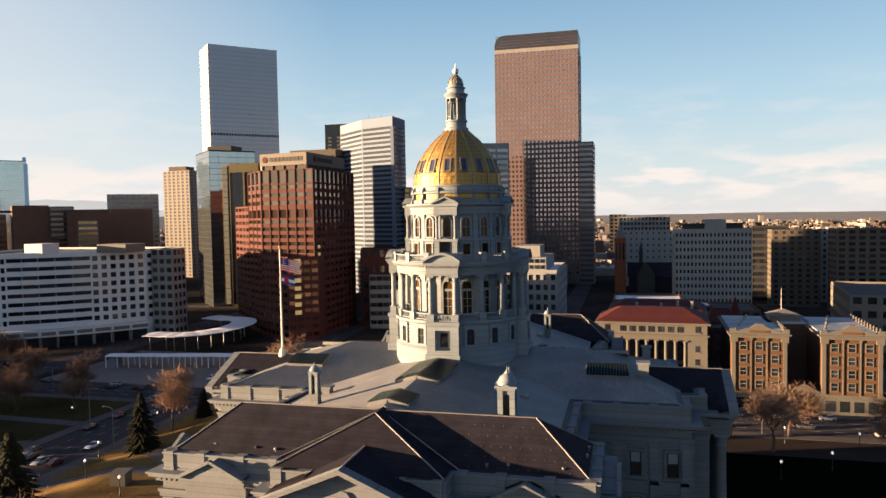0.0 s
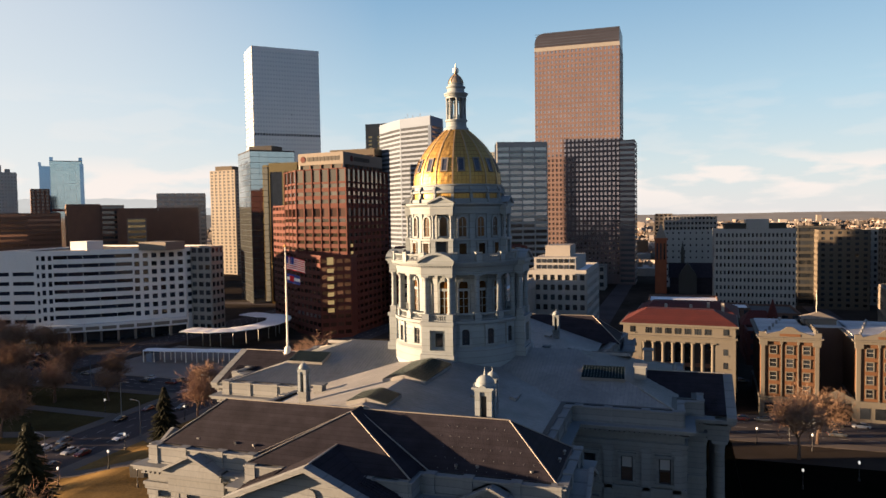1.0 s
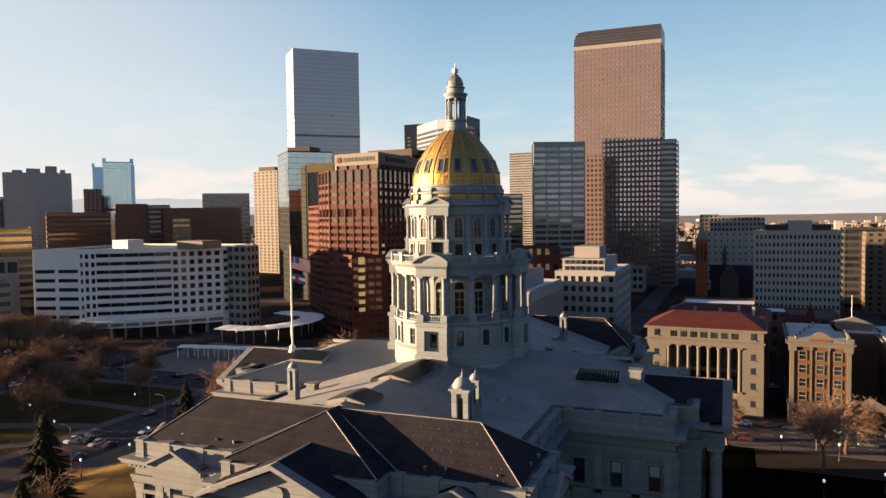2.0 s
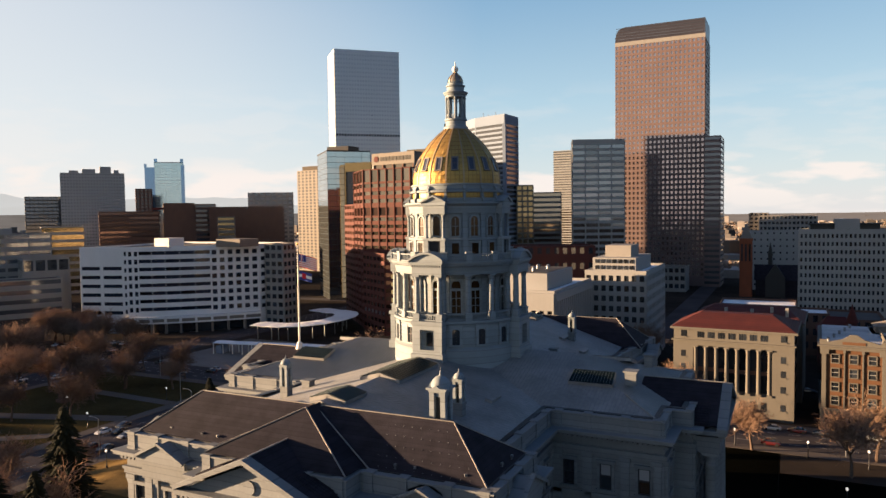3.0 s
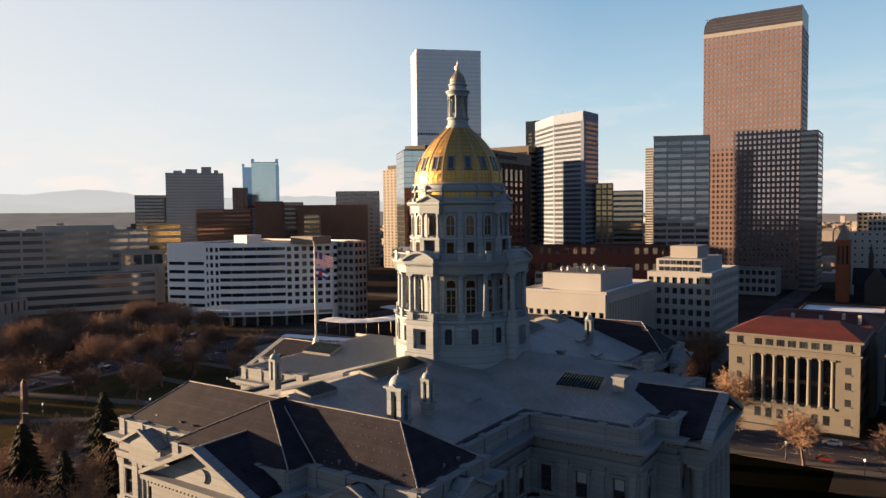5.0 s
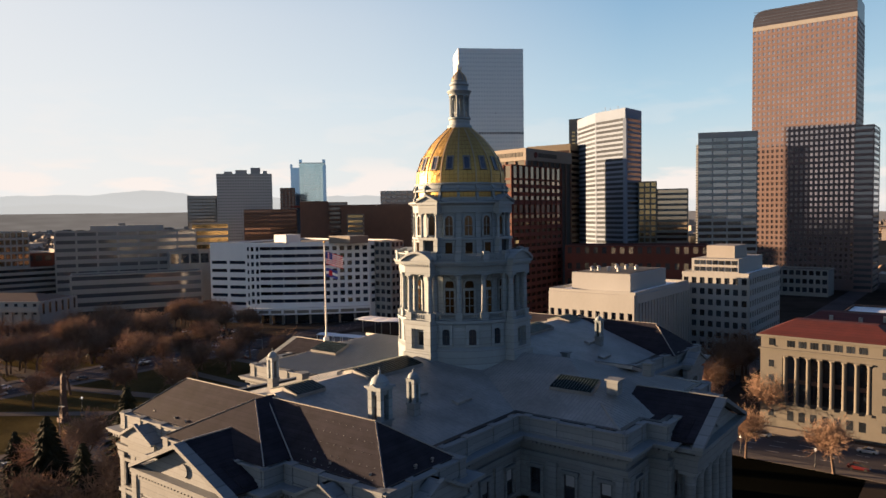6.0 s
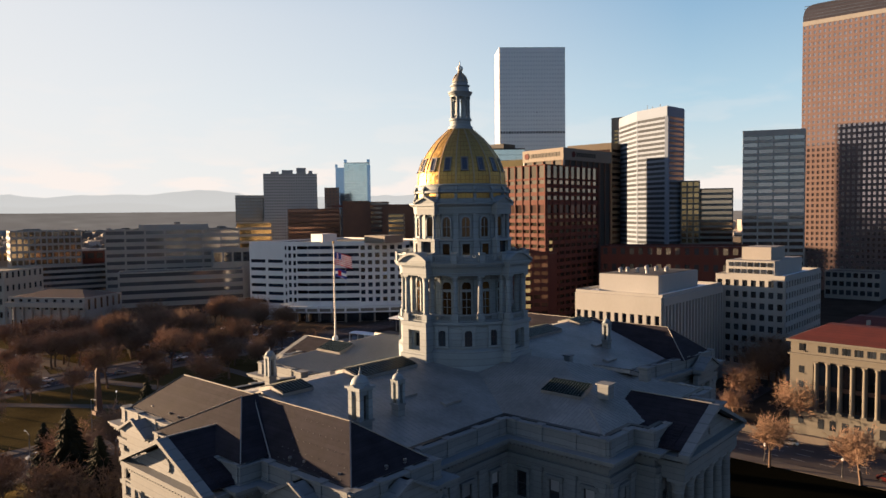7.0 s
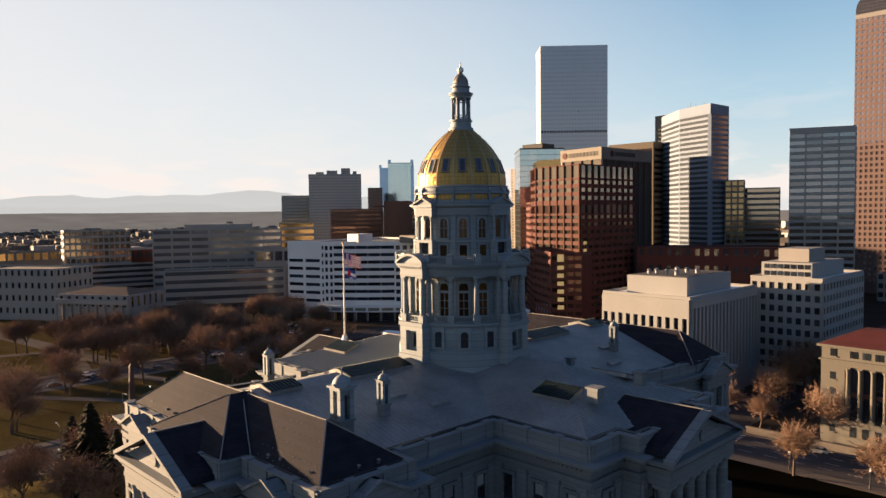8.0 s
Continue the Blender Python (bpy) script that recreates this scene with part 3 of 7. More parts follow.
def skylight(name, quad, mat_label, bars):
    """Glass sheet on a kerb with raised bars; quad runs low edge first."""
    q = [Vector(p) + Vector((0, 0, 0.45)) for p in quad]
    sk = part("skylight", Shape().poly(q, 0.5), ROOF_METAL, capitol, mat_label)
    e = 0.12
    c = sum(q, Vector()) / 4
    inner = [c + (p - c) * 0.97 + Vector((0, 0, 0.06)) for p in q]
    part("glass", Shape().poly(inner, 0.05), SKYLIGHT, sk)
    b = Shape()
    for k in range(bars + 1):
        t = k / bars
        b.beam(inner[0].lerp(inner[1], t) + Vector((0, 0, 0.05)), inner[3].lerp(inner[2], t) + Vector((0, 0, 0.05)), 0.05, 0.03)
    part("glazing_grid", b, SKYBAR, sk, kind="stuff")


def slope_ns(x):
    return RZ - (RZ - EZ) * abs(x) / WX


def slope_ew(y):
    return RZ - (RZ - EZ) * abs(y) / WY


LBL = "dark wired-glass skylight set in a metal kerb"
for sy in (-1, 1):
    for sx in (-1, 1):
        skylight("a", [(sx * 2.5, sy * 36.2, slope_ns(2.5)), (sx * 2.5, sy * 31.6, slope_ns(2.5)), (0, sy * 31.6, RZ), (0, sy * 36.2, RZ)], LBL, 9)
        skylight("b", [(sx * 3.0, sy * 24.6, slope_ns(3.0)), (sx * 3.0, sy * 13.5, slope_ns(3.0)), (0, sy * 13.5, RZ), (0, sy * 24.6, RZ)], LBL, 18)
    for sx in (-1, 1):
        skylight("c", [(sx * 20.3, sy * 8.4, slope_ew(8.4)), (sx * 26.4, sy * 8.4, slope_ew(8.4)), (sx * 26.2, sy * 5.2, slope_ew(5.2)), (sx * 20.3, sy * 5.2, slope_ew(5.2))], LBL, 14)
for x, y, w in ((28.3, -5.6, 1.5), (29.0, 4.0, 1.2), (-14, -21, 1.3), (12, 12, 1.0)):
    z = min(slope_ew(y), 40) if abs(x) > 20 else slope_ns(x)
    part("chimney", Shape().box(x - w / 2, y - w / 2, z - 0.8, x + w / 2, y + w / 2, z + 0.9).box(x - w / 2 - 0.2, y - w / 2 - 0.2, z + 0.9, x + w / 2 + 0.2, y + w / 2 + 0.2, z + 1.12), GRANITE, capitol, "stone roof vent block")
for x, y, r in ((9, -22, 0), (15, 20, 0), (10, 25, 0), (13, -18, 0)):
    z = slope_ns(x)
    part("roof_hatch", Shape().box(-0.5, -1.5, -0.2, 0.5, 1.5, 0.35), ROOF_METAL, capitol, at=pose(x, y, z, 0, -14 if x < 0 else 14, r))


def turret(x, y, z, big):
    """A small domed vent lantern with an open stage of posts."""
    k = 0.88 if big else 0.54
    t = part("roof_lantern", Shape().box(-1.05 * k, -1.05 * k, -1.2, 1.05 * k, 1.05 * k, 1.3).box(-1.25 * k, -1.25 * k, 1.3, 1.25 * k, 1.25 * k, 1.55), GRANITE, capitol, "pale domed stone roof lantern with open sides", at=pose(x, y, z))
    h0, h1 = 1.55, 1.55 + 2.7 * (1.2 if big else 0.95)
    for sx in (-1, 1):
        for sy in (-1, 1):
            part("post", Shape().box(sx * 0.76 * k - 0.33 * k, sy * 0.76 * k - 0.33 * k, h0, sx * 0.76 * k + 0.33 * k, sy * 0.76 * k + 0.33 * k, h1), STONE_PALE, t)
    part("core", Shape().box(-0.45 * k, -0.45 * k, h0, 0.45 * k, 0.45 * k, h1), DARK_STONE, t)
    part("cornice", Shape().box(-1.15 * k, -1.15 * k, h1, 1.15 * k, 1.15 * k, h1 + 0.3).box(-1.4 * k, -1.4 * k, h1 + 0.3, 1.4 * k, 1.4 * k, h1 + 0.6 * k), STONE_PALE, t)
    part("arch_head", Shape().box(-0.9 * k, -0.9 * k, h1 - 0.55 * k, 0.9 * k, 0.9 * k, h1), STONE_PALE, t)
    r = 1.24 * k
    prof = [(r, h1 + 0.6 * k)] + [(r * math.cos(radians(a)), h1 + 0.6 * k + r * 1.1 * math.sin(radians(a))) for a in range(10, 85, 12)] + [(0.3 * k, h1 + 0.6 * k + r * 1.1)]
    part("cap", Shape().lathe(prof, 20), STONE_PALE, t, "weathered pale metal dome", smooth=True)
    zt = h1 + 0.6 * k + r * 1.08
    part("finial", Shape().lathe([(0.26 * k, zt - 0.05), (0.16 * k, zt + 0.15 * k), (0.13 * k, zt + 0.35 * k), (0.19 * k, zt + 0.4 * k), (0.06 * k, zt + 0.6 * k), (0.02, zt + 1.0 * k)], 12), STONE_PALE, t, smooth=True)
    for a in range(4):
        part("gablet", Shape().add([tuple(pose(0, 0, 0, 0, 0, 90 * a) @ Vector(q)) for q in ((-0.6 * k, -1.42 * k, h1 + 0.6 * k), (0.6 * k, -1.42 * k, h1 + 0.6 * k), (0, -1.42 * k, h1 + 0.95 * k), (0, -0.6 * k, h1 + 0.95 * k))], [[0, 1, 2], [1, 3, 2], [0, 2, 3]]), STONE_PALE, t)


turret(13.1, -33.4, slope_ns(13.1) - 0.1, True)
turret(12.2, -26.6, slope_ns(12.2) - 0.1, False)
turret(-12.8, -27.4, slope_ns(12.8) - 0.1, False)
turret(11.4, 25.6, slope_ns(11.4) - 0.1, False)

# snow guards: small studs on the brown slopes
studs = Shape()
for r in range(5):
    for k in range(13):
        x = 9.6 + k * 1.0 + (r % 2) * 0.5
        y = -42.7 + r * 0.9
        if x < 22.0 - (y + 43.3) * 1.16 and x > 9.6 + r * 0.1:
            z = EZ + (y + 43.3) * (37.0 - EZ) / 5.1
            studs.box(x - 0.025, y - 0.025, z, x + 0.025, y + 0.025, z + 0.08)
part("snow_guard", studs, SEAM, capitol, kind="stuff")


def gablet(m, w):
    """A small pediment that breaks the parapet over a projecting bay."""
    g = part("small_pediment", Shape().add([(-w / 2, -1.5, 30.8), (w / 2, -1.5, 30.8), (0, -1.5, 32.5), (-w / 2, 0.4, 30.8), (w / 2, 0.4, 30.8), (0, 0.4, 32.5)], [[0, 1, 2], [5, 4, 3], [1, 4, 5, 2], [2, 5, 3, 0], [0, 3, 4, 1]]), GRANITE, capitol, "small stone pediment over an end bay", at=m)
    r_ = Shape()
    for sx in (-1, 1):
        r_.beam((sx * (w / 2 + 0.35), -1.65, 30.75), (0, -1.65, 32.65), 0.45, 0.3)
        r_.beam((sx * (w / 2 + 0.35), 0.2, 30.75), (0, 0.2, 32.65), 0.2, 0.2)
    part("raking_cornice", r_, GRANITE, g)
    part("bay_front", Shape().box(-w / 2, -0.5, 9.6, -w / 2 + 1.1, 0.1, 28.0).box(w / 2 - 1.1, -0.5, 9.6, w / 2, 0.1, 28.0).box(-w / 2 - 0.3, -1.45, 30.0, w / 2 + 0.3, 0.1, 30.8).box(-w / 2 - 0.1, -0.75, 28.0, w / 2 + 0.1, 0.1, 29.7), GRANITE, g)


for sy in (0, 180):
    for x in (-16.6, 16.6):
        gablet(pose(0, 0, 0, 0, 0, sy) @ pose(x, -44, 0), 7.0)
for x, q in ((23.5, 90), (-23.5, -90)):
    for y in (-37.7, 37.7):
        gablet(pose(x, y, 0, 0, 0, q), 7.0)
for x, y in ((12.5, -42.6), (14.6, -42.4), (20, -42.3), (-13, -42.4), (-10.6, -42.5), (-18, -42.2), (22, -38), (22.1, -35.5)):
    part("floodlight", Shape().box(-0.25, -0.2, 0.35, 0.25, 0.2, 0.7).box(-0.05, -0.05, -0.3, 0.05, 0.05, 0.4).box(-0.3, -0.06, 0.0, 0.3, 0.06, 0.1), STEEL, capitol, "small roof floodlight", at=pose(x, y, 33.1, 0, 0, 20 * x) @ Matrix.Diagonal((0.6, 0.6, 0.6, 1)))

# ---- drum and dome ----
dome = thing("capitol_dome", "tall colonnaded stone drum carrying a gold-leafed dome", "dome")


def dpart(name, shape, mat_, label="", at=None, smooth=False, kind=""):
    return part(name, shape, mat_, dome, label, at, smooth, kind)


def arched(w, h, depth, y0=0.0, steps=8):
    """An upright plate with a round head, facing -y."""
    r = w / 2
    pts = [(-r, 0), (r, 0)] + [(r * math.cos(radians(180 * i / steps)), h - r + r * math.sin(radians(180 * i / steps))) for i in range(steps + 1)]
    n = len(pts)
    vs = [(x, y0, z) for x, z in pts] + [(x, y0 + depth, z) for x, z in pts]
    return Shape().add(vs, [list(range(n)), list(range(n, 2 * n))[::-1]] + [[i, n + i, n + (i + 1) % n, (i + 1) % n] for i in range(n)])


def arch_frame(w, h, t, depth, steps=8):
    """A raised round-headed surround of width t, facing -y."""
    s = Shape()
    r = w / 2
    inner = [(-r, 0)] + [(-r * math.cos(radians(180 * i / steps)), h - r + r * math.sin(radians(180 * i / steps))) for i in range(steps + 1)] + [(r, 0)]
    R = r + t
    outer = [(-R, 0)] + [(-R * math.cos(radians(180 * i / steps)), h - r + R * math.sin(radians(180 * i / steps))) for i in range(steps + 1)] + [(R, 0)]
    n = len(inner)
    vs = [(x, -depth, z) for x, z in inner] + [(x, -depth, z) for x, z in outer] + [(x, 0.05, z) for x, z in inner] + [(x, 0.05, z) for x, z in outer]
    fs = []
    for i in range(n - 1):
        fs += [[i, n + i, n + i + 1, i + 1], [n + i, 3 * n + i, 3 * n + i + 1, n + i + 1], [i, i + 1, 2 * n + i + 1, 2 * n + i]]
    return s.add(vs, fs)


def around(r, a, z=0.0):
    """A pose at radius r and bearing a from south, counter-clockwise, whose -y looks outward."""
    return pose(0, 0, 0, 0, 0, a) @ pose(0, -r, z)


dpart("drum_base", Shape().lathe([(10.15, 33), (10.15, 38.2), (10.0, 38.3), (9.75, 38.6), (9.75, 41.6), (9.9, 41.7), (9.9, 41.95), (10.2, 42.1), (10.2, 42.5), (7.2, 42.5)], 96), STONE_PALE, smooth=True)
rust = Shape()
for k in range(5):
    rust.lathe([(9.77, 38.85 + k * 0.56), (9.82, 38.87 + k * 0.56), (9.82, 39.25 + k * 0.56), (9.77, 39.27 + k * 0.56)], 96)
dpart("rustication", rust, STONE_PALE, "banded stone courses", smooth=True)
dpart("inner_wall", Shape().lathe([(7.3, 42.4), (7.3, 50.8)], 96), STONE_PALE, smooth=True)
dpart("colonnade_ceiling", Shape().lathe([(7.2, 49.3), (9.0, 49.3), (9.0, 49.25), (9.8, 49.25), (9.8, 49.75), (9.9, 49.8), (9.9, 50.45), (10.2, 50.55), (10.5, 50.75), (10.65, 51.0), (10.65, 51.15), (7.2, 51.2)], 96), STONE_PALE, "curved entablature", smooth=True)
dpart("upper_wall", Shape().lathe([(7.7, 51.0), (7.7, 51.8), (7.5, 51.9), (7.5, 54.1), (7.7, 54.2), (7.7, 54.5), (7.2, 54.55), (7.2, 58.2), (7.5, 58.25), (7.5, 58.7), (7.6, 59.3), (7.9, 59.45), (8.2, 59.65), (8.2, 59.85), (6.9, 60.0)], 96), STONE_PALE, smooth=True)
dpart("attic_ring", Shape().lathe([(7.4, 59.9), (7.4, 60.45), (7.0, 60.55)], 96), STONE_PALE, smooth=True)
dpart("gold_band", Shape().lathe([(7.0, 60.5), (7.0, 61.35), (6.9, 61.4)], 96), GOLD, "gilded band below the dome", smooth=True)
dpart("dome_ring", Shape().lathe([(7.0, 61.3), (7.4, 61.4), (7.4, 61.65), (7.05, 61.85), (7.05, 62.4), (7.25, 62.45), (7.25, 62.65), (6.7, 62.75)], 96), STONE_PALE, "grey moulded ring", smooth=True)

WINDOWS = [22.5 * k for k in range(16)]
AXES = (0, 90, 180, 270)
base_frame = Shape().box(-0.95, -0.25, 0, -0.55, 0.1, 2.75).box(0.55, -0.25, 0, 0.95, 0.1, 2.75).box(-1.05, -0.32, 2.75, 1.05, 0.1, 3.0).box(-1.05, -0.32, -0.2, 1.05, 0.1, 0.0).box(-0.55, -0.2, 2.3, 0.55, 0.1, 2.75).mesh("window", STONE_PALE)
base_pane = arched(1.1, 2.35, 0.1, -0.06).mesh("pane", GLASS_DARK)
base_sash = Shape().box(-0.55, -0.12, 1.15, 0.55, -0.05, 1.25).box(-0.04, -0.11, 0, 0.04, -0.05, 2.3).mesh("sash", BLACK_METAL)
main_frame = arch_frame(1.35, 5.0, 0.28, 0.28).box(-0.95, -0.3, -0.25, 0.95, 0.1, 0.0).box(-0.675, -0.18, 3.45, 0.675, 0.05, 3.85).box(-0.2, -0.4, 4.9, 0.2, 0.1, 5.45).mesh("window", STONE_PALE)
main_pane = arched(1.35, 5.0, 0.1, -0.08).mesh("pane", GLASS_INNER_GLOW)
main_sash = Shape().box(-0.05, -0.14, 0, 0.05, -0.07, 3.5).box(-0.675, -0.14, 1.15, 0.675, -0.07, 1.23).box(-0.675, -0.14, 2.3, 0.675, -0.07, 2.38).mesh("sash", STONE_PALE)
top_frame = arch_frame(1.15, 2.9, 0.25, 0.25).box(-0.8, -0.28, -0.22, 0.8, 0.1, 0.0).mesh("window", STONE_PALE)
top_pane = arched(1.15, 2.9, 0.1, -0.08).mesh("pane", GLASS_INNER_GLOW)
top_sash = Shape().box(-0.04, -0.13, 0, 0.04, -0.07, 2.7).box(-0.575, -0.13, 1.4, 0.575, -0.07, 1.48).mesh("sash", STONE_PALE)
low_frame = Shape().box(-0.75, -0.18, 0, -0.55, 0.1, 1.6).box(0.55, -0.18, 0, 0.75, 0.1, 1.6).box(-0.85, -0.22, 1.6, 0.85, 0.1, 1.8).mesh("window", STONE_PALE)
low_pane = Shape().box(-0.55, -0.06, 0, 0.55, 0.1, 1.6).mesh("pane", GLASS_INNER_GLOW)


def window(frame_, pane_, sash_, m):
    w = dpart("window", frame_, None, at=m)
    part("pane", pane_, None, w)
    if sash_:
        part("sash", sash_, None, w)


column = Shape().box(-0.5, -0.5, 42.5, 0.5, 0.5, 43.45).box(-0.56, -0.56, 43.45, 0.56, 0.56, 43.6)
column.lathe([(0.48, 43.6), (0.48, 43.75), (0.4, 43.85), (0.4, 45.5), (0.35, 48.3), (0.4, 48.35), (0.35, 48.4), (0.38, 48.6), (0.52, 49.0)], 16).box(-0.55, -0.55, 49.0, 0.55, 0.55, 49.27)
column = column.mesh("column", STONE_PALE, True)
pilaster = Shape().box(-0.4, -0.18, 42.5, 0.4, 0.2, 49.3).box(-0.48, -0.25, 48.7, 0.48, 0.2, 49.3).box(-0.48, -0.25, 42.5, 0.48, 0.2, 43.4).mesh("pilaster", STONE_PALE)
small_pilaster = Shape().box(-0.36, -0.16, 54.5, 0.36, 0.2, 58.25).box(-0.42, -0.22, 57.7, 0.42, 0.2, 58.25).box(-0.4, -0.5, 51.2, 0.4, 0.2, 54.5).mesh("pilaster", STONE_PALE)
buttress = Shape()
prof = [(0, 59.9), (-0.72, 59.9), (-0.76, 60.3), (-0.52, 60.65), (-0.42, 61.2), (-0.56, 61.5), (-0.58, 61.9), (-0.3, 62.3), (0, 62.4)]
n = len(prof)
buttress.add([(-0.2, y, z) for y, z in prof] + [(0.2, y, z) for y, z in prof], [list(range(n))[::-1], list(range(n, 2 * n))] + [[i, (i + 1) % n, n + (i + 1) % n, n + i] for i in range(n)])
buttress = buttress.mesh("scroll_console", STONE_PALE)


def rail(r, a0, a1, z0, z1):
    """A balustrade on an arc: bottom rail, top rail and turned balusters."""
    s = Shape()
    steps = max(2, int((a1 - a0) / 3))
    for q0, q1, w in ((z0, z0 + 0.14, 0.2), (z1 - 0.16, z1, 0.24)):
        prof = [(r - w, q0), (r + w, q0), (r + w, q1), (r - w, q1), (r - w, q0)]
        s.lathe(prof, steps, a0=a0 - 90, a1=a1 - 90)
    k = max(2, int(radians(a1 - a0) * r / 0.34))
    for i in range(k):
        a = radians(a0 - 90 + (a1 - a0) * (i + 0.5) / k)
        s.lathe([(0.07, z0 + 0.14), (0.11, z0 + 0.3), (0.06, (z0 + z1) / 2), (0.1, z1 - 0.3), (0.07, z1 - 0.16)], 6, (r * math.cos(a), r * math.sin(a)))
    return s


for a in WINDOWS:
    axis = a in AXES
    if not axis:
        window(base_frame, base_pane, base_sash, around(9.77, a, 38.95))
        window(top_frame, top_pane, top_sash, around(7.22, a, 54.85))
        window(low_frame, low_pane, None, around(7.52, a, 52.2))
    window(main_frame, main_pane, main_sash, around(7.33, a, 43.2))
    dpart("scroll_console", buttress, None, at=around(6.95, a + 11.25))
    dpart("pilaster", pilaster, None, at=around(7.3, a + 11.25))
    dpart("pilaster", small_pilaster, None, at=around(7.2, a + 11.25))
for q in AXES:
    for a in (q + 33.75, q + 56.25):
        dpart("column", column, None, at=around(9.4, a))
    for a0, a1 in ((q + 12.5, q + 30.6), (q + 36.9, q + 53.1), (q + 59.4, q + 77.5)):
        dpart("balustrade", rail(9.45, a0, a1, 42.55, 43.55), STONE_PALE)
    for a0, a1 in ((q + 15, q + 31.8), (q + 35.7, q + 54.3), (q + 58.2, q + 75)):
        dpart("balustrade", rail(10.2, a0, a1, 51.2, 52.3), STONE_PALE)
    for a in (q + 14, q + 33.75, q + 56.25, q + 76):
        dpart("rail_pedestal", Shape().box(-0.42, -0.35, 51.15, 0.42, 0.35, 52.45).box(-0.5, -0.42, 52.45, 0.5, 0.42, 52.6), STONE_PALE, at=around(10.2, a))
dent = Shape()
for k in range(150):
    a = radians(k * 2.4)
    dent.obox((10.3 * math.cos(a), 10.3 * math.sin(a)), (math.sin(a), -math.cos(a)), (0.11, 0.2), 50.45, 50.75)
dpart("dentil_course", dent, STONE_PALE, kind="stuff")

up_col = Shape().lathe([(0.3, 54.55), (0.3, 54.7), (0.23, 54.8), (0.2, 57.4), (0.24, 57.6), (0.33, 57.95)], 14).box(-0.33, -0.33, 57.95, 0.33, 0.33, 58.15).mesh("column", STONE_PALE, True)
for q in AXES:
    m = pose(0, 0, 0, 0, 0, q)
    pav = dpart("pavilion", Shape().box(-2.4, -11.1, 33, -1.15, -9.0, 42.1).box(1.15, -11.1, 33, 2.4, -9.0, 42.1).box(-1.15, -11.1, 33, 1.15, -9.0, 38.3).box(-1.15, -11.1, 41.25, 1.15, -9.0, 42.1).box(-2.6, -11.35, 33, 2.6, -9.0, 37.7)
                .box(-2.55, -11.3, 41.95, 2.55, -8.9, 42.5), STONE_PALE, "projecting stone pavilion with paired columns", at=m)
    part("pane", Shape().box(-1.1, -10.0, 38.3, 1.1, -9.9, 41.25), GLASS_DARK, pav)
    part("window_surround", Shape().box(-1.15, -10.4, 38.3, -0.62, -9.95, 41.25).box(0.62, -10.4, 38.3, 1.15, -9.95, 41.25).box(-0.62, -10.3, 40.75, 0.62, -9.95, 41.25).box(-0.62, -10.3, 38.3, 0.62, -9.95, 38.7), STONE_PALE, pav)
    for x, y in ((-1.85, -10.4), (1.85, -10.4), (-1.85, -9.15), (1.85, -9.15)):
        part("column", column, None, pav, at=pose(x, y, 0))
    rl = Shape().box(-1.4, -10.65, 42.55, 1.4, -10.3, 42.7).box(-1.4, -10.67, 43.35, 1.4, -10.28, 43.5)
    for k in range(8):
        rl.lathe([(0.07, 42.7), (0.11, 42.9), (0.06, 43.05), (0.1, 43.2), (0.07, 43.35)], 6, (-1.22 + k * 0.35, -10.48))
    part("balustrade", rl, STONE_PALE, pav)
    ent = Shape().box(-2.4, -10.95, 49.27, 2.4, -8.9, 50.45).box(-2.6, -11.25, 50.75, 2.6, -8.9, 50.95).box(-2.75, -11.4, 50.95, 2.75, -8.9, 51.15)
    for k in range(13):
        ent.box(-2.5 + k * 0.4, -11.15, 50.45, -2.3 + k * 0.4, -8.9, 50.76)
    part("entablature", ent, STONE_PALE, pav)
    steps = [(-2.8 + 5.6 * i / 14, 51.15 + 1.15 * (1 - ((i - 7) / 7) ** 2)) for i in range(15)]
    n = len(steps)
    arc = Shape().add([(x, y, z + h) for y in (-11.45, -8.9) for h in (0, 0.34) for x, z in steps],
                      [f for i in range(n - 1) for f in ([i, i + 1, n + i + 1, n + i], [2 * n + i + 1, 2 * n + i, 3 * n + i, 3 * n + i + 1], [n + i, n + i + 1, 3 * n + i + 1, 3 * n + i], [i + 1, i, 2 * n + i, 2 * n + i + 1])])
    part("curved_pediment", arc, STONE_PALE, pav)
    part("tympanum", Shape().add([(x, y, z) for y in (-11.05, -10.6) for x, z in steps], [list(range(n)), list(range(n, 2 * n))[::-1], [0, n, 2 * n - 1, n - 1]]), STONE_PALE, pav)
    part("upper_pedestal", Shape().box(-1.75, -8.3, 51.1, -1.0, -6.9, 54.5).box(1.0, -8.3, 51.1, 1.75, -6.9, 54.5).box(-1.0, -8.3, 51.1, 1.0, -6.9, 52.0).box(-1.85, -8.4, 54.15, 1.85, -6.9, 54.55), STONE_PALE, pav)
    part("pane", Shape().box(-1.0, -7.8, 52.0, 1.0, -7.7, 54.15), GLASS_DARK, pav)
    for x in (-1.4, 1.4):
        part("column", up_col, None, pav, at=pose(x, -7.95, 0))
    part("window", top_frame, None, pav, at=pose(0, -7.22, 54.9))
    part("pane", top_pane, None, pav, at=pose(0, -7.22, 54.9))
    part("upper_entablature", Shape().box(-1.78, -8.32, 58.15, 1.78, -6.9, 59.4).box(-2.0, -8.6, 59.4, 2.0, -6.9, 59.75), STONE_PALE, pav)
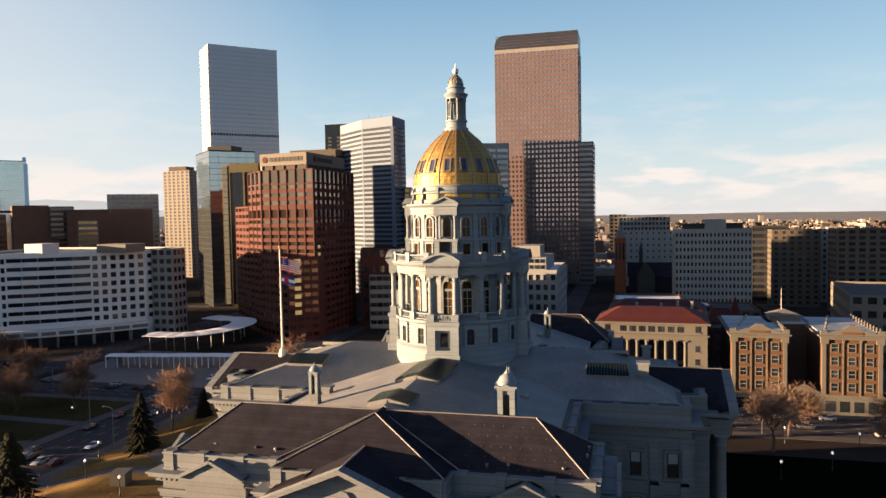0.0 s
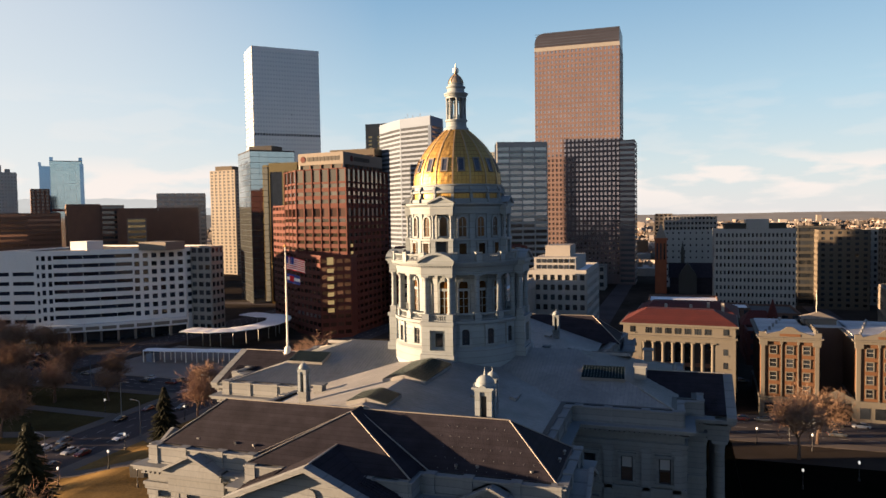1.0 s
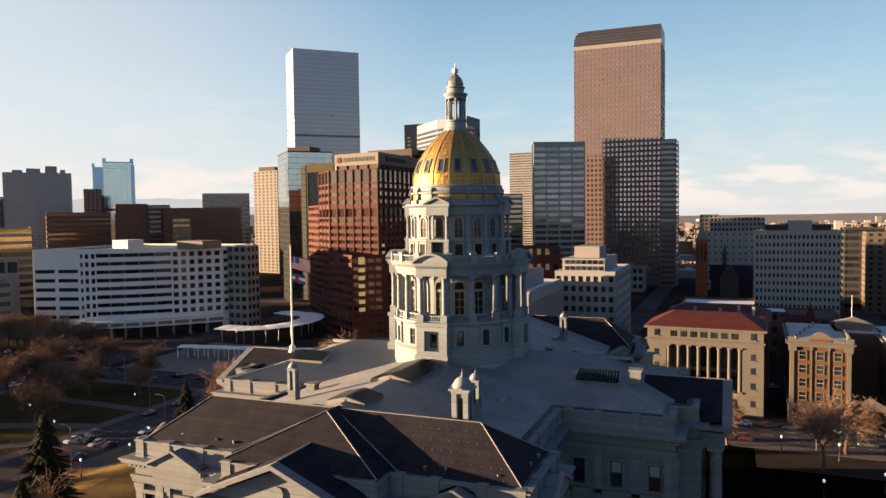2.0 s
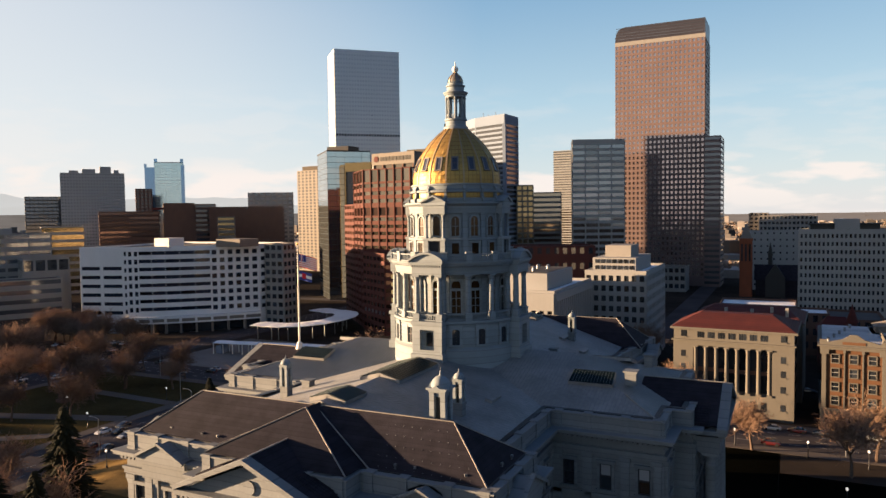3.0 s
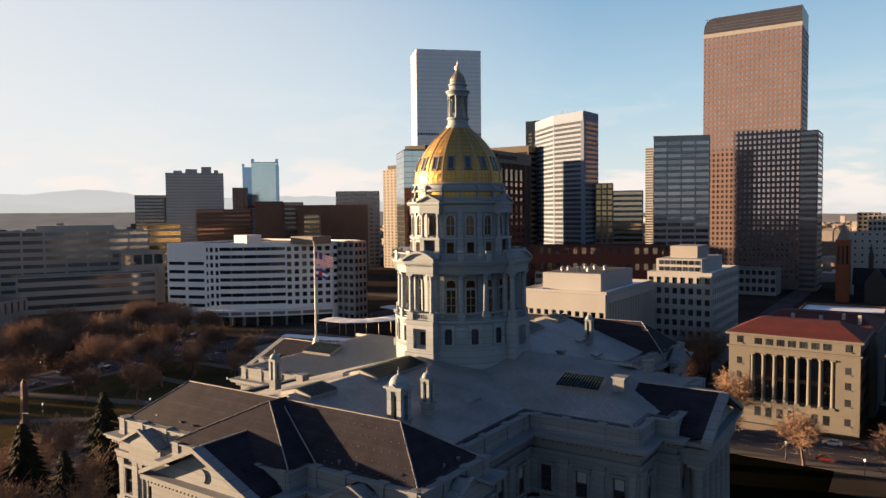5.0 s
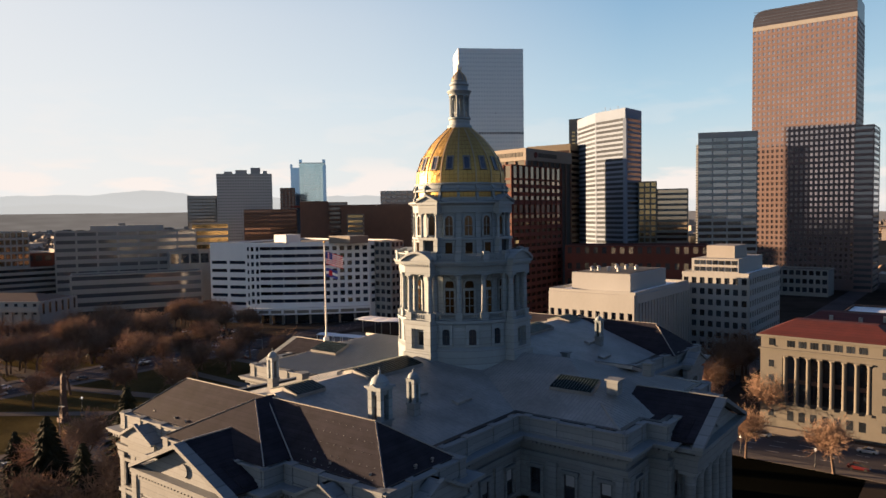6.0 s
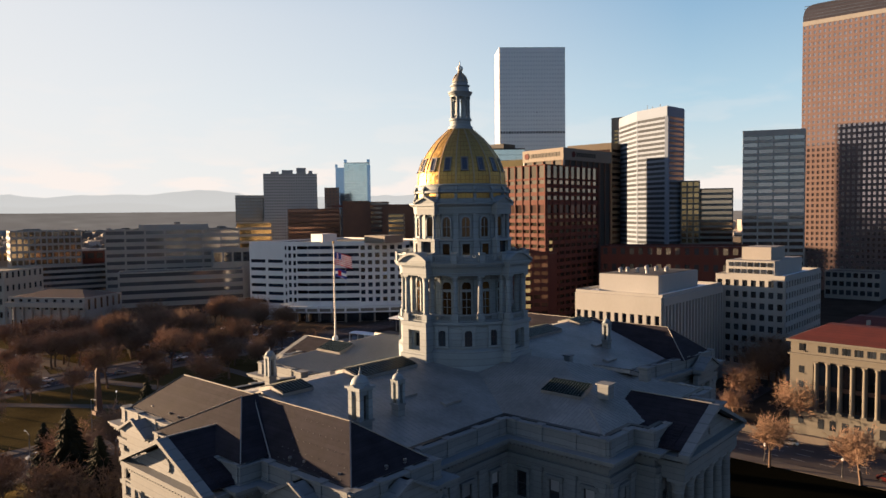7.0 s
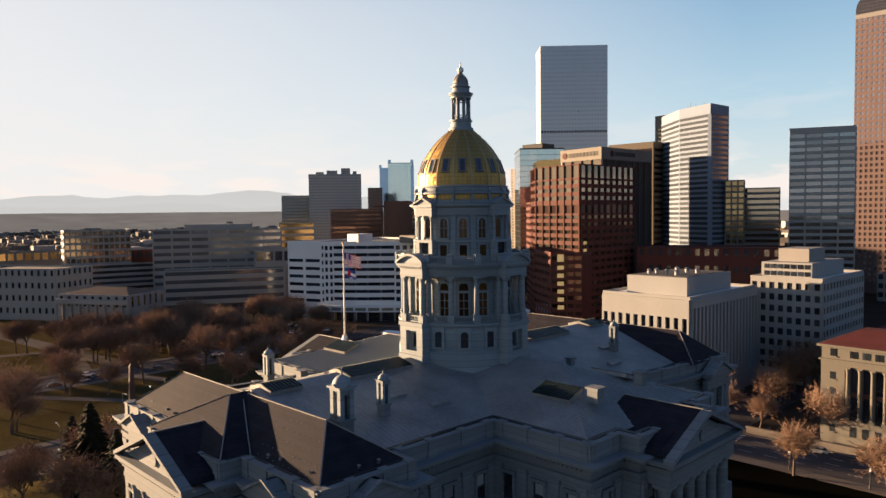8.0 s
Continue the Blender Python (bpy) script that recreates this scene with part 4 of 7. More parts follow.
    pd = Shape().add([(-2.1, -8.7, 59.75), (2.1, -8.7, 59.75), (0, -8.7, 60.65), (-2.1, -8.7, 59.95), (2.1, -8.7, 59.95), (0, -8.7, 60.95), (-2.1, -6.8, 59.95), (2.1, -6.8, 59.95), (0, -6.8, 60.95), (-1.8, -8.4, 59.75), (1.8, -8.4, 59.75), (0, -8.4, 60.65)],
                     [[0, 2, 5, 3], [2, 1, 4, 5], [3, 5, 8, 6], [5, 4, 7, 8], [9, 10, 11], [0, 9, 11, 2], [10, 1, 2, 11]])
    part("pediment", pd, STONE_PALE, pav)

PROFILE = [(6.85, 62.6), (6.86, 63.4), (6.78, 64.2), (6.58, 65.05), (6.28, 65.9), (5.88, 66.75), (5.36, 67.6), (4.75, 68.5), (4.05, 69.35), (3.25, 70.15), (2.45, 70.85), (1.85, 71.4)]


def on_dome(t):
    """Radius and height at a share t of the way up the dome."""
    k = min(len(PROFILE) - 2, int(t * (len(PROFILE) - 1)))
    u = t * (len(PROFILE) - 1) - k
    (r0, z0), (r1, z1) = PROFILE[k], PROFILE[k + 1]
    return r0 + (r1 - r0) * u, z0 + (z1 - z0) * u


gore = Shape()
COURSES = 26
for c in range(COURSES):
    (ra, za), (rb, zb) = on_dome(c / COURSES), on_dome((c + 1) / COURSES)
    for k in range(6):
        a0, a1 = radians(-90 + 22.5 * k / 6 - 11.25), radians(-90 + 22.5 * (k + 1) / 6 - 11.25)
        e = 0.035
        gore.add([((ra + e) * math.cos(a0), (ra + e) * math.sin(a0), za), ((ra + e) * math.cos(a1), (ra + e) * math.sin(a1), za), (rb * math.cos(a1), rb * math.sin(a1), zb), (rb * math.cos(a0), rb * math.sin(a0), zb),
                  ((ra - 0.02) * math.cos(a0), (ra - 0.02) * math.sin(a0), za), ((ra - 0.02) * math.cos(a1), (ra - 0.02) * math.sin(a1), za)], [[0, 1, 2, 3], [4, 5, 1, 0]])
gore = gore.mesh("gold_gore", GOLD)
weld = bmesh.new()
weld.from_mesh(gore)
bmesh.ops.remove_doubles(weld, verts=weld.verts, dist=0.06)
weld.to_mesh(gore)
weld.free()
rib = Shape()
for c in range(20):
    (ra, za), (rb, zb) = on_dome(c / 20), on_dome((c + 1) / 20)
    wa, wb = 0.045 + 0.011 * ra, 0.045 + 0.011 * rb
    rib.add([(-wa, -ra + 0.05, za), (wa, -ra + 0.05, za), (wb, -rb + 0.05, zb), (-wb, -rb + 0.05, zb), (-wa, -ra - 0.12, za), (wa, -ra - 0.12, za), (wb, -rb - 0.12, zb + 0.04), (-wb, -rb - 0.12, zb + 0.04)], [[4, 5, 6, 7], [0, 4, 7, 3], [5, 1, 2, 6]])
rib = rib.mesh("dome_rib", GOLD_RIB)
dormer_frame = Shape().box(-0.55, -0.2, 0, -0.36, 0.4, 1.9).box(0.36, -0.2, 0, 0.55, 0.4, 1.9).box(-0.55, -0.22, 1.9, 0.55, 0.4, 2.1).box(-0.58, -0.26, -0.16, 0.58, 0.4, 0.0).mesh("dome_window", DOME_FRAME)
dormer_pane = Shape().box(-0.36, -0.12, 0, 0.36, 0.3, 1.9).mesh("pane", DOME_PANE)
for a in WINDOWS:
    dpart("gold_gore", gore, None, at=pose(0, 0, 0, 0, 0, a))
    dpart("dome_rib", rib, None, at=pose(0, 0, 0, 0, 0, a + 11.25))
    w = dpart("dome_window", dormer_frame, None, at=around(6.62, a, 64.7) @ pose(0, 0, 0, -20, 0, 0))
    part("pane", dormer_pane, None, w)

dpart("lantern_base", Shape().lathe([(1.75, 71.1), (1.92, 71.3), (1.92, 71.75), (1.64, 71.9), (1.58, 72.65), (1.76, 72.75), (1.76, 73.0), (0.5, 73.05)], 40), STONE_PALE, smooth=True)
lc = Shape().lathe([(0.2, 73.0), (0.2, 73.2), (0.14, 73.3), (0.12, 75.9), (0.16, 76.0), (0.22, 76.35)], 12).mesh("lantern_column", STONE_PALE, True)
lp = Shape().box(-0.2, -0.14, 73.0, 0.2, 0.14, 76.4).mesh("lantern_pier", STONE_PALE)
la = arch_frame(0.58, 2.9, 0.14, 0.14, 6).mesh("lantern_arch", STONE_PALE)
lr = Shape().box(-0.4, -0.05, 0, 0.4, 0.05, 0.12).box(-0.4, -0.05, 0.55, 0.4, 0.05, 0.65).box(-0.3, -0.03, 0.1, -0.22, 0.03, 0.6).box(-0.04, -0.03, 0.1, 0.04, 0.03, 0.6).box(0.22, -0.03, 0.1, 0.3, 0.03, 0.6).mesh("lantern_rail", STONE_PALE)
cap_rib = Shape()
CAP = [(1.16, 78.7), (1.15, 78.95), (1.04, 79.3), (0.84, 79.63), (0.54, 79.93), (0.32, 80.14), (0.25, 80.3)]
for (ra, za), (rb, zb) in zip(CAP, CAP[1:]):
    cap_rib.beam((0, -ra - 0.02, za), (0, -rb - 0.02, zb), 0.12, 0.12)
cap_rib = cap_rib.mesh("cap_rib", GOLD_RIB)
for k in range(8):
    dpart("lantern_column", lc, None, at=around(1.45, 45 * k + 22.5))
    dpart("lantern_pier", lp, None, at=around(1.12, 45 * k + 22.5))
    dpart("lantern_arch", la, None, at=around(1.1, 45 * k, 73.0))
    dpart("lantern_rail", lr, None, at=around(1.3, 45 * k, 73.05))
    dpart("cap_rib", cap_rib, None, at=pose(0, 0, 0, 0, 0, 45 * k + 22.5))
dpart("lantern_cornice", Shape().lathe([(0.8, 76.3), (1.6, 76.35), (1.6, 76.65), (1.74, 76.7), (1.8, 76.9), (1.92, 77.0), (1.92, 77.15), (1.45, 77.3), (1.35, 77.45), (1.35, 77.95), (1.52, 78.05), (1.52, 78.2), (1.2, 78.35), (1.2, 78.55), (1.3, 78.65), (1.1, 78.8)], 40), STONE_PALE, smooth=True)
dpart("lantern_cap", Shape().lathe(CAP + [(0.25, 80.37), (0.33, 80.42), (0.2, 80.47)], 32), CAP_METAL, "small weathered grey-gold ribbed cap", smooth=True)
ball = [(0.1, 80.32)] + [(0.5 * math.cos(radians(a)), 80.8 + 0.5 * math.sin(radians(a))) for a in range(-75, 80, 15)] + [(0.16, 81.3), (0.1, 81.4), (0.12, 81.48), (0.03, 82.0)]
dpart("finial_ball", Shape().lathe(ball, 24), PALE_PAINT, "pale glass ball finial with a spike", smooth=True)


# ---- city buildings ----
rng = random.Random(7)


def facade(home, wall_mat, spare, o, p0, p1, z0, z1, bays, storeys, glass, pier=0.3, sill=0.45, proud=0.35, quota=None, base=0.0, top=0.0, tilt=0.25, name="facade"):
    """One pierced wall between p0 and p1, standing proud of its recessed panes. Panes past the quota are joined into spare."""
    a, b = Vector(p0) - Vector(o), Vector(p1) - Vector(o)
    d = b - a
    length = d.length
    d.normalize()
    out = Vector((d.y, -d.x))
    lo, hi = z0 + base, z1 - top
    h, w = (hi - lo) / storeys, length / bays
    pw, ph = w * (1 - pier), h * (1 - sill)
    us, zs = [0.0], [z0]
    for k in range(bays):
        us += [w * (k + 0.5) - pw / 2, w * (k + 0.5) + pw / 2]
    us.append(length)
    for k in range(storeys):
        zs += [lo + k * h + h * sill, lo + (k + 1) * h - 0.001]
    zs.append(z1)
    nu, nz = len(us), len(zs)

    def at(u, z, depth):
        q = a + d * u + out * depth
        return (q.x, q.y, z)

    vs = [at(u, z, proud) for z in zs for u in us] + [at(u, z, 0.0) for z in zs for u in us]
    off, fs = nu * nz, []
    for j in range(nz - 1):
        for i in range(nu - 1):
            q = (j * nu + i, j * nu + i + 1, (j + 1) * nu + i + 1, (j + 1) * nu + i)
            if i % 2 and j % 2:
                fs += [[q[k], q[(k + 1) % 4], q[(k + 1) % 4] + off, q[k] + off] for k in range(4)]
            else:
                fs.append(list(q))
    for j in range(nz - 1):
        for i in (0, nu - 1):
            fs.append([j * nu + i, (j + 1) * nu + i, (j + 1) * nu + i + off, j * nu + i + off])
    fs += [[i + k * nu * (nz - 1), i + 1 + k * nu * (nz - 1), i + 1 + k * nu * (nz - 1) + off, i + k * nu * (nz - 1) + off] for i in range(nu - 1) for k in (0, 1)]
    part(name, Shape().add(vs, fs), wall_mat, home)
    me = Shape().box(-pw / 2, -0.06, 0, pw / 2, 0.0, ph).mesh("pane", glass)
    turn = math.degrees(math.atan2(d.y, d.x))
    for j in range(storeys):
        for k in range(bays):
            c = a + d * (w * (k + 0.5)) + out * 0.02
            m = pose(c.x, c.y, lo + j * h + h * sill, rng.uniform(-tilt, tilt), 0, turn + rng.uniform(-tilt, tilt) * min(1.0, 4 / pw))
            if quota[0] > 0:
                quota[0] -= 1
                part("pane", me, None, home, at=m)
            else:
                spare.add([tuple(m @ Vector(q.co)) for q in me.vertices], [list(f.vertices) for f in me.polygons])


def tower(name, label, pts, z1, faces, wall_mat, glass, category="office tower", limit=300, roof=FLAT_ROOF, z0=0.0, core=None, parapet=0.9):
    """A building on the outline pts (counter-clockwise); faces maps an edge's number to its facade."""
    o = (sum(p[0] for p in pts) / len(pts), sum(p[1] for p in pts) / len(pts))
    home = thing(name, label, category, pose(o[0], o[1], z0))
    loc = [(x - o[0], y - o[1]) for x, y in pts]
    height = z1 - z0
    part("body", Shape().prism(loc, 0, height - 0.3), core or wall_mat, home)
    spare, quota = Shape(), [limit]
    n = len(pts)
    for i in range(n):
        spec = faces.get(i)
        if spec:
            spec = dict(spec)
            facade(home, wall_mat, spare, o, pts[i], pts[(i + 1) % n], 0, height, spec.pop("bays"), spec.pop("storeys"), spec.pop("glass", glass), quota=quota, **spec)
    if spare.v:
        part("window_panes", spare, glass, home, kind="stuff")
    part("roof", Shape().prism(loc, height - 0.3, height), roof, home)
    s = Shape()
    for i in range(n):
        a, b = Vector(loc[i]), Vector(loc[(i + 1) % n])
        d = (b - a).normalized()
        inn = Vector((-d.y, d.x))
        s.obox((a + b) / 2 + inn * 0.1, d, ((b - a).length / 2 + 0.1, 0.25), height - 0.02, height + parapet)
    part("parapet", s, wall_mat, home)
    home["size"] = height
    return home, o


def rect(x0, y0, x1, y1):
    return [(x0, y0), (x1, y0), (x1, y1), (x0, y1)]


def plant_room(home, x0, y0, x1, y1, z0, z1, mat_, label=""):
    return part("plant_room", Shape().box(x0, y0, z0, x1, y1, z1), mat_, home, label)


# the tall rose-granite tower with a rolled glass top
wf, o = tower("rose_granite_tower", "very tall rose granite office tower with a rolled dark top", rect(-78, 478, -10, 512), 190,
              {0: dict(bays=21, storeys=46, pier=0.45, sill=0.45, base=6), 1: dict(bays=9, storeys=46, pier=0.45, sill=0.45, base=6)}, ROSE_GRANITE, GLASS_ROSE, limit=150)
cap = Shape()
prof = [(-34, 190), (-34, 197), (-33.2, 200.6), (-31.4, 203.2), (-28.6, 204.6), (-25, 205), (34, 205), (34, 190)]
n = len(prof)
cap.add([(x, -17, z) for x, z in prof] + [(x, 17, z) for x, z in prof], [list(range(n)), list(range(n, 2 * n))[::-1]] + [[i, n + i, n + (i + 1) % n, (i + 1) % n] for i in range(n)])
part("rolled_top", cap, CROWN, wf, "rolled dark glass and metal crown")
for z, h in ((195.4, 0.35), (197.6, 0.35), (199.8, 0.35), (202.0, 0.35), (204.0, 0.3)):
    part("louvre_band", Shape().box(-33.2, -17.25, z, 34.15, -16.9, z + h), GLASS_GREY, wf)
part("pale_band", Shape().box(-34.1, -17.3, 190.3, 34.2, -16.9, 193.4), GREY_STONE, wf, "pale metal band below the crown")
tower("rose_granite_wing", "lower rose granite wing beside the tall tower", rect(-9.9, 474, 1.5, 505), 114, {0: dict(bays=1, storeys=28, pier=0.06, sill=0.5), 1: dict(bays=1, storeys=28, pier=0.04, sill=0.5)}, ROSE_GRANITE, GLASS_GREY, limit=84)
tower("pavilion_block", "low stone block with a sloped dark roof", rect(-50, 430, -18, 452), 17, {0: dict(bays=8, storeys=3)}, GREY_STONE, GLASS_DARK, "building")

# grey banded tower
tower("grey_banded_tower", "grey stone office tower with dark ribbon windows", [(-88, 385), (-55, 400), (-64, 430), (-97, 415)], 108,
      {0: dict(bays=4, storeys=25, pier=0.09, sill=0.45, top=3), 1: dict(bays=3, storeys=25, pier=0.3, sill=0.5, top=3)}, GREY_PANEL, GLASS_CLEAR)
tower("slim_banded_tower", "slim pale office tower with bronze ribbon windows", rect(-266, 925, -222, 960), 149, {0: dict(bays=1, storeys=40, pier=0.0, sill=0.5), 1: dict(bays=1, storeys=30, pier=0.0, sill=0.5)}, WHITE_STONE, GLASS_BAND)
# white striped tower with cut corners
WB = dict(bays=1, storeys=36, pier=0.03, sill=0.44, top=6)
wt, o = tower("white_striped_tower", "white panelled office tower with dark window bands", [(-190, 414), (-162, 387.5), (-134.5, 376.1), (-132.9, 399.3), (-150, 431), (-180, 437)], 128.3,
              {0: dict(WB, glass=GLASS_MATT), 1: dict(WB, glass=GLASS_MATT), 2: WB}, WHITE_PANEL, GLASS_GREY)
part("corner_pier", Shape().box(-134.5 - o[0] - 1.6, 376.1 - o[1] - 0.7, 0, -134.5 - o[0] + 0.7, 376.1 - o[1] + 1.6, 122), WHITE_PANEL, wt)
mast = Shape()
for k in range(9):
    x = -8 + k * 2
    mast.box(x - 0.12, -4, 128.3, x + 0.12, -3.76, 130.8 + (k * 7 % 5) * 1.1)
mast.box(-8, -5, 128.3, 8, -3, 130)
part("roof_antenna", mast, STEEL, wt)
tower("brown_core_tower", "brown brick tower behind the white one", rect(-232, 480, -206, 500), 139, {0: dict(bays=3, storeys=40, pier=0.6, sill=0.5, top=10)}, TAN_STONE, GLASS_GOLD, limit=0)

# the tallest white-grey tower, set at an angle
sv, o = tower("silver_grid_tower", "very tall silver-white tower with a fine grid of windows", [(-331, 443), (-309.6, 421.5), (-267.7, 461.7), (-289, 483)], 203,
              {0: dict(bays=4, storeys=54, pier=0.25, sill=0.5, top=3), 1: dict(bays=24, storeys=54, pier=0.35, sill=0.55, top=3)}, SILVER_PANEL, GLASS_SILVER, limit=120)
a, b = Vector((-309.6, 421.5)) - Vector(o), Vector((-267.7, 461.7)) - Vector(o)
d = (b - a).normalized()
for k in range(24):
    cc = a.lerp(b, (k + 0.5) / 24) + Vector((d.y, -d.x)) * 0.4
    part("dark_window", Shape().obox(cc, d, (0.85, 0.12), 128.3, 130.4), GLASS_NIGHT, sv)
# mirror glass tower
gt, o = tower("mirror_glass_tower", "mirror glass office tower with a black plant room", [(-266, 333), (-238, 305), (-216.6, 326.4), (-244, 354)], 102.5,
      {0: dict(bays=7, storeys=27, pier=0.02, sill=0.06, proud=0.12), 1: dict(bays=5, storeys=27, pier=0.02, sill=0.06, proud=0.12), 2: dict(bays=7, storeys=27, pier=0.02, sill=0.06, proud=0.12), 3: dict(bays=5, storeys=27, pier=0.02, sill=0.06, proud=0.12)}, BLACK_METAL, GLASS_MIRROR, core=DARK_STONE, limit=160)
plant_room(gt, -9, -7, 9, 7, 102, 107.5, BLACK_METAL, "black plant room")
tower("bronze_glass_block", "gold mirrored block with tall black window strips", rect(-224, 306, -203, 319), 93, {0: dict(bays=2, storeys=1, pier=0.12, sill=0.02, top=5, proud=0.6), 1: dict(bays=2, storeys=24, pier=0.2, sill=0.4, top=3, proud=0.4)}, GOLD_PANEL, GLASS_NIGHT, limit=60, core=BLACK_METAL)

# red brick tower: ribbon windows between piers, two tall storeys, a stepped base
bpts = [(-163.9, 224.4), (-147.4, 207.3), (-117.2, 201.8), (-115.8, 247.9), (-138, 262), (-160, 246)]
o = (sum(p[0] for p in bpts) / 6, sum(p[1] for p in bpts) / 6)
bk = thing("red_brick_tower", "red brick office tower with banded windows", "office tower", pose(o[0], o[1], 0))
loc = [(x - o[0], y - o[1]) for x, y in bpts]
part("body", Shape().prism(loc, 0, 80.6), RED_BRICK, bk)
part("roof", Shape().prism([(x * 0.97, y * 0.97) for x, y in loc], 80.6, 80.9), FLAT_ROOF, bk)
spare, quota = Shape(), [260]
for i, bays in ((0, 3), (1, 6), (2, 9)):
    for z0, z1, n_, sill, pier in ((62.5, 74.0, 3, 0.5, 0.16), (74.0, 81.4, 1, 0.14, 0.22), (57.0, 62.5, 1, 0.2, 0.22), (0, 57.0, 16, 0.52, 0.16)):
        facade(bk, RED_BRICK, spare, o, bpts[i], bpts[i + 1], z0, z1, bays, n_, GLASS_BAND if z0 != 57.0 else GLASS_BROWN, pier=pier, sill=sill, proud=0.5, quota=quota, top=0.5 if n_ == 1 else 0.0)
    a, b = Vector(loc[i]), Vector(loc[i + 1])
    d = (b - a).normalized()
    n_ = Vector((d.y, -d.x))
    for k in range(bays + 1):
        c = a.lerp(b, k / bays)
        part("pier", Shape().obox(c + n_ * 0.55, d, (0.22, 0.25), 0, 81.4), RED_BRICK, bk)
if spare.v:
    part("window_panes", spare, GLASS_BAND, bk, kind="stuff")
a, b = Vector(loc[2]), Vector(loc[3])
d = (b - a).normalized()
for k in range(8):
    c = a + d * 3.2 + Vector((d.y, -d.x)) * 0.56
    part("lit_window", Shape().obox(c, d, (1.2, 0.06), 18.2 + 3.56 * k, 19.7 + 3.56 * k), GLASS_LIT, bk, "window lit yellow from inside")
tower("red_brick_annex", "lower red brick wing of the brick tower", [(-184.3, 245.3), (-164.4, 224.9), (-151, 238), (-171, 258)], 63.5, {0: dict(bays=4, storeys=18, pier=0.2, sill=0.5), 3: dict(bays=3, storeys=18)}, RED_BRICK, GLASS_BROWN, "building", limit=72)
pd, o = tower("red_brick_podium", "stepped red brick base with lit windows", [(-148.5, 207.2), (-126.5, 191.5), (-115.2, 200.6), (-117, 212), (-140, 216)], 38.8, {0: dict(bays=6, storeys=10, pier=0.2, sill=0.5, top=1), 1: dict(bays=4, storeys=10, pier=0.2, sill=0.5, top=1)}, RED_BRICK, GLASS_BROWN, "building", limit=100)
a, b = Vector((-126.5 - o[0], 191.5 - o[1])), Vector((-115.2 - o[0], 200.6 - o[1]))
d = (b - a).normalized()
for k in range(7):
    c = a + d * 4.4 + Vector((d.y, -d.x)) * 0.42
    part("lit_window", Shape().obox(c, d, (1.5, 0.06), 12.9 + 3.78 * k - 0.4, 14.4 + 3.78 * k + (1.6 if k == 6 else 0.0)), GLASS_LIT, pd, "window lit yellow from inside")

# dark finned tower with a pale crown that carries signs
cpts = [(-194.4, 292.2), (-160, 286.1), (-158.5, 343), (-192, 342)]
o = (sum(p[0] for p in cpts) / 4, sum(p[1] for p in cpts) / 4)
cr = thing("dark_finned_tower", "dark finned office tower with a pale sign crown", "office tower", pose(o[0], o[1], 0))
loc = [(x - o[0], y - o[1]) for x, y in cpts]
part("body", Shape().prism([(x * 0.95, y * 0.97) for x, y in loc], 0, 90.2), DARK_STONE, cr)
part("crown", Shape().prism(loc, 90.2, 97.6), TAN_STONE, cr, "pale grey crown panel above open struts")
for i in (0, 1):
    a, b = Vector(loc[i]), Vector(loc[i + 1])
    d = (b - a).normalized()
    cnt = 5 if i == 0 else 9
    for k in range(cnt):
        c = a.lerp(b, (k + 0.12) / (cnt - 0.76))
        part("fin", Shape().obox(c + Vector((-d.y, d.x)) * 0.7, d, (0.55, 0.7), 0, 90.2), BROWN_BRICK if k else GREY_PANEL, cr)
    for k in range(cnt - 1):
        c = a.lerp(b, (k + 0.62) / (cnt - 0.76)) + Vector((-d.y, d.x)) * 1.3
        w_ = (b - a).length / (cnt - 0.76) / 2 - 0.5
        for j in range(4):
            part("pane", Shape().obox(c, d, (w_, 0.1), 74 + 4 * j, 77.2 + 4 * j), GLASS_BROWN, cr)
    n_ = Vector((d.y, -d.x)) * 0.08
    s0, s1 = (a + d * 7, b - d * 2.5) if i == 0 else (a + d * 14, b - d * 20)
    for k in range(9):
        part("sign_bar", Shape().obox(s0.lerp(s1, (k + 0.5) / 9) + n_, d, ((s1 - s0).length / 22, 0.08), 92.6, 95.2), DARK_STONE, cr)
    disc = Shape().lathe([(1.9, 0), (1.9, 0.25), (0.001, 0.25)], 20).turned(pose(0, 0, 0, 90, 0, math.degrees(math.atan2(d.y, d.x))))
    c = s0 - d * 3 + n_
    part("sign_disc", disc.turned(pose(c.x, c.y, 93.9)), RED_TILE, cr, "red round sign disc")
tower("brown_banded_tower", "brown office tower with dark window bands", rect(-226, 398, -188, 412), 109, {0: dict(bays=1, storeys=24, pier=0.05, sill=0.5, top=4), 1: dict(bays=1, storeys=24, pier=0.05, sill=0.5, top=4)}, TAN_DARK, GLASS_BROWN, limit=48)

# long white municipal block with a curved front
bow = [(-276, 141.4), (-254, 149.0)]
cpt = [(-252 + 48 * k / 9, 149.7 + 16.5 * (k / 9) + 26 * (k / 9) ** 1.7) for k in range(10)]
bow += cpt + [(-203, 215), (-283, 215)]
spec = dict(storeys=8, pier=0.4, sill=0.42, base=9, top=1.5, bays=2)
faces = {0: dict(bays=2, storeys=6, pier=0.14, sill=0.6, base=7, top=9), 1: dict(bays=1, storeys=8, pier=0.4, sill=0.5, base=8, top=1.5)}
for k in range(2, 11):
    faces[k] = dict(spec) if k > 7 or k < 3 else dict(spec, bays=1, pier=0.02, sill=0.55)
faces[11] = dict(bays=4, storeys=8, pier=0.45, sill=0.5, base=8, top=1.5)
faces[13] = dict(bays=12, storeys=8, pier=0.45, sill=0.5, base=8, top=1.5)
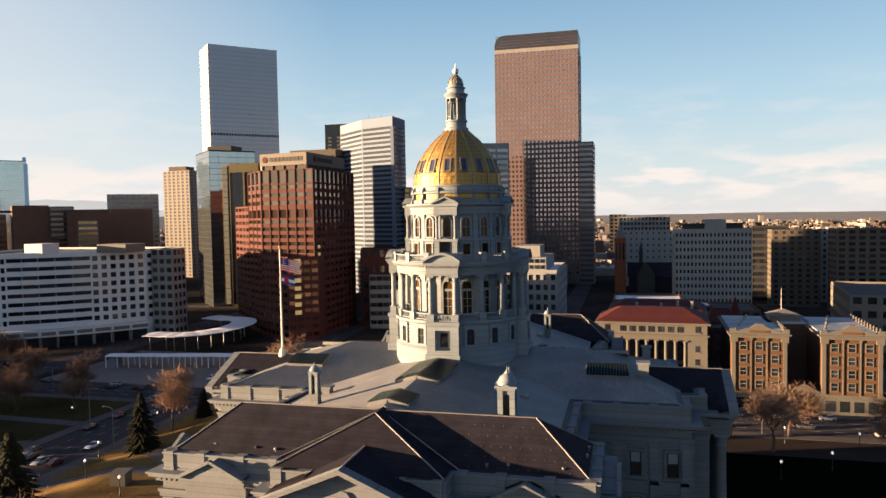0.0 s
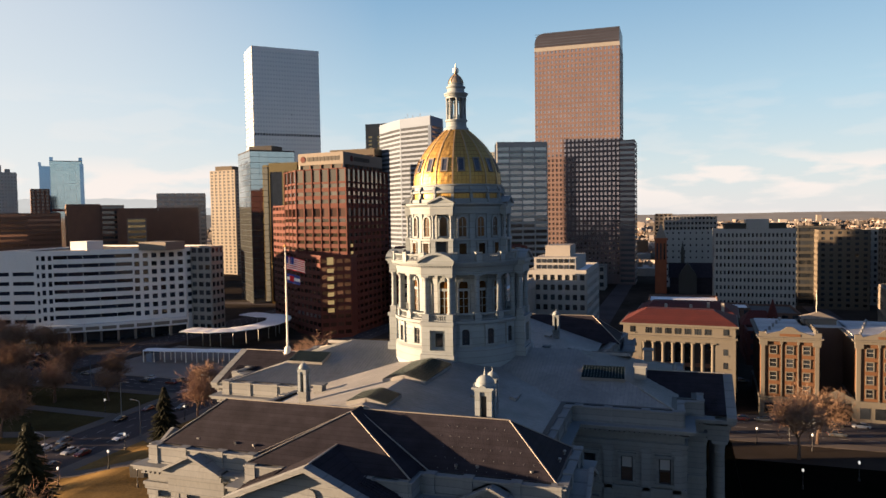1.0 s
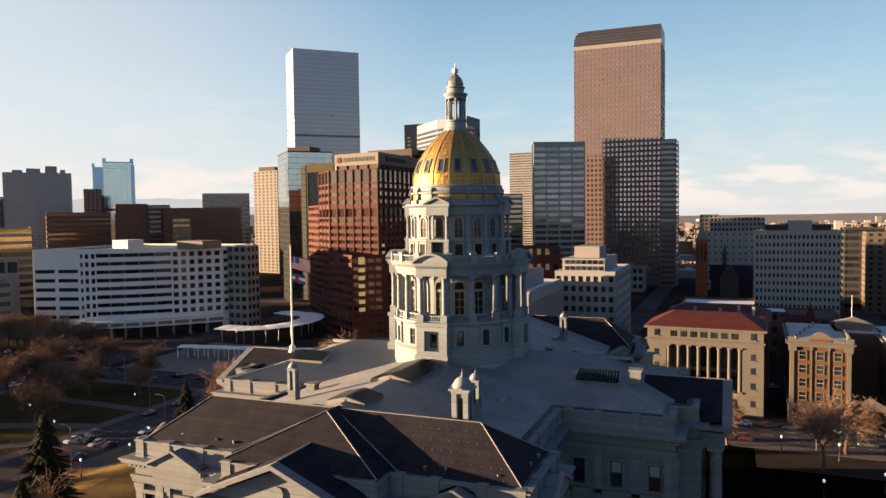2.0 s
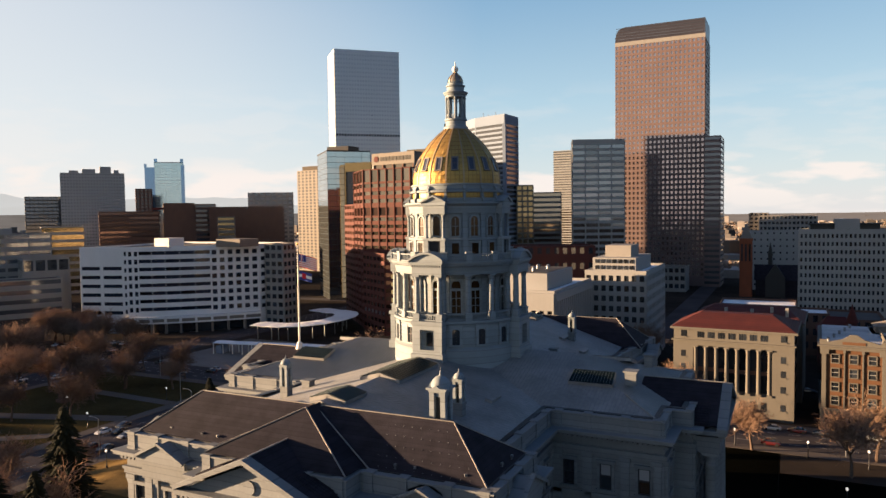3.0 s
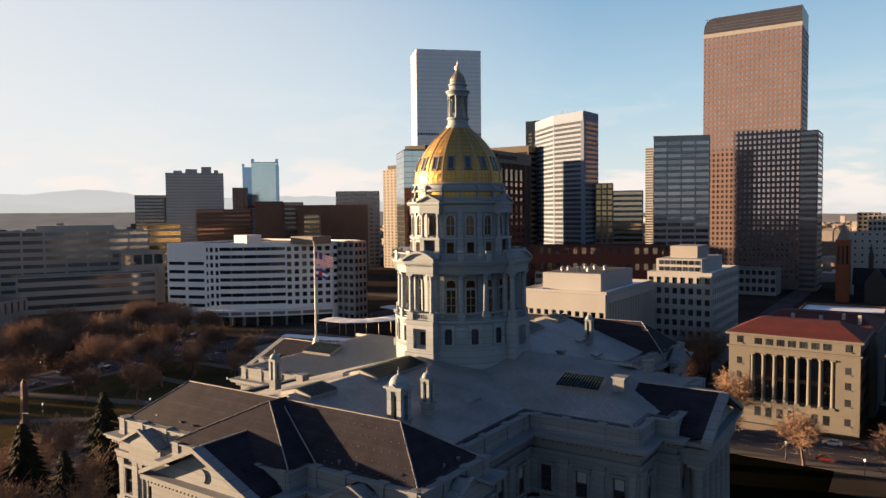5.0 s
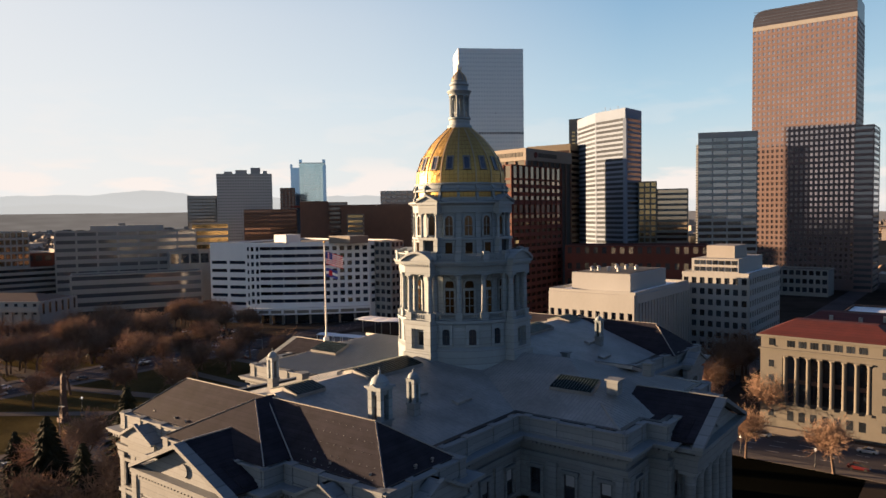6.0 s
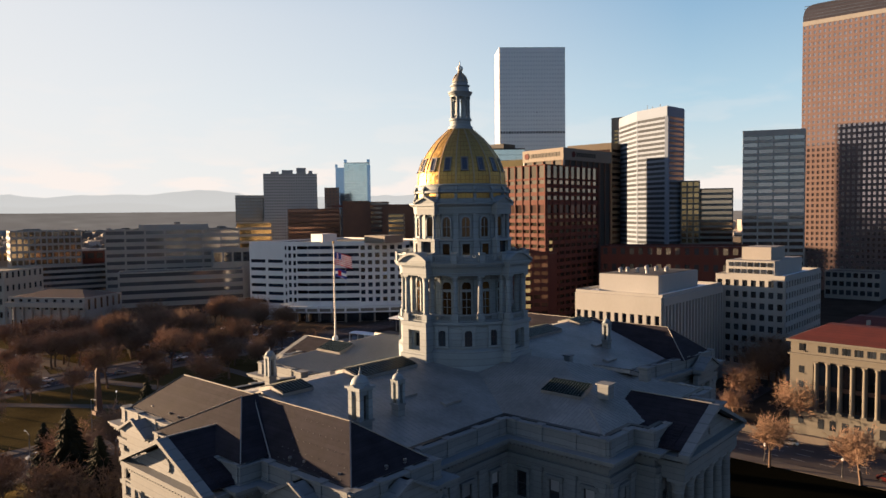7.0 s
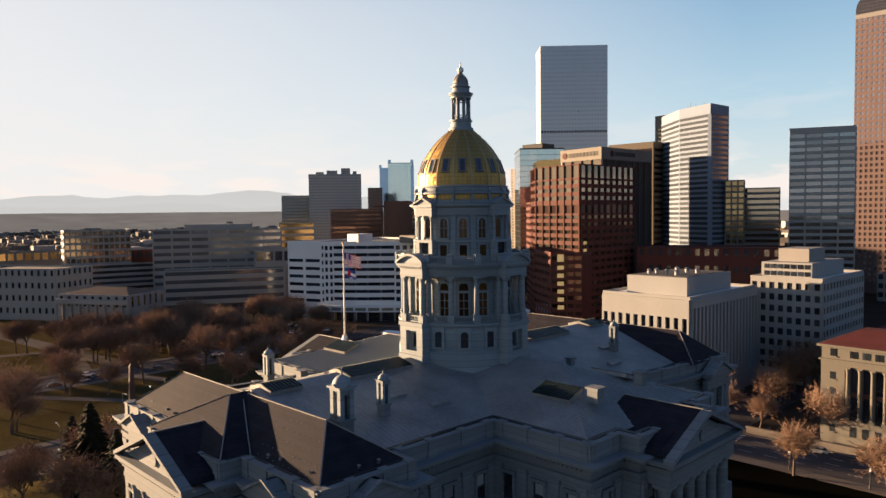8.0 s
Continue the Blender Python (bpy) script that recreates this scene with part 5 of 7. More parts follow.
wb, o = tower("curved_municipal_block", "long white municipal office block with a curved front", bow, 43, faces, MUNI_WHITE, GLASS_NIGHT, limit=260)
plant_room(wb, -8, -12, 2, -2, 43, 48, MUNI_WHITE)
# the street storey: a shaded arcade behind piers, under a pale canopy band
oc = [(x - o[0], y - o[1]) for x, y in cpt]
for k in range(len(oc) - 1):
    a, b = Vector(oc[k]), Vector(oc[k + 1])
    d = (b - a).normalized()
    n_ = Vector((d.y, -d.x))
    part("arcade_band", Shape().obox((a + b) / 2 + n_ * 2.2, d, ((b - a).length / 2 + 0.02, 2.4), 5.2, 8.6), MUNI_WHITE, wb)
    part("arcade_back", Shape().obox((a + b) / 2 + n_ * 0.6, d, ((b - a).length / 2 - 0.3, 0.2), 0.1, 5.2), GLASS_DARK, wb)
    part("pier", Shape().obox(a + n_ * 3.9, d, (0.5, 0.5), 0, 5.2), TAN_STONE, wb)
    part("band_window", Shape().obox((a + b) / 2 + n_ * 4.62, d, ((b - a).length / 2 - 0.5, 0.06), 6.0, 7.6), TAN_STONE, wb)
plant_room(wb, 18, 4, 34, 18, 43, 47, TAN_STONE)
tower("grey_rear_block", "older grey brick office block beside the white one", rect(-203, 196, -191, 206), 43, {0: dict(bays=3, storeys=10), 1: dict(bays=3, storeys=10)}, GREY_STONE, GLASS_DARK, "building", limit=100)

# white slotted block and the office block beyond it
lb, o = tower("white_slotted_block", "white stone block with tall narrow window slots", rect(-49, 116, -19.5, 163), 32.3,
              {0: dict(bays=11, storeys=1, pier=0.45, sill=0.06, base=6, top=5.6, proud=0.8), 1: dict(bays=19, storeys=1, pier=0.45, sill=0.06, base=4, top=2.5, proud=0.8)}, WHITE_STONE, GLASS_NIGHT, "building", roof=WHITE_ROOF)
pr = plant_room(lb, -10.5, -16, 10, 15, 32, 38, WHITE_STONE, "white roof storey")
part("roof_deck", Shape().box(-9.5, -15, 38, 9, 14, 38.15), FLAT_ROOF, lb)
for k in range(7):
    part("roof_vent", Shape().lathe([(0.6, 38), (0.6, 39.2), (0.8, 39.3), (0.4, 39.8)], 10, (-6 + (k * 37 % 13), -10 + (k * 53 % 21))), STEEL, lb)
ab, o = tower("pale_office_block", "pale stepped office block with square windows", rect(-23, 168, 0, 212), 35, {0: dict(bays=8, storeys=8, pier=0.4, sill=0.45, base=3, top=1), 1: dict(bays=14, storeys=8, pier=0.4, sill=0.45, base=3, top=1)}, WHITE_STONE, GLASS_DARK, "building", roof=WHITE_ROOF)
part("upper_storey", Shape().box(-9.5, -18, 35, 7, 15, 40.5), WHITE_STONE, ab)
for j in range(2):
    for k in range(7):
        part("pane", Shape().box(-8.5 + k * 2.2, -18.15, 36 + j * 2.4, -6.9 + k * 2.2, -18.0, 37.5 + j * 2.4), GLASS_DARK, ab)
plant_room(ab, -6, -12, 4, 4, 40.5, 45, GREY_STONE)

# cream office block with a red tile roof and a colonnade
ro = pose(33.5, 111, 0, 0, 0, -3)
rh = thing("columned_state_office", "cream limestone office block with giant columns and red tile roof", "building", ro @ Matrix.Diagonal((0.89, 1, 1, 1)))
part("body", Shape().box(-17.4, 0.8, 0, 17.4, 22, 24), CREAM_STONE, rh)
part("plinth", Shape().box(-17.8, -0.4, 0, 17.8, 0.8, 6.5), CREAM_STONE, rh)
part("corner_block", Shape().box(-17.8, -0.4, 6.5, -11.6, 0.8, 21), CREAM_STONE, rh)
part("corner_block", Shape().box(11.6, -0.4, 6.5, 17.8, 0.8, 21), CREAM_STONE, rh)
part("entablature", Shape().box(-17.8, -0.5, 19.6, 17.8, 0.8, 20.8).box(-18.3, -1.0, 20.8, 18.3, 0.8, 21.2), CREAM_STONE, rh)
part("attic", Shape().box(-17.7, -0.3, 21.2, 17.7, 0.8, 24.2).box(-18.7, -1.3, 24.2, 18.7, 23, 24.8), CREAM_STONE, rh)
s = Shape().add([(-18.4, -1.0, 24.8), (18.4, -1.0, 24.8), (18.4, 22.6, 24.8), (-18.4, 22.6, 24.8), (-11, 9, 28.0), (11, 9, 28.0), (11, 13, 28.0), (-11, 13, 28.0)], [[0, 1, 5, 4], [1, 2, 6, 5], [2, 3, 7, 6], [3, 0, 4, 7], [4, 5, 6, 7]])
part("roof", s, RED_TILE, rh, "red clay tile hipped roof")
part("rear_wing", Shape().box(-16.5, 23.2, 0, 19, 52, 23.5).box(-17.2, 22.9, 23.5, 19.7, 52.7, 24.1), CREAM_STONE, rh)
part("rear_roof", Shape().add([(-17, 23, 24.1), (19.5, 23, 24.1), (19.5, 52.5, 24.1), (-17, 52.5, 24.1), (-11, 36, 27.2), (13, 36, 27.2), (13, 40, 27.2), (-11, 40, 27.2)], [[0, 1, 5, 4], [1, 2, 6, 5], [2, 3, 7, 6], [3, 0, 4, 7], [4, 5, 6, 7]]), RED_TILE, rh, "red clay tile roof of the rear wing")
for k, (x, y) in enumerate(((-6, 30), (3, 27), (9, 31), (14, 28))):
    part("roof_vent", Shape().box(x - 0.5, y - 0.5, 24.6, x + 0.5, y + 0.5, 27.0 + 0.3 * k), GREY_STONE, rh)
for k in range(7):
    x = -9.35 + 3.11 * k
    part("basement_window", Shape().box(x - 0.8, -0.46, 2.4, x + 0.8, -0.3, 4.9), GLASS_DARK, rh)
col = Shape().box(-0.75, -0.75, 6.5, 0.75, 0.75, 7.1).lathe([(0.68, 7.1), (0.62, 7.5), (0.6, 12), (0.52, 18.4), (0.62, 18.7), (0.78, 19.2)], 16).box(-0.8, -0.8, 19.2, 0.8, 0.8, 19.6).mesh("column", CREAM_STONE, True)
for k in range(8):
    part("column", col, None, rh, at=pose(-10.9 + 3.11 * k, 0.0, 0))
for k in range(7):
    x = -9.35 + 3.11 * k
    part("window", Shape().box(x - 0.95, 0.6, 7.2, x + 0.95, 0.78, 19), GLASS_DARK, rh)
    part("spandrel", Shape().box(x - 0.95, 0.5, 12.2, x + 0.95, 0.79, 13.3), BROWN_BRICK, rh)
    for q in (-0.75, 0, 0.75):
        part("attic_window", Shape().box(x - 0.28 + q, -0.36, 21.9, x + 0.28 + q, -0.2, 23.6), GLASS_DARK, rh)
for x in (-14.7, 14.7):
    for z in (3, 8, 12.3, 16.2, 22):
        part("window", Shape().box(x - 0.7, -0.46, z, x + 0.7, -0.3, z + 1.8), GLASS_DARK, rh)
        part("window_frame", Shape().box(x - 0.95, -0.6, z - 0.25, x + 0.95, -0.35, z), CREAM_STONE, rh)
for j in range(5):
    for k in range(6):
        part("window", Shape().box(17.3, 3 + k * 3.1, 3 + j * 4, 17.5, 4.4 + k * 3.1, 5.2 + j * 4), GLASS_DARK, rh)


def apartment(x, y, w, turn, label):
    """A brick apartment wing with pale quoins, cornice and curly gable."""
    h = thing("brick_apartment_wing", label, "apartment house", pose(x, y, 0, 0, 0, turn), "brick apartment wings")
    part("body", Shape().box(-w / 2, 0, 5.5, w / 2, 34, 22.3), ORANGE_BRICK, h)
    part("ground_floor", Shape().box(-w / 2 - 0.3, -0.3, 0, w / 2 + 0.3, 34, 5.5).box(-w / 2 - 0.6, -0.6, 5.3, w / 2 + 0.6, 34, 5.8), CREAM_STONE, h)
    for sx in (-1, 1):
        part("quoin_strip", Shape().box(sx * (w / 2 - 0.45) - 0.5, -0.35, 5.8, sx * (w / 2 - 0.45) + 0.5, 0.6, 21.4).box(sx * (w / 2 - 0.55) - 1.0, -0.6, 20.2, sx * (w / 2 - 0.55) + 1.0, 0.6, 21.4), CREAM_STONE, h)
    part("cornice", Shape().box(-w / 2 - 0.5, -0.6, 21.4, w / 2 + 0.5, 34, 22.2).box(-w / 2 - 1.1, -1.2, 22.2, w / 2 + 1.1, 34.4, 22.6), CREAM_STONE, h)
    g = [(-w / 2 - 0.6, 22.6), (w / 2 + 0.6, 22.6), (w / 2 + 0.6, 24.0), (w / 2 - 0.9, 24.0), (w / 2 - 1.3, 23.3), (2.4, 24.3), (0.7, 25.5), (-0.7, 25.5), (-2.4, 24.3), (-w / 2 + 1.3, 23.3), (-w / 2 + 0.9, 24.0), (-w / 2 - 0.6, 24.0)]
    n = len(g)
    s = Shape().add([(x_, -0.5, z) for x_, z in g] + [(x_, 0.3, z) for x_, z in g], [list(range(n)), list(range(n, 2 * n))[::-1]] + [[i, n + i, n + (i + 1) % n, (i + 1) % n] for i in range(n)])
    part("curly_gable", s, CREAM_STONE, h)
    part("gable_panel", Shape().box(-2.6, -0.62, 22.9, 2.6, -0.4, 23.6), ORANGE_BRICK, h)
    part("roof", Shape().box(-w / 2, 0.3, 22.6, w / 2, 34, 22.9), GREY_ROOF, h, "pale grey membrane roof")
    for k in range(11):
        part("finial", Shape().lathe([(0.35, 22.9), (0.25, 23.5), (0.4, 23.9), (0.1, 24.5)], 8, (w / 2 - 0.2, 1.5 + k * 3)), CREAM_STONE, h)
    for sx in (-1, 1):
        part("pilaster", Shape().box(sx * w * 0.145 - 0.15, -0.28, 5.8, sx * w * 0.145 + 0.15, 0.1, 20.6).box(sx * w * 0.145 - 0.3, -0.4, 20.6, sx * w * 0.145 + 0.3, 0.1, 21.4), CREAM_STONE, h)
    for k in range(5):
        part("roof_vent", Shape().lathe([(0.35, 22.9), (0.35, 23.7), (0.5, 23.8), (0.2, 24.1)], 8, ((k * 37 % 9 - 4) * w * 0.1, 4 + k * 6.3)), STEEL, h)
    for j in range(4):
        for k in range(3):
            xx, z = (k - 1) * w * 0.29, 6.9 + j * 3.7
            part("window", Shape().box(xx - 0.8, -0.06, z, xx + 0.8, 0.1, z + 2.1), GLASS_DARK, h)
            part("window_surround", Shape().box(xx - 1.0, -0.3, z - 0.25, xx + 1.0, 0.05, z).box(xx - 1.0, -0.35, z + 2.1, xx + 1.0, 0.05, z + 2.35).box(xx - 1.05, -0.2, z, xx - 0.8, 0.05, z + 2.1).box(xx + 0.8, -0.2, z, xx + 1.05, 0.05, z + 2.1), CREAM_STONE, h)
            part("sash", Shape().box(xx - 0.8, -0.16, z + 1.0, xx + 0.8, -0.1, z + 1.12), WHITE_STONE, h)
    for k in range(4):
        xx = (k - 1.5) * w * 0.24
        part("shop_window", Shape().box(xx - 1.2, -0.38, 1.0, xx + 1.2, -0.25, 4.0), GLASS_DARK, h)
    return h


apartment(63.0, 107.5, 14.5, -2, "orange brick apartment wing with cream stone trim")
apartment(87.0, 107.5, 15, -2, "orange brick apartment wing beside a dark court")
cl = thing("apartment_court_range", "dark brick range linking two apartment wings", "apartment house", pose(75, 128, 0))
part("body", Shape().box(-6, 0, 0, 6, 14, 22.5), BROWN_BRICK, cl)
part("roof", Shape().box(-6, 0, 22.5, 6, 14, 22.9), GREY_ROOF, cl)
part("roof_flagpole", Shape().lathe([(0.12, 24), (0.06, 33)], 8, (-1, 6)), PALE_PAINT, cl)
part("roof_cabin", Shape().box(-5, 3, 22.9, 4, 9, 24.6).add([(-5.5, 2.5, 24.6), (4.5, 2.5, 24.6), (4.5, 9.5, 24.6), (-5.5, 9.5, 24.6), (-0.5, 6, 26.6)], [[0, 1, 4], [1, 2, 4], [2, 3, 4], [3, 0, 4]]), TAN_STONE, cl)
part("entrance_arch", Shape().box(-4.5, -20.5, 0, -3.6, -19.6, 5).box(3.6, -20.5, 0, 4.5, -19.6, 5).box(-5, -20.6, 5, 5, -19.5, 5.9).add([(-4.6, -20.2, 5.9), (4.6, -20.2, 5.9), (0, -20.2, 8.4), (-4.6, -19.7, 5.9), (4.6, -19.7, 5.9), (0, -19.7, 8.4)], [[0, 1, 2], [5, 4, 3], [0, 3, 4, 1], [1, 4, 5, 2], [2, 5, 3, 0]]), CREAM_STONE, cl, "arched cream stone gateway")

# blocks to the north-east
tower("white_grid_block", "white concrete slab block with a grid of small windows", rect(53, 306, 93, 326), 47, {0: dict(bays=20, storeys=11, pier=0.5, sill=0.5, top=1.5, base=1), 3: dict(bays=8, storeys=11, pier=0.5, sill=0.5)}, WHITE_STONE, GLASS_DARK, "office block", limit=220)
part("roof_deck_storey", Shape().box(-15, -6, 47, 16, 8, 50.2).box(-16, -7, 50.2, 17, 9, 50.8), DARK_STONE, bpy.data.objects["white_grid_block"], "dark recessed roof storey")
part("roof_storey", Shape().box(-4, -8, 47.9, 7, 6, 53.0), WHITE_STONE, bpy.data.objects["white_grid_block"], "white roof plant storey")

# ---- ground ----
g = Shape()
R = 4700
n = 64
g.add([(R * math.cos(2 * math.pi * k / n), R * math.sin(2 * math.pi * k / n), 0) for k in range(n)], [list(range(n))])
solid("ground", g, EARTH, "brown winter city ground reaching the horizon", "ground", kind="structure")


def flat(name, pts, z, mat_, label, category="ground"):
    return solid(name, Shape().prism(pts, z - 0.25, z), mat_, label, category, kind="structure")


for k, (x0, y0, x1, y1) in enumerate(((-122, -300, -104, 900), (-208, -300, -190, 900), (-900, 86, 600, 103), (104, -200, 116, 900), (-12, 103, 0, 900), (-900, -150, 500, -136), (-900, 300, -200, 312))):
    flat("road_%d" % (k + 1), rect(x0, y0, x1, y1), 0.03 + 0.006 * k, ASPHALT, "grey asphalt city street", "road")
for k, (x0, y0, x1, y1) in enumerate(((-103.9, -134, -100, 85.9), (-126, -134, -122.1, 85.9), (-189.9, -134, -186, 85.9), (-212, -134, -208.1, 85.9), (-103.9, 82, 103, 85.9), (0.2, 103.2, 103, 107), (-103.9, 103.2, -12.2, 108), (-186, 82, -126, 85.9), (-560, 81, -212, 85.9))):
    flat("pavement_%d" % (k + 1), rect(x0, y0, x1, y1), 0.16 + 0.004 * k, CONCRETE, "pale concrete pavement with a kerb", "pavement")
# the lawn east of the capitol takes the colour darkened for shade
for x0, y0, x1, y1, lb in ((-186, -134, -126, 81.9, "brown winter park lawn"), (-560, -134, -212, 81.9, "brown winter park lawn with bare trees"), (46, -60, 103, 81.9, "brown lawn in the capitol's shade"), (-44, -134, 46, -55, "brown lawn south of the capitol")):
    flat("lawn", rect(x0, y0, x1, y1), 0.15, SHADE_LAWN if x0 > 0 else LAWN, lb)


def bank(x, y):
    """Height of the lawn that climbs from the street towards the capitol's west front."""
    if not (-100 < x < -44 and -60 < y < 81.9):
        return 0.15
    e = lambda t: max(0.0, min(1.0, t)) ** 2 * (3 - 2 * max(0.0, min(1.0, t)))
    return 0.15 + 3.0 * e((x + 99.5) / 18) * e((-45 - x) / 14) * e((80 - y) / 16) * e((y + 59) / 10)


# one bank: plain lawn colour in the south, sunlit colour painted on the rest
for y0, y1, mt, lb in ((-60, -6, LAWN, "brown winter grass bank below the capitol"), (-6, 81.9, SUNLIT_GRASS, "dry ochre grass bank below the capitol")):
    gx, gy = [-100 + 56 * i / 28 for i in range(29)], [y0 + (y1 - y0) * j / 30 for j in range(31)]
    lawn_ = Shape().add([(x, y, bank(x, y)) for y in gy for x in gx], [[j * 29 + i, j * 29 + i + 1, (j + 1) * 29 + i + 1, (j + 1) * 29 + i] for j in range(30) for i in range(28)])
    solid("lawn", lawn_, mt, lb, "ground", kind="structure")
flat("pavement_11", rect(46.2, 68, 103, 81.8), 0.162, EARTH, "broad brown paved verge beside the street", "pavement")
# the tan sheet runs on across the street, standing in for sunlit asphalt
flat("pavement_10", rect(-183, 103.5, -100, 160), 0.21, PLAZA, "broad station plaza paving, carried over the street as sunlit tan", "pavement")
flat("lawn", rect(-43.9, -54.9, 45.9, 81.9), 0.155, SHADE_LAWN, "lawn close round the capitol, shade put into its colour")


def path(a, b, w, z):
    a, b = Vector(a), Vector(b)
    d = (b - a).normalized()
    n_ = Vector((-d.y, d.x)) * w / 2
    s_, cnt = Shape(), 24
    rows_ = [a.lerp(b, i / cnt) for i in range(cnt + 1)]
    up = [(q.x, q.y, bank(q.x, q.y) + z - 0.12) for p in rows_ for q in (p - n_, p + n_)]
    dn = [(x, y, h - 0.25) for x, y, h in up]
    m = len(up)
    fs = [[2 * i, 2 * i + 2, 2 * i + 3, 2 * i + 1] for i in range(cnt)] + [[m + 2 * i, 2 * i, 2 * i + 2, m + 2 * i + 2][::-1] for i in range(cnt)] + [[m + 2 * i + 1, m + 2 * i + 3, 2 * i + 3, 2 * i + 1] for i in range(cnt)]
    solid("pavement_12", s_.add(up + dn, fs), CONCRETE, "pale park path", "pavement", kind="structure")


for k, (a, b, w) in enumerate((((-100, 16), (-44, 30), 5), ((-100, 44), (-44, 8), 4), ((-100, -30), (-44, -10), 4), ((-186, 20), (-126, 40), 5), ((-186, -20), (-126, 24), 4), ((-186, 60), (-126, 58), 4), ((-400, 0), (-212, 24), 9), ((-400, 50), (-212, 10), 5), ((-300, -100), (-240, 80), 6), ((-350, 30), (-212, 62), 4))):
    path(a, b, w, 0.165 + 0.005 * k)

line = Shape()
for x in (-117.5, -113, -108.5, -203.5, -199, -194.5):
    for k in range(70):
        y = -130 + k * 6
        if not 82 < y < 106:
            line.box(x - 0.06, y, 0.04, x + 0.06, y + 2.6, 0.05)
for y in (90.3, 94.5, 98.7):
    for k in range(90):
        x = -300 + k * 6
        if not (-124 < x < -102 or -210 < x < -188):
            line.box(x, y - 0.07, 0.05, x + 3, y + 0.07, 0.06)
for x in (-125, -101.5, -14, 1.5, -187, -211):
    for k in range(9):
        line.box(x - 1.4, 87 + k * 1.8, 0.07, x + 1.4, 87.6 + k * 1.8, 0.08)
solid("road_marking", line, MARKING, "worn white lane lines and crossings", "road marking", kind="structure")

# the far city: low roofs and woods out to the plains, too many to count
RND_ROOF = material("far_roofs", (0.145, 0.13, 0.12), 0.85, var=0.2, scale=0.02, fine=0.3, bump=0.0)
nt = RND_ROOF.node_tree
geo, ramp, mulv = nt.nodes.new("ShaderNodeNewGeometry"), nt.nodes.new("ShaderNodeMapRange"), nt.nodes.new("ShaderNodeVectorMath")
ramp.inputs["To Min"].default_value, ramp.inputs["To Max"].default_value = 0.3, 2.2
mulv.operation = "SCALE"
bs = nt.nodes["Principled BSDF"]
src = bs.inputs["Base Color"].links[0].from_socket
nt.links.new(geo.outputs["Random Per Island"], ramp.inputs["Value"])
nt.links.new(src, mulv.inputs[0])
nt.links.new(ramp.outputs["Result"], mulv.inputs["Scale"])
nt.links.new(mulv.outputs[0], bs.inputs["Base Color"])
WOOD_FAR = material("far_bare_woods", (0.13, 0.095, 0.072), 0.95, var=0.4, scale=0.02, fine=0.4, bump=0.0)


def built_up(x, y):
    """Where the nearer streets and buildings stand."""
    return -600 < x < 180 and -200 < y < 560


roofs, woods = Shape(), Shape()
r2 = random.Random(21)
made = 0
while made < 5200:
    a, d = radians(r2.uniform(72, 196)), 420 + 3900 * r2.random() ** 1.7
    x, y = d * math.cos(a), d * math.sin(a)
    if built_up(x, y):
        continue
    made += 1
    w, l_, h = r2.uniform(7, 24), r2.uniform(8, 34), r2.choice((4, 4, 5, 5, 6, 7, 9, 14))
    if r2.random() < 0.02 and d > 700:
        h, w, l_ = r2.uniform(16, 34), 18, 26
    roofs.obox((x, y), (1, 0) if r2.random() < 0.8 else (0.7, 0.7), (w / 2, l_ / 2), 0, h)
solid("distant_rooftops", roofs, RND_ROOF, "low rooftops of the far city", "rooftops", kind="stuff")
made = 0
while made < 9000:
    a, d = radians(r2.uniform(70, 198)), 300 + 4200 * r2.random() ** 1.6
    x, y = d * math.cos(a), d * math.sin(a)
    if built_up(x, y):
        continue
    made += 1
    r, h = r2.uniform(2.5, 5.5), r2.uniform(5, 11)
    k = 6
    ring_ = [(x + r * r2.uniform(0.7, 1.2) * math.cos(i * math.tau / k), y + r * r2.uniform(0.7, 1.2) * math.sin(i * math.tau / k), h * r2.uniform(0.35, 0.6)) for i in range(k)]
    top = (x + r2.uniform(-1, 1), y + r2.uniform(-1, 1), h)
    woods.add(ring_ + [top, (x, y, 0)], [[i, (i + 1) % k, k] for i in range(k)] + [[(i + 1) % k, i, k + 1] for i in range(k)])
solid("distant_trees", woods, WOOD_FAR, "bare brown trees of the far city", "woods", kind="stuff")

# mountains on the western horizon; their distance haze is a glow in the material
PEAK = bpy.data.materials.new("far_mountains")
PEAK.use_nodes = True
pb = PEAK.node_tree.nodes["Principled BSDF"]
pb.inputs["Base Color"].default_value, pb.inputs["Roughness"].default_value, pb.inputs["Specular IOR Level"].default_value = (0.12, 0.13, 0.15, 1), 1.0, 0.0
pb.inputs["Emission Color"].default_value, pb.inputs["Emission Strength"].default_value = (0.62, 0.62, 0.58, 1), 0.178
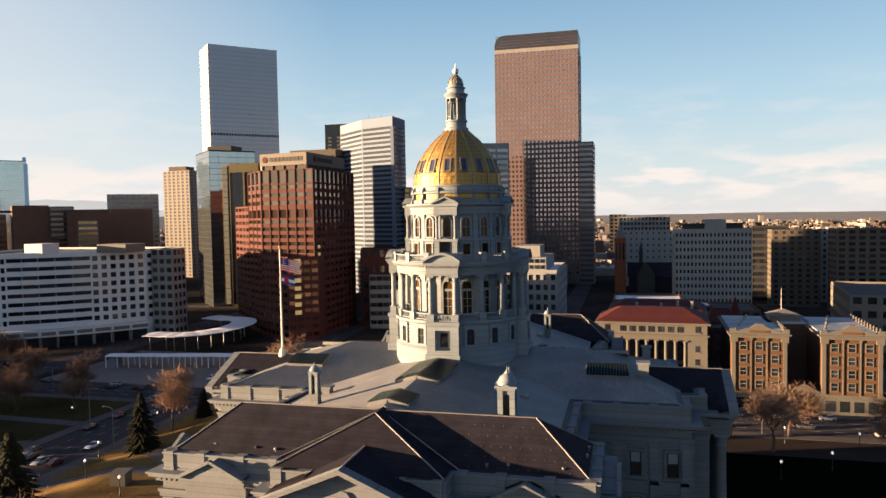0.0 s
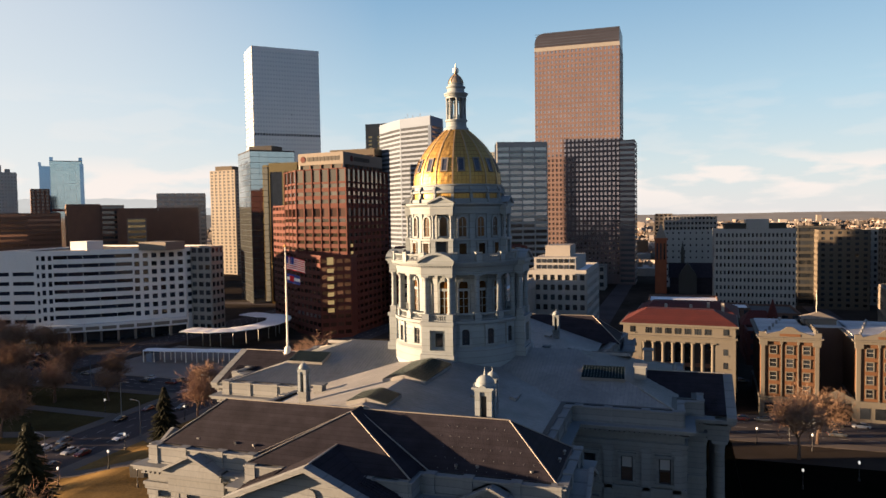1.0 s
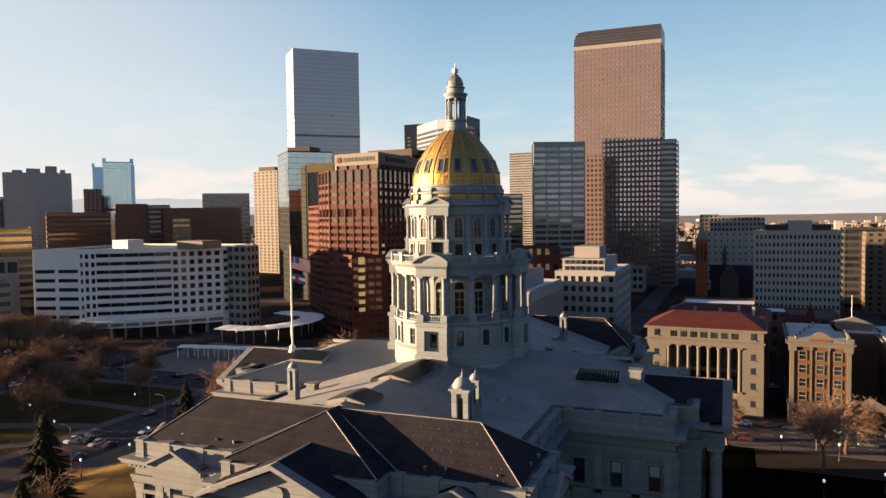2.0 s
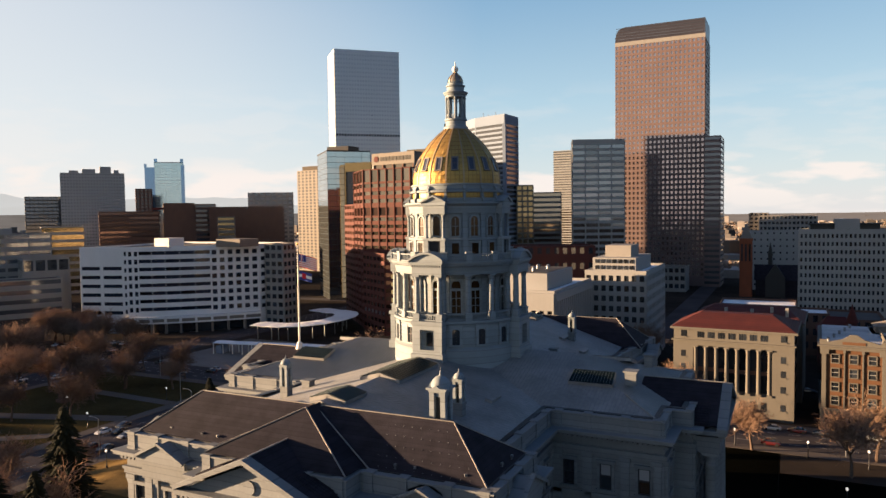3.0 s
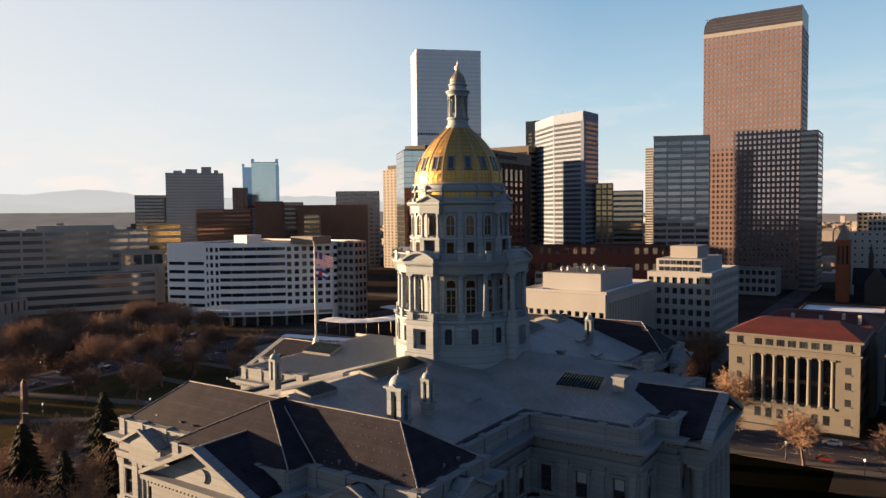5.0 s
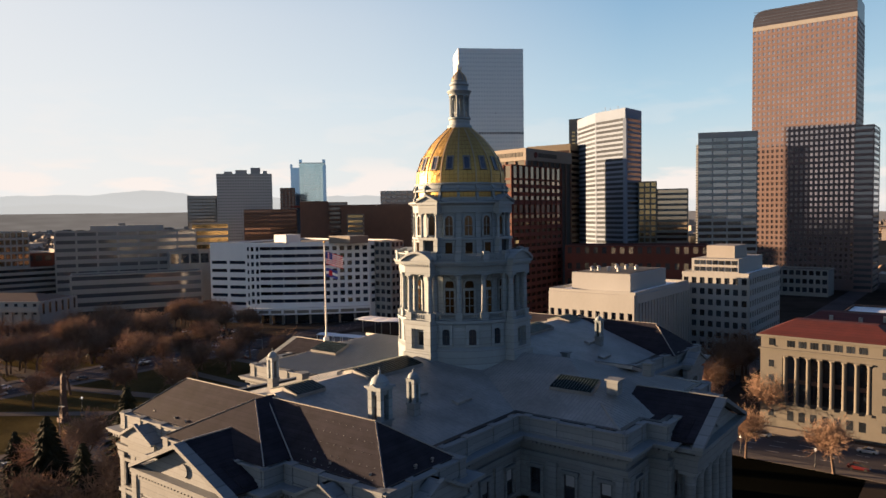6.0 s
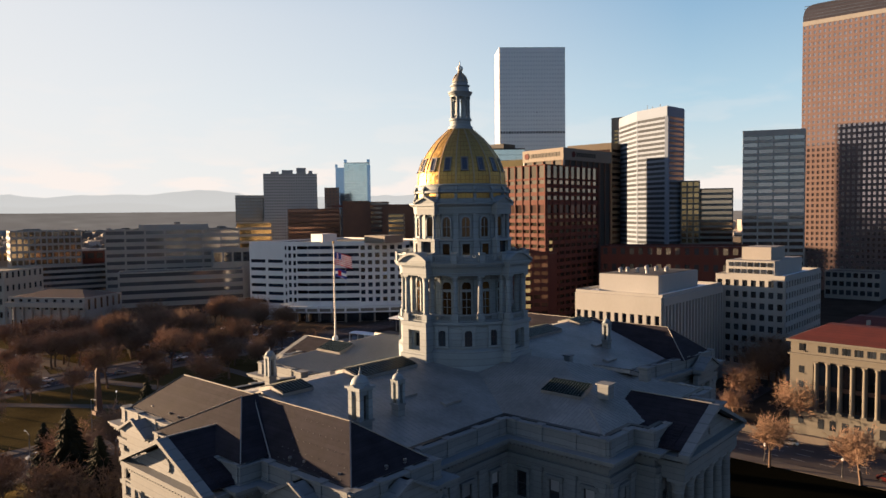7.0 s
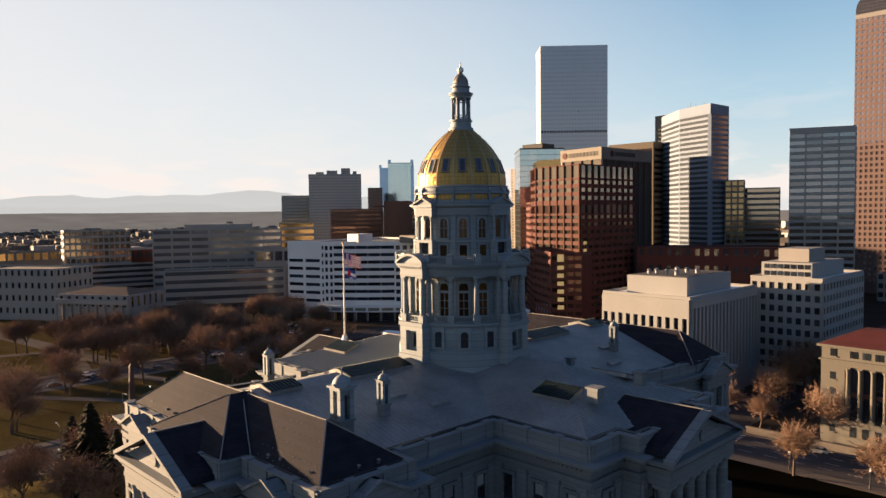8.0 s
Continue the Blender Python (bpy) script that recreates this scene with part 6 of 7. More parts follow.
for row, (rad_, amp, base_, tone) in enumerate(((4640, 80, 185, 1), (4560, 60, 120, 0))):
    m_ = Shape()
    pts, cnt = [], 150
    for k in range(cnt):
        a = radians(95 + 110 * k / (cnt - 1))
        rise = min(1.0, max(0.0, (k - 15) / 45))
        h = rise * (base_ + amp * (noise.fractal(Vector((k * 0.07 + row * 9, row * 3.1, 0)), 1.0, 2.2, 5)))
        h = max(4.0, h + 10 * rise)
        pts += [(rad_ * math.cos(a), rad_ * math.sin(a), -1), (rad_ * math.cos(a), rad_ * math.sin(a), h), ((rad_ + 50) * math.cos(a), (rad_ + 50) * math.sin(a), -1)]
    fs = []
    for k in range(cnt - 1):
        fs += [[3 * k, 3 * k + 3, 3 * k + 4, 3 * k + 1], [3 * k + 1, 3 * k + 4, 3 * k + 5, 3 * k + 2]]
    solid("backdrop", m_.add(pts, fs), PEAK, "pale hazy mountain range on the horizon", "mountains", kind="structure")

# the plain that climbs to the foothills, its haze painted as a patchy glow
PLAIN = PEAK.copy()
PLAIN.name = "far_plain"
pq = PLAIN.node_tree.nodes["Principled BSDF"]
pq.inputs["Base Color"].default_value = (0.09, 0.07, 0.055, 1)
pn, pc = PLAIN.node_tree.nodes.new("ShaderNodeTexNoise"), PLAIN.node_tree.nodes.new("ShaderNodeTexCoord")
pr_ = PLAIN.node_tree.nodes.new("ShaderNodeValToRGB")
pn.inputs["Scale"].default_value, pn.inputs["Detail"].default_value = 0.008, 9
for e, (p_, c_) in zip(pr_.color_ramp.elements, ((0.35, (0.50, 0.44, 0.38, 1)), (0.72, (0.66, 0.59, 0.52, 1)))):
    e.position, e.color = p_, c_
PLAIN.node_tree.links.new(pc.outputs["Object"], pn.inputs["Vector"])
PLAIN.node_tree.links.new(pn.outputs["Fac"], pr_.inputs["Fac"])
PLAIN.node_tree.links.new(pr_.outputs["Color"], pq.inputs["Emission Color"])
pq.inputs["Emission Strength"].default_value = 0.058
pts, cnt = [], 120
for k in range(cnt):
    a = radians(20 + 190 * k / (cnt - 1))
    e = min(1.0, max(0.0, (math.degrees(a) - 95) / 40))
    h = 38 + 50 * e + 5 * noise.fractal(Vector((k * 0.15, 4.0, 0)), 1.0, 2.0, 4)
    for r_, z_ in ((3500, -1), (4350, h * 0.8), (4450, h), (4500, -1)):
        pts.append((r_ * math.cos(a), r_ * math.sin(a), z_))
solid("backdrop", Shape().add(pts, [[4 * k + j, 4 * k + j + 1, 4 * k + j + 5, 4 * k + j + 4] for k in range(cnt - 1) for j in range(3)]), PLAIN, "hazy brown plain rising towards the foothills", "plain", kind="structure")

# ---- further blocks of the city ----
def block(name, label, mid, w, top, ang, depth, bays, storeys, wall_mat, glass, category="office block", pier=0.3, sill=0.5, limit=60, sides=True, **kw):
    """A plain block whose front centre is mid and whose front runs at the angle ang."""
    c, s_ = math.cos(radians(ang)), math.sin(radians(ang))
    a, b = (mid[0] - c * w / 2, mid[1] - s_ * w / 2), (mid[0] + c * w / 2, mid[1] + s_ * w / 2)
    pts = [a, b, (b[0] - s_ * depth, b[1] + c * depth), (a[0] - s_ * depth, a[1] + c * depth)]
    f = {0: dict(bays=bays, storeys=storeys, pier=pier, sill=sill, **kw)}
    if sides:
        f[1] = f[3] = dict(bays=max(1, round(bays * depth / w)), storeys=storeys, pier=pier, sill=sill, **kw)
    return tower(name, label, pts, top, f, wall_mat, glass, category, limit=limit)


block("blue_glass_tower", "blue mirror glass hotel tower with raised corner fins", (-675.8, 576.2), 34, 130, 45, 30, 5, 34, GREY_STONE, GLASS_AQUA, "tower", 0.015, 0.03, 200, proud=0.1)
bg = bpy.data.objects["blue_glass_tower"]
part("blue_shoulder", Shape().obox((-9.8, -22.6), (0.707, 0.707), (6, 6), 0, 124).obox((-13.3, -26.1), (0.707, 0.707), (1.5, 6), 124, 128.5), GLASS_BLUE, bg, "deep blue glass shoulder")
part("blue_strip", Shape().obox((23.2, 0.9), (0.707, 0.707), (2.2, 2.2), 0, 127), GLASS_BLUE, bg, "deep blue glass strip")
for x in (-16, 16):
    part("corner_fin", Shape().obox((x * 0.707, x * 0.707), (0.7, 0.7), (2, 4), 126, 136), GLASS_BLUE, bpy.data.objects["blue_glass_tower"])
br = block("grey_slab_hotel", "tall grey concrete hotel slab with a roof crown", (-693, 477), 68, 112, 53, 25, 22, 30, WHITE_STONE, GLASS_GREY, "tower", 0.45, 0.55, 0)
for q, w_, h_ in ((-20, 10, 116), (-4, 14, 118), (14, 12, 121), (26, 5, 117)):
    part("roof_plant", Shape().obox((0.6 * q, 0.8 * q), (0.6, 0.8), (w_ / 2, 5), 111, h_), WHITE_STONE, br[0])
block("green_glass_slab", "dark green glass slab beside the hotel", (-747, 451), 37, 85, 57, 20, 8, 20, DARK_STONE, GLASS_GREY, "office block", 0.1, 0.3, 80)
block("dark_brick_tower", "slim dark brick tower", (-606, 474), 17, 91, 50, 17, 4, 24, BROWN_BRICK, GLASS_DARK, "tower", 0.5, 0.5, 0)
block("brown_ribbon_block", "brown brick office block with ribbon windows", (-494, 358), 50, 64, 52, 40, 2, 15, BROWN_BRICK, GLASS_BROWN, pier=0.04, sill=0.55, limit=90)
rt = block("brown_core_block", "brown brick block with a bright red sign band", (-452, 377), 26, 71, 48, 30, 1, 1, BROWN_BRICK, GLASS_DARK, limit=0, pier=0.98, sill=0.98)
part("sign_band", Shape().obox((0.75 * -11.2, -0.67 * -11.2 - 22), (0.67, 0.74), (7, 0.3), 66, 68), RED_TILE, rt[0], "red illuminated sign band")
block("brown_ribbon_block", "brown brick office wing with ribbon windows", (-436, 393), 18, 70, 48, 25, 1, 16, BROWN_BRICK, GLASS_DARK, pier=0.06, sill=0.5)
block("tan_ribbon_block", "brown office block with gold ribbon windows", (-470, 440), 24, 64, 46, 25, 1, 15, BROWN_BRICK, GLASS_GOLD, pier=0.05, sill=0.5)
block("brown_blank_block", "blank brown brick block", (-400, 408), 66, 67, 40, 30, 1, 1, BROWN_BRICK, GLASS_DARK, limit=0, pier=0.98, sill=0.98)
block("tan_stepped_block", "tan block with gold ribbon windows", (-392, 372), 14, 58, 41, 14, 1, 13, TAN_STONE, GLASS_GOLD, pier=0.06, sill=0.5)
block("green_roof_block", "grey block with a green plant storey", (-464, 520), 48, 84, 38, 20, 8, 18, GREY_STONE, GLASS_GREY, limit=0)
block("tan_slab_tower", "slim tan apartment slab with stacked balconies", (-411, 518), 36, 106, -12, 22, 6, 32, TAN_STONE, GLASS_GREY, "tower", 0.5, 0.45, 150)
part("roof_storey", Shape().box(-14, -6, 106, 6, 8, 111.5), TAN_DARK, bpy.data.objects["tan_slab_tower"], "darker tan roof storey")
block("gold_glass_block", "low gold glass block catching the sun", (-461, 267), 30, 52, 56, 30, 1, 9, GREY_STONE, GLASS_GOLD, pier=0.03, sill=0.4)
block("concrete_grid_block", "concrete hospital block with reflecting windows", (-470, 103), 44, 49, 78, 24, 12, 10, GREY_STONE, GLASS_BAND, pier=0.25, sill=0.35, limit=80)
block("concrete_podium", "banded concrete podium below the hospital block", (-462, 112), 60, 24, 78, 40, 1, 6, GREY_STONE, GLASS_DARK, pier=0.03, sill=0.5)
ch = block("columned_city_hall", "pale stone city hall wing with square windows", (-392, 27.5), 62, 29, 33, 30, 14, 4, GREY_STONE, GLASS_DARK, "public building", 0.6, 0.55, 56)
ms = block("stone_gallery", "small classical stone gallery with a hipped roof", (-292, 40), 42, 20, 30, 26, 9, 2, GREY_STONE, GLASS_DARK, "public building", 0.6, 0.5, 30)
part("hip_roof", Shape().add([(-21, -13, 20.5), (21, -13, 20.5), (21, 13, 20.5), (-21, 13, 20.5), (-9, 0, 23.5), (9, 0, 23.5)], [[0, 1, 5, 4], [1, 2, 5], [2, 3, 4, 5], [3, 0, 4]]).turned(pose(0, 0, 0, 0, 0, 30)), BROWN_BRICK, ms[0])
for k in range(8):
    q = pose(0, 0, 0, 0, 0, 30) @ Vector((-17.5 + 5 * k, -13.9, 0))
    part("column", Shape().lathe([(0.8, 0), (0.75, 0.6), (0.65, 1), (0.55, 15.5), (0.85, 16.2)], 12, (q.x, q.y)), GREY_STONE, ms[0], smooth=True)
part("entablature", Shape().box(-21.6, -14.8, 16.2, 21.6, -13.2, 18.6).turned(pose(0, 0, 0, 0, 0, 30)), GREY_STONE, ms[0])
block("red_wall_block", "low red brick block", (-480, 140), 24, 32, 69, 20, 4, 4, RED_BRICK, GLASS_DARK, limit=16)
block("white_roof_hall", "long low hall with a pale roof edge", (-541, 78), 46, 32, 76, 30, 8, 3, TAN_STONE, GLASS_GOLD, limit=24)
jc = block("grey_courts_block", "long grey stone courts block with ribbon windows", (-420, 172), 92, 48.5, 63, 26, 7, 9, GREY_STONE, GLASS_GREY, "public building", 0.1, 0.55, 90)
part("roof_storey", Shape().obox((0, 0), (0.45, 0.89), (24, 9), 48.5, 53), WHITE_STONE, jc[0])
block("grey_courts_podium", "low banded podium of the courts block", (-368, 150), 78, 22, 63, 22, 1, 4, GREY_STONE, GLASS_GREY, "public building", 0.02, 0.55, 20)
block("grey_courts_wing", "blank grey wing of the courts block", (-372, 190), 26, 33, 63, 20, 4, 1, GREY_STONE, GLASS_DARK, "public building", 0.2, 0.8, 10)
block("brown_parking_block", "long low dark brown brick block", (-75, 250), 70, 40, 20, 24, 16, 5, RED_BRICK, GLASS_DARK, limit=80, pier=0.5, sill=0.6)
block("gold_frame_block", "tan framed block with gold windows", (-126, 394), 12, 78, 22, 14, 3, 20, TAN_STONE, GLASS_GOLD, pier=0.25, sill=0.3)
block("round_glass_block", "pale block with mirrored ribbon windows", (-117, 417), 22, 73, 20, 20, 1, 19, GREY_STONE, GLASS_BAND, pier=0.03, sill=0.45, limit=95)
block("small_white_block", "small grey office block with dark bands", (-92, 236), 20, 27, 12, 14, 6, 6, GREY_STONE, GLASS_DARK, pier=0.05, sill=0.5)
# north-east
block("dark_balcony_block", "dark apartment slab with pale balcony bands", (112, 361), 20, 47, 0, 16, 1, 12, DARK_STONE, GLASS_DARK, "apartment block", 0.04, 0.4, 12)
# shade on the next tan and brown-grey slabs is put in as darker tan
block("tan_apartment_block", "tan apartment slab with small balconies", (124, 348), 26, 45, 0, 18, 6, 14, TAN_DARK, GLASS_DARK, "apartment block", 0.55, 0.5, 60)
block("grey_apartment_block", "plain grey concrete apartment slab", (147, 373), 12, 44, 0, 16, 4, 12, GREY_STONE, GLASS_DARK, "apartment block", 0.5, 0.5, 48)
block("grey_apartment_block", "brown-grey apartment slab with balcony strips", (158, 318), 40, 46, 0, 16, 8, 14, TAN_DARK, GLASS_DARK, "apartment block", 0.35, 0.45, 80)
block("pale_blank_block", "pale block with a blank wall", (41, 462), 42, 42, 0, 20, 10, 9, WHITE_STONE, GLASS_DARK, "office block", 0.75, 0.7, 90)
block("tan_corner_block", "tan office block lit by the sun", (18, 788), 20, 54, 0, 30, 4, 12, TAN_STONE, GLASS_DARK, "office block", 0.4, 0.5, 0)
block("grey_long_block", "long dark stone office slab", (48, 745), 56, 51, 0, 26, 14, 9, GREY_STONE, GLASS_DARK, "office block", 0.4, 0.5, 0)
block("tan_long_block", "low tan block with a flat pale roof", (135, 205), 42, 22, -8, 60, 8, 4, TAN_STONE, GLASS_DARK, "office block", 0.4, 0.5, 40)
block("snow_roof_block", "low brown block with a white roof", (36, 225), 30, 17, 0, 24, 6, 3, BROWN_BRICK, GLASS_DARK, "shop block", 0.4, 0.5, 30)
block("low_white_block", "low block with a pale flat roof", (31, 168), 34, 13, 0, 22, 6, 2, GREY_STONE, GLASS_DARK, "shop block", 0.4, 0.5, 20)
block("low_brown_block", "low brown brick block", (70, 215), 24, 14, 0, 30, 6, 3, BROWN_BRICK, GLASS_DARK, "shop block", 0.4, 0.5, 30)
block("pale_roof_shop", "low brick shop block with a pale flat roof", (56, 214), 13, 16, 0, 18, 4, 3, BROWN_BRICK, GLASS_DARK, "shop block", 0.5, 0.5, 12)
block("low_red_block", "low red brick house block", (66, 178), 15, 12, 0, 18, 4, 3, RED_BRICK, GLASS_DARK, "house", 0.5, 0.5, 20)
for nm in ("snow_roof_block", "low_white_block", "pale_roof_shop"):
    ob = bpy.data.objects[nm]
    for c_ in ob.children:
        if c_.name.startswith("roof"):
            c_.data.materials[0] = WHITE_ROOF

th = thing("turreted_house", "red brick house with a steep red roof and a conical turret", "house", pose(64, 199, 0))
part("body", Shape().box(-6, -6, 0, 6, 8, 13), RED_BRICK, th)
part("roof", Shape().add([(-6.6, -6.6, 13), (6.6, -6.6, 13), (6.6, 8.6, 13), (-6.6, 8.6, 13), (-3, 1, 17.8), (3, 1, 17.8)], [[0, 1, 5, 4], [1, 2, 5], [2, 3, 4, 5], [3, 0, 4]]), RED_TILE, th)
part("turret", Shape().lathe([(1.7, 0), (1.7, 16.2), (2.0, 16.4)], 16, (5, -3)), RED_BRICK, th, smooth=True)
part("turret_roof", Shape().lathe([(2.1, 16.4), (0.05, 23.2)], 16, (5, -3)), RED_TILE, th, "red conical turret roof", smooth=True)
for x in (-3.5, 0):
    part("window", Shape().box(x - 0.6, -6.1, 8.5, x + 0.6, -5.9, 10.8), GLASS_DARK, th)
chh = thing("brick_church", "dark stone church with a red brick tower", "church", pose(22.5, 418, 0))
part("tower", Shape().box(-3.9, -3.9, 0, 3.9, 3.9, 38.6).box(-4.3, -4.3, 37.6, 4.3, 4.3, 39.2).box(-4.2, -4.2, 22, 4.2, 4.2, 22.7), RED_STONE, chh, "red sandstone bell tower")
part("spire", Shape().add([(-3.6, -3.6, 39.2), (3.6, -3.6, 39.2), (3.6, 3.6, 39.2), (-3.6, 3.6, 39.2), (0, 0, 50.3)], [[0, 1, 4], [1, 2, 4], [2, 3, 4], [3, 0, 4]]), TAN_STONE, chh)
for x in (-2.4, 0, 2.4):
    part("belfry_opening", Shape().box(x - 0.55, -4.05, 24, x + 0.55, -3.85, 35.5), GLASS_DARK, chh)
part("nave", Shape().box(6, 0, 0, 36, 18, 11).add([(5, -1, 11), (37, -1, 11), (37, 19, 11), (5, 19, 11), (5, 9, 21), (37, 9, 21)], [[0, 1, 5, 4], [2, 3, 4, 5], [1, 2, 5], [3, 0, 4]]), SHINGLE, chh, "dark slate nave roof")
part("gable", Shape().add([(12, -3, 0), (24, -3, 0), (24, -3, 13), (18, -3, 22), (12, -3, 13), (12, 6, 0), (24, 6, 0), (24, 6, 13), (18, 6, 22), (12, 6, 13)], [[0, 1, 2, 3, 4], [9, 8, 7, 6, 5], [1, 6, 7, 2], [2, 7, 8, 3], [3, 8, 9, 4], [4, 9, 5, 0]]), DARK_STONE, chh)
part("fleche", Shape().lathe([(1.4, 20), (1.3, 27), (1.7, 27.4), (0.1, 36.5)], 8, (14.7, 10)), DARK_STONE, chh)

# ---- station canopies ----
def canopy(name, label, line_, width, z, step, rows, post_mat):
    """A pale roof that follows a bent line, on slim posts."""
    c = thing(name, label, "canopy")
    s_ = Shape()
    up, dn = [], []
    m = len(line_)
    for i, p in enumerate(line_):
        a, b = Vector(line_[max(0, i - 1)]), Vector(line_[min(m - 1, i + 1)])
        d = (b - a).normalized()
        n_ = Vector((-d.y, d.x)) * width / 2
        p = Vector(p)
        zz = z + 0.08 * math.sin(i * 2.2)
        for q, h in ((p - n_, zz - 0.35), (p, zz), (p + n_, zz - 0.35)):
            up.append((q.x, q.y, h + 0.3))
            dn.append((q.x, q.y, h))
    k = len(up)
    fs = []
    for i in range(m - 1):
        for j in range(2):
            q = 3 * i + j
            fs += [[q, q + 3, q + 4, q + 1], [k + q, k + q + 1, k + q + 4, k + q + 3]]
        fs += [[3 * i, k + 3 * i, k + 3 * i + 3, 3 * i + 3], [3 * i + 2, 3 * i + 5, k + 3 * i + 5, k + 3 * i + 2]]
    fs += [[0, 1, k + 1, k], [1, 2, k + 2, k + 1], [k - 3, 2 * k - 3, 2 * k - 2, k - 2], [k - 2, 2 * k - 2, 2 * k - 1, k - 1]]
    part("canopy_roof", s_.add(up + dn, fs), WHITE_ROOF, c, "white fabric canopy roof")
    for i in range(0, m, step):
        d = (Vector(line_[min(m - 1, i + 1)]) - Vector(line_[max(0, i - 1)])).normalized()
        for side in rows:
            x, y = line_[i][0] - d.y * width * side, line_[i][1] + d.x * width * side
            part("post", Shape().lathe([(0.22, 0.1), (0.16, z)], 8, (x, y)), post_mat, c)
    return c


canopy("bus_canopy", "long white bus canopy on slim posts over the plaza", [(-173 + 64 * k / 14, 127.5 + 10.5 * k / 14) for k in range(15)], 6.0, 5.0, 1, (-0.4, 0.4), PALE_PAINT)
arc = [(-180 + 4 * k, 162 + 0.2 * k) for k in range(4)]
arc += [(-168 + 15 * math.sin(radians(a)), 187 - 24.5 * math.cos(radians(a))) for a in range(0, 190, 9)] + [(-176, 213), (-183, 215)]
canopy("curved_canopy", "curved white station canopy open to the west", arc, 12, 7.4, 2, (0.0,), STEEL)
kiosk = Shape().box(-172, 126, 0.2, -169, 130, 3.6)
solid("kiosk", kiosk, WHITE_PANEL, "small white kiosk under the bus canopy", "kiosk")

# ---- bare trees, spruces ----
def bare_tree(seed, height):
    """Trunk and limbs in one mesh, fine twigs in another."""
    r = random.Random(seed)
    wood, fine = Shape(), Shape()

    def tube(s_, a, b, r0, r1, sides, tip=False):
        d = (b - a).normalized()
        u = d.orthogonal().normalized()
        v = d.cross(u)
        if sides == 3 and r1 < 0.012 + 0.6 * r0 and tip:
            s_.add([tuple(a + r0 * (u * math.cos(math.tau * i / 3) + v * math.sin(math.tau * i / 3))) for i in range(3)] + [tuple(b)], [[0, 1, 3], [1, 2, 3], [2, 0, 3]])
            return
        vs = [tuple(p + q * (u * math.cos(math.tau * i / sides) + v * math.sin(math.tau * i / sides))) for p, q in ((a, r0), (b, r1)) for i in range(sides)]
        s_.add(vs, [[i, (i + 1) % sides, sides + (i + 1) % sides, sides + i] for i in range(sides)])

    def grow(a, d, length, rad_, level):
        steps = 3 if level < 3 else 2 if level == 3 else 1
        p = a
        for k in range(steps):
            d = (d + Vector((r.uniform(-1, 1), r.uniform(-1, 1), r.uniform(-0.3, 0.7))) * 0.16).normalized()
            q = p + d * (length / steps)
            ra, rb = rad_ * (1 - 0.45 * k / steps), rad_ * (1 - 0.45 * (k + 1) / steps)
            tube(wood if level < 3 else fine, p, q, ra, rb, 7 if level == 0 else 5 if level < 3 else 3, level == 5)
            p = q
            if level < 5 and (level > 0 or k == steps - 1):
                for _ in range({0: 6, 1: 2, 2: 2, 3: 2, 4: 3}[level]):
                    ax = Vector((r.uniform(-1, 1), r.uniform(-1, 1), r.uniform(-0.15, 0.9) if level < 2 else r.uniform(-0.6, 0.7))).normalized()
                    nd = (d * 0.75 + ax * (0.75 if level else 0.9)).normalized()
                    grow(p, nd, length * r.uniform(0.6, 0.88), max(rb * 0.6, 0.032), level + 1)

    grow(Vector((0, 0, -0.3)), Vector((0, 0, 1)), height * 0.26, height * 0.024, 0)
    big = Matrix.Diagonal((1.4, 1.4, 1.45, 1))
    return wood.turned(big).mesh("trunk", BARK, True), fine.turned(big).mesh("crown", TWIG)


def tree_thing(meshes, label, m, group):
    t = thing("bare_tree", label, "tree", m, group)
    part("trunk", meshes[0], None, t)
    part("crown", meshes[1], None, t, kind="stuff")
    return t


TREES = [bare_tree(k, h) for k, h in ((3, 13), (11, 12), (29, 14), (5, 11))]
first = {}
r3 = random.Random(77)
spots = [(-148, 85), (-107, 76), (-172, 88), (-140, 72), (-160, 70), (2, 124), (20, 112), (40, 82), (66, 84), (90, 80), (60, 71), (4, 108), (-8, 112), (22, 81), (99, 84), (84, 69)]
spots += [(-64, -25), (-60, -42), (-76, -31), (-88, -40), (-93.5, 55.5), (-92, -52), (-70, -46), (-84, -8), (-52, -34), (-96, -14), (-76, 62), (-58, 70)]
zones = [(-184, 12, -128, 76, 13), (-268, 44, -214, 80, 42), (-275, 0, -214, 44, 26), (-330, -60, -214, 0, 3), (-212, -34, -138, 10, 7), (-470, 60, -310, 84, 10), (-285, 106, -212, 140, 22), (-98, 104, -70, 112, 3), (-10, 130, 2, 165, 5)]
for x0, y0, x1, y1, c in zones:
    spots += [(r3.uniform(x0, x1), r3.uniform(y0, y1)) for _ in range(c)]
SHADES = ("leafless brown tree standing on the park lawn", "leafless spreading tree with reddish twigs", "tall leafless street tree", "small leafless tree on the lawn")
for k, (x, y) in enumerate(spots):
    i = k % 4
    m = pose(x, y, bank(x, y) - 0.05, 0, 0, r3.uniform(0, 360))
    if i not in first:
        first[i] = tree_thing(TREES[i], SHADES[i], m, "bare park trees")
    else:
        t = copy_thing(first[i], m)
        t.scale = (1, 1, 1)
        q = r3.uniform(0.8, 1.25) if k > 20 else r3.uniform(0.9, 1.15)
        t.matrix_basis = m @ Matrix.Diagonal((q, q, q, 1))


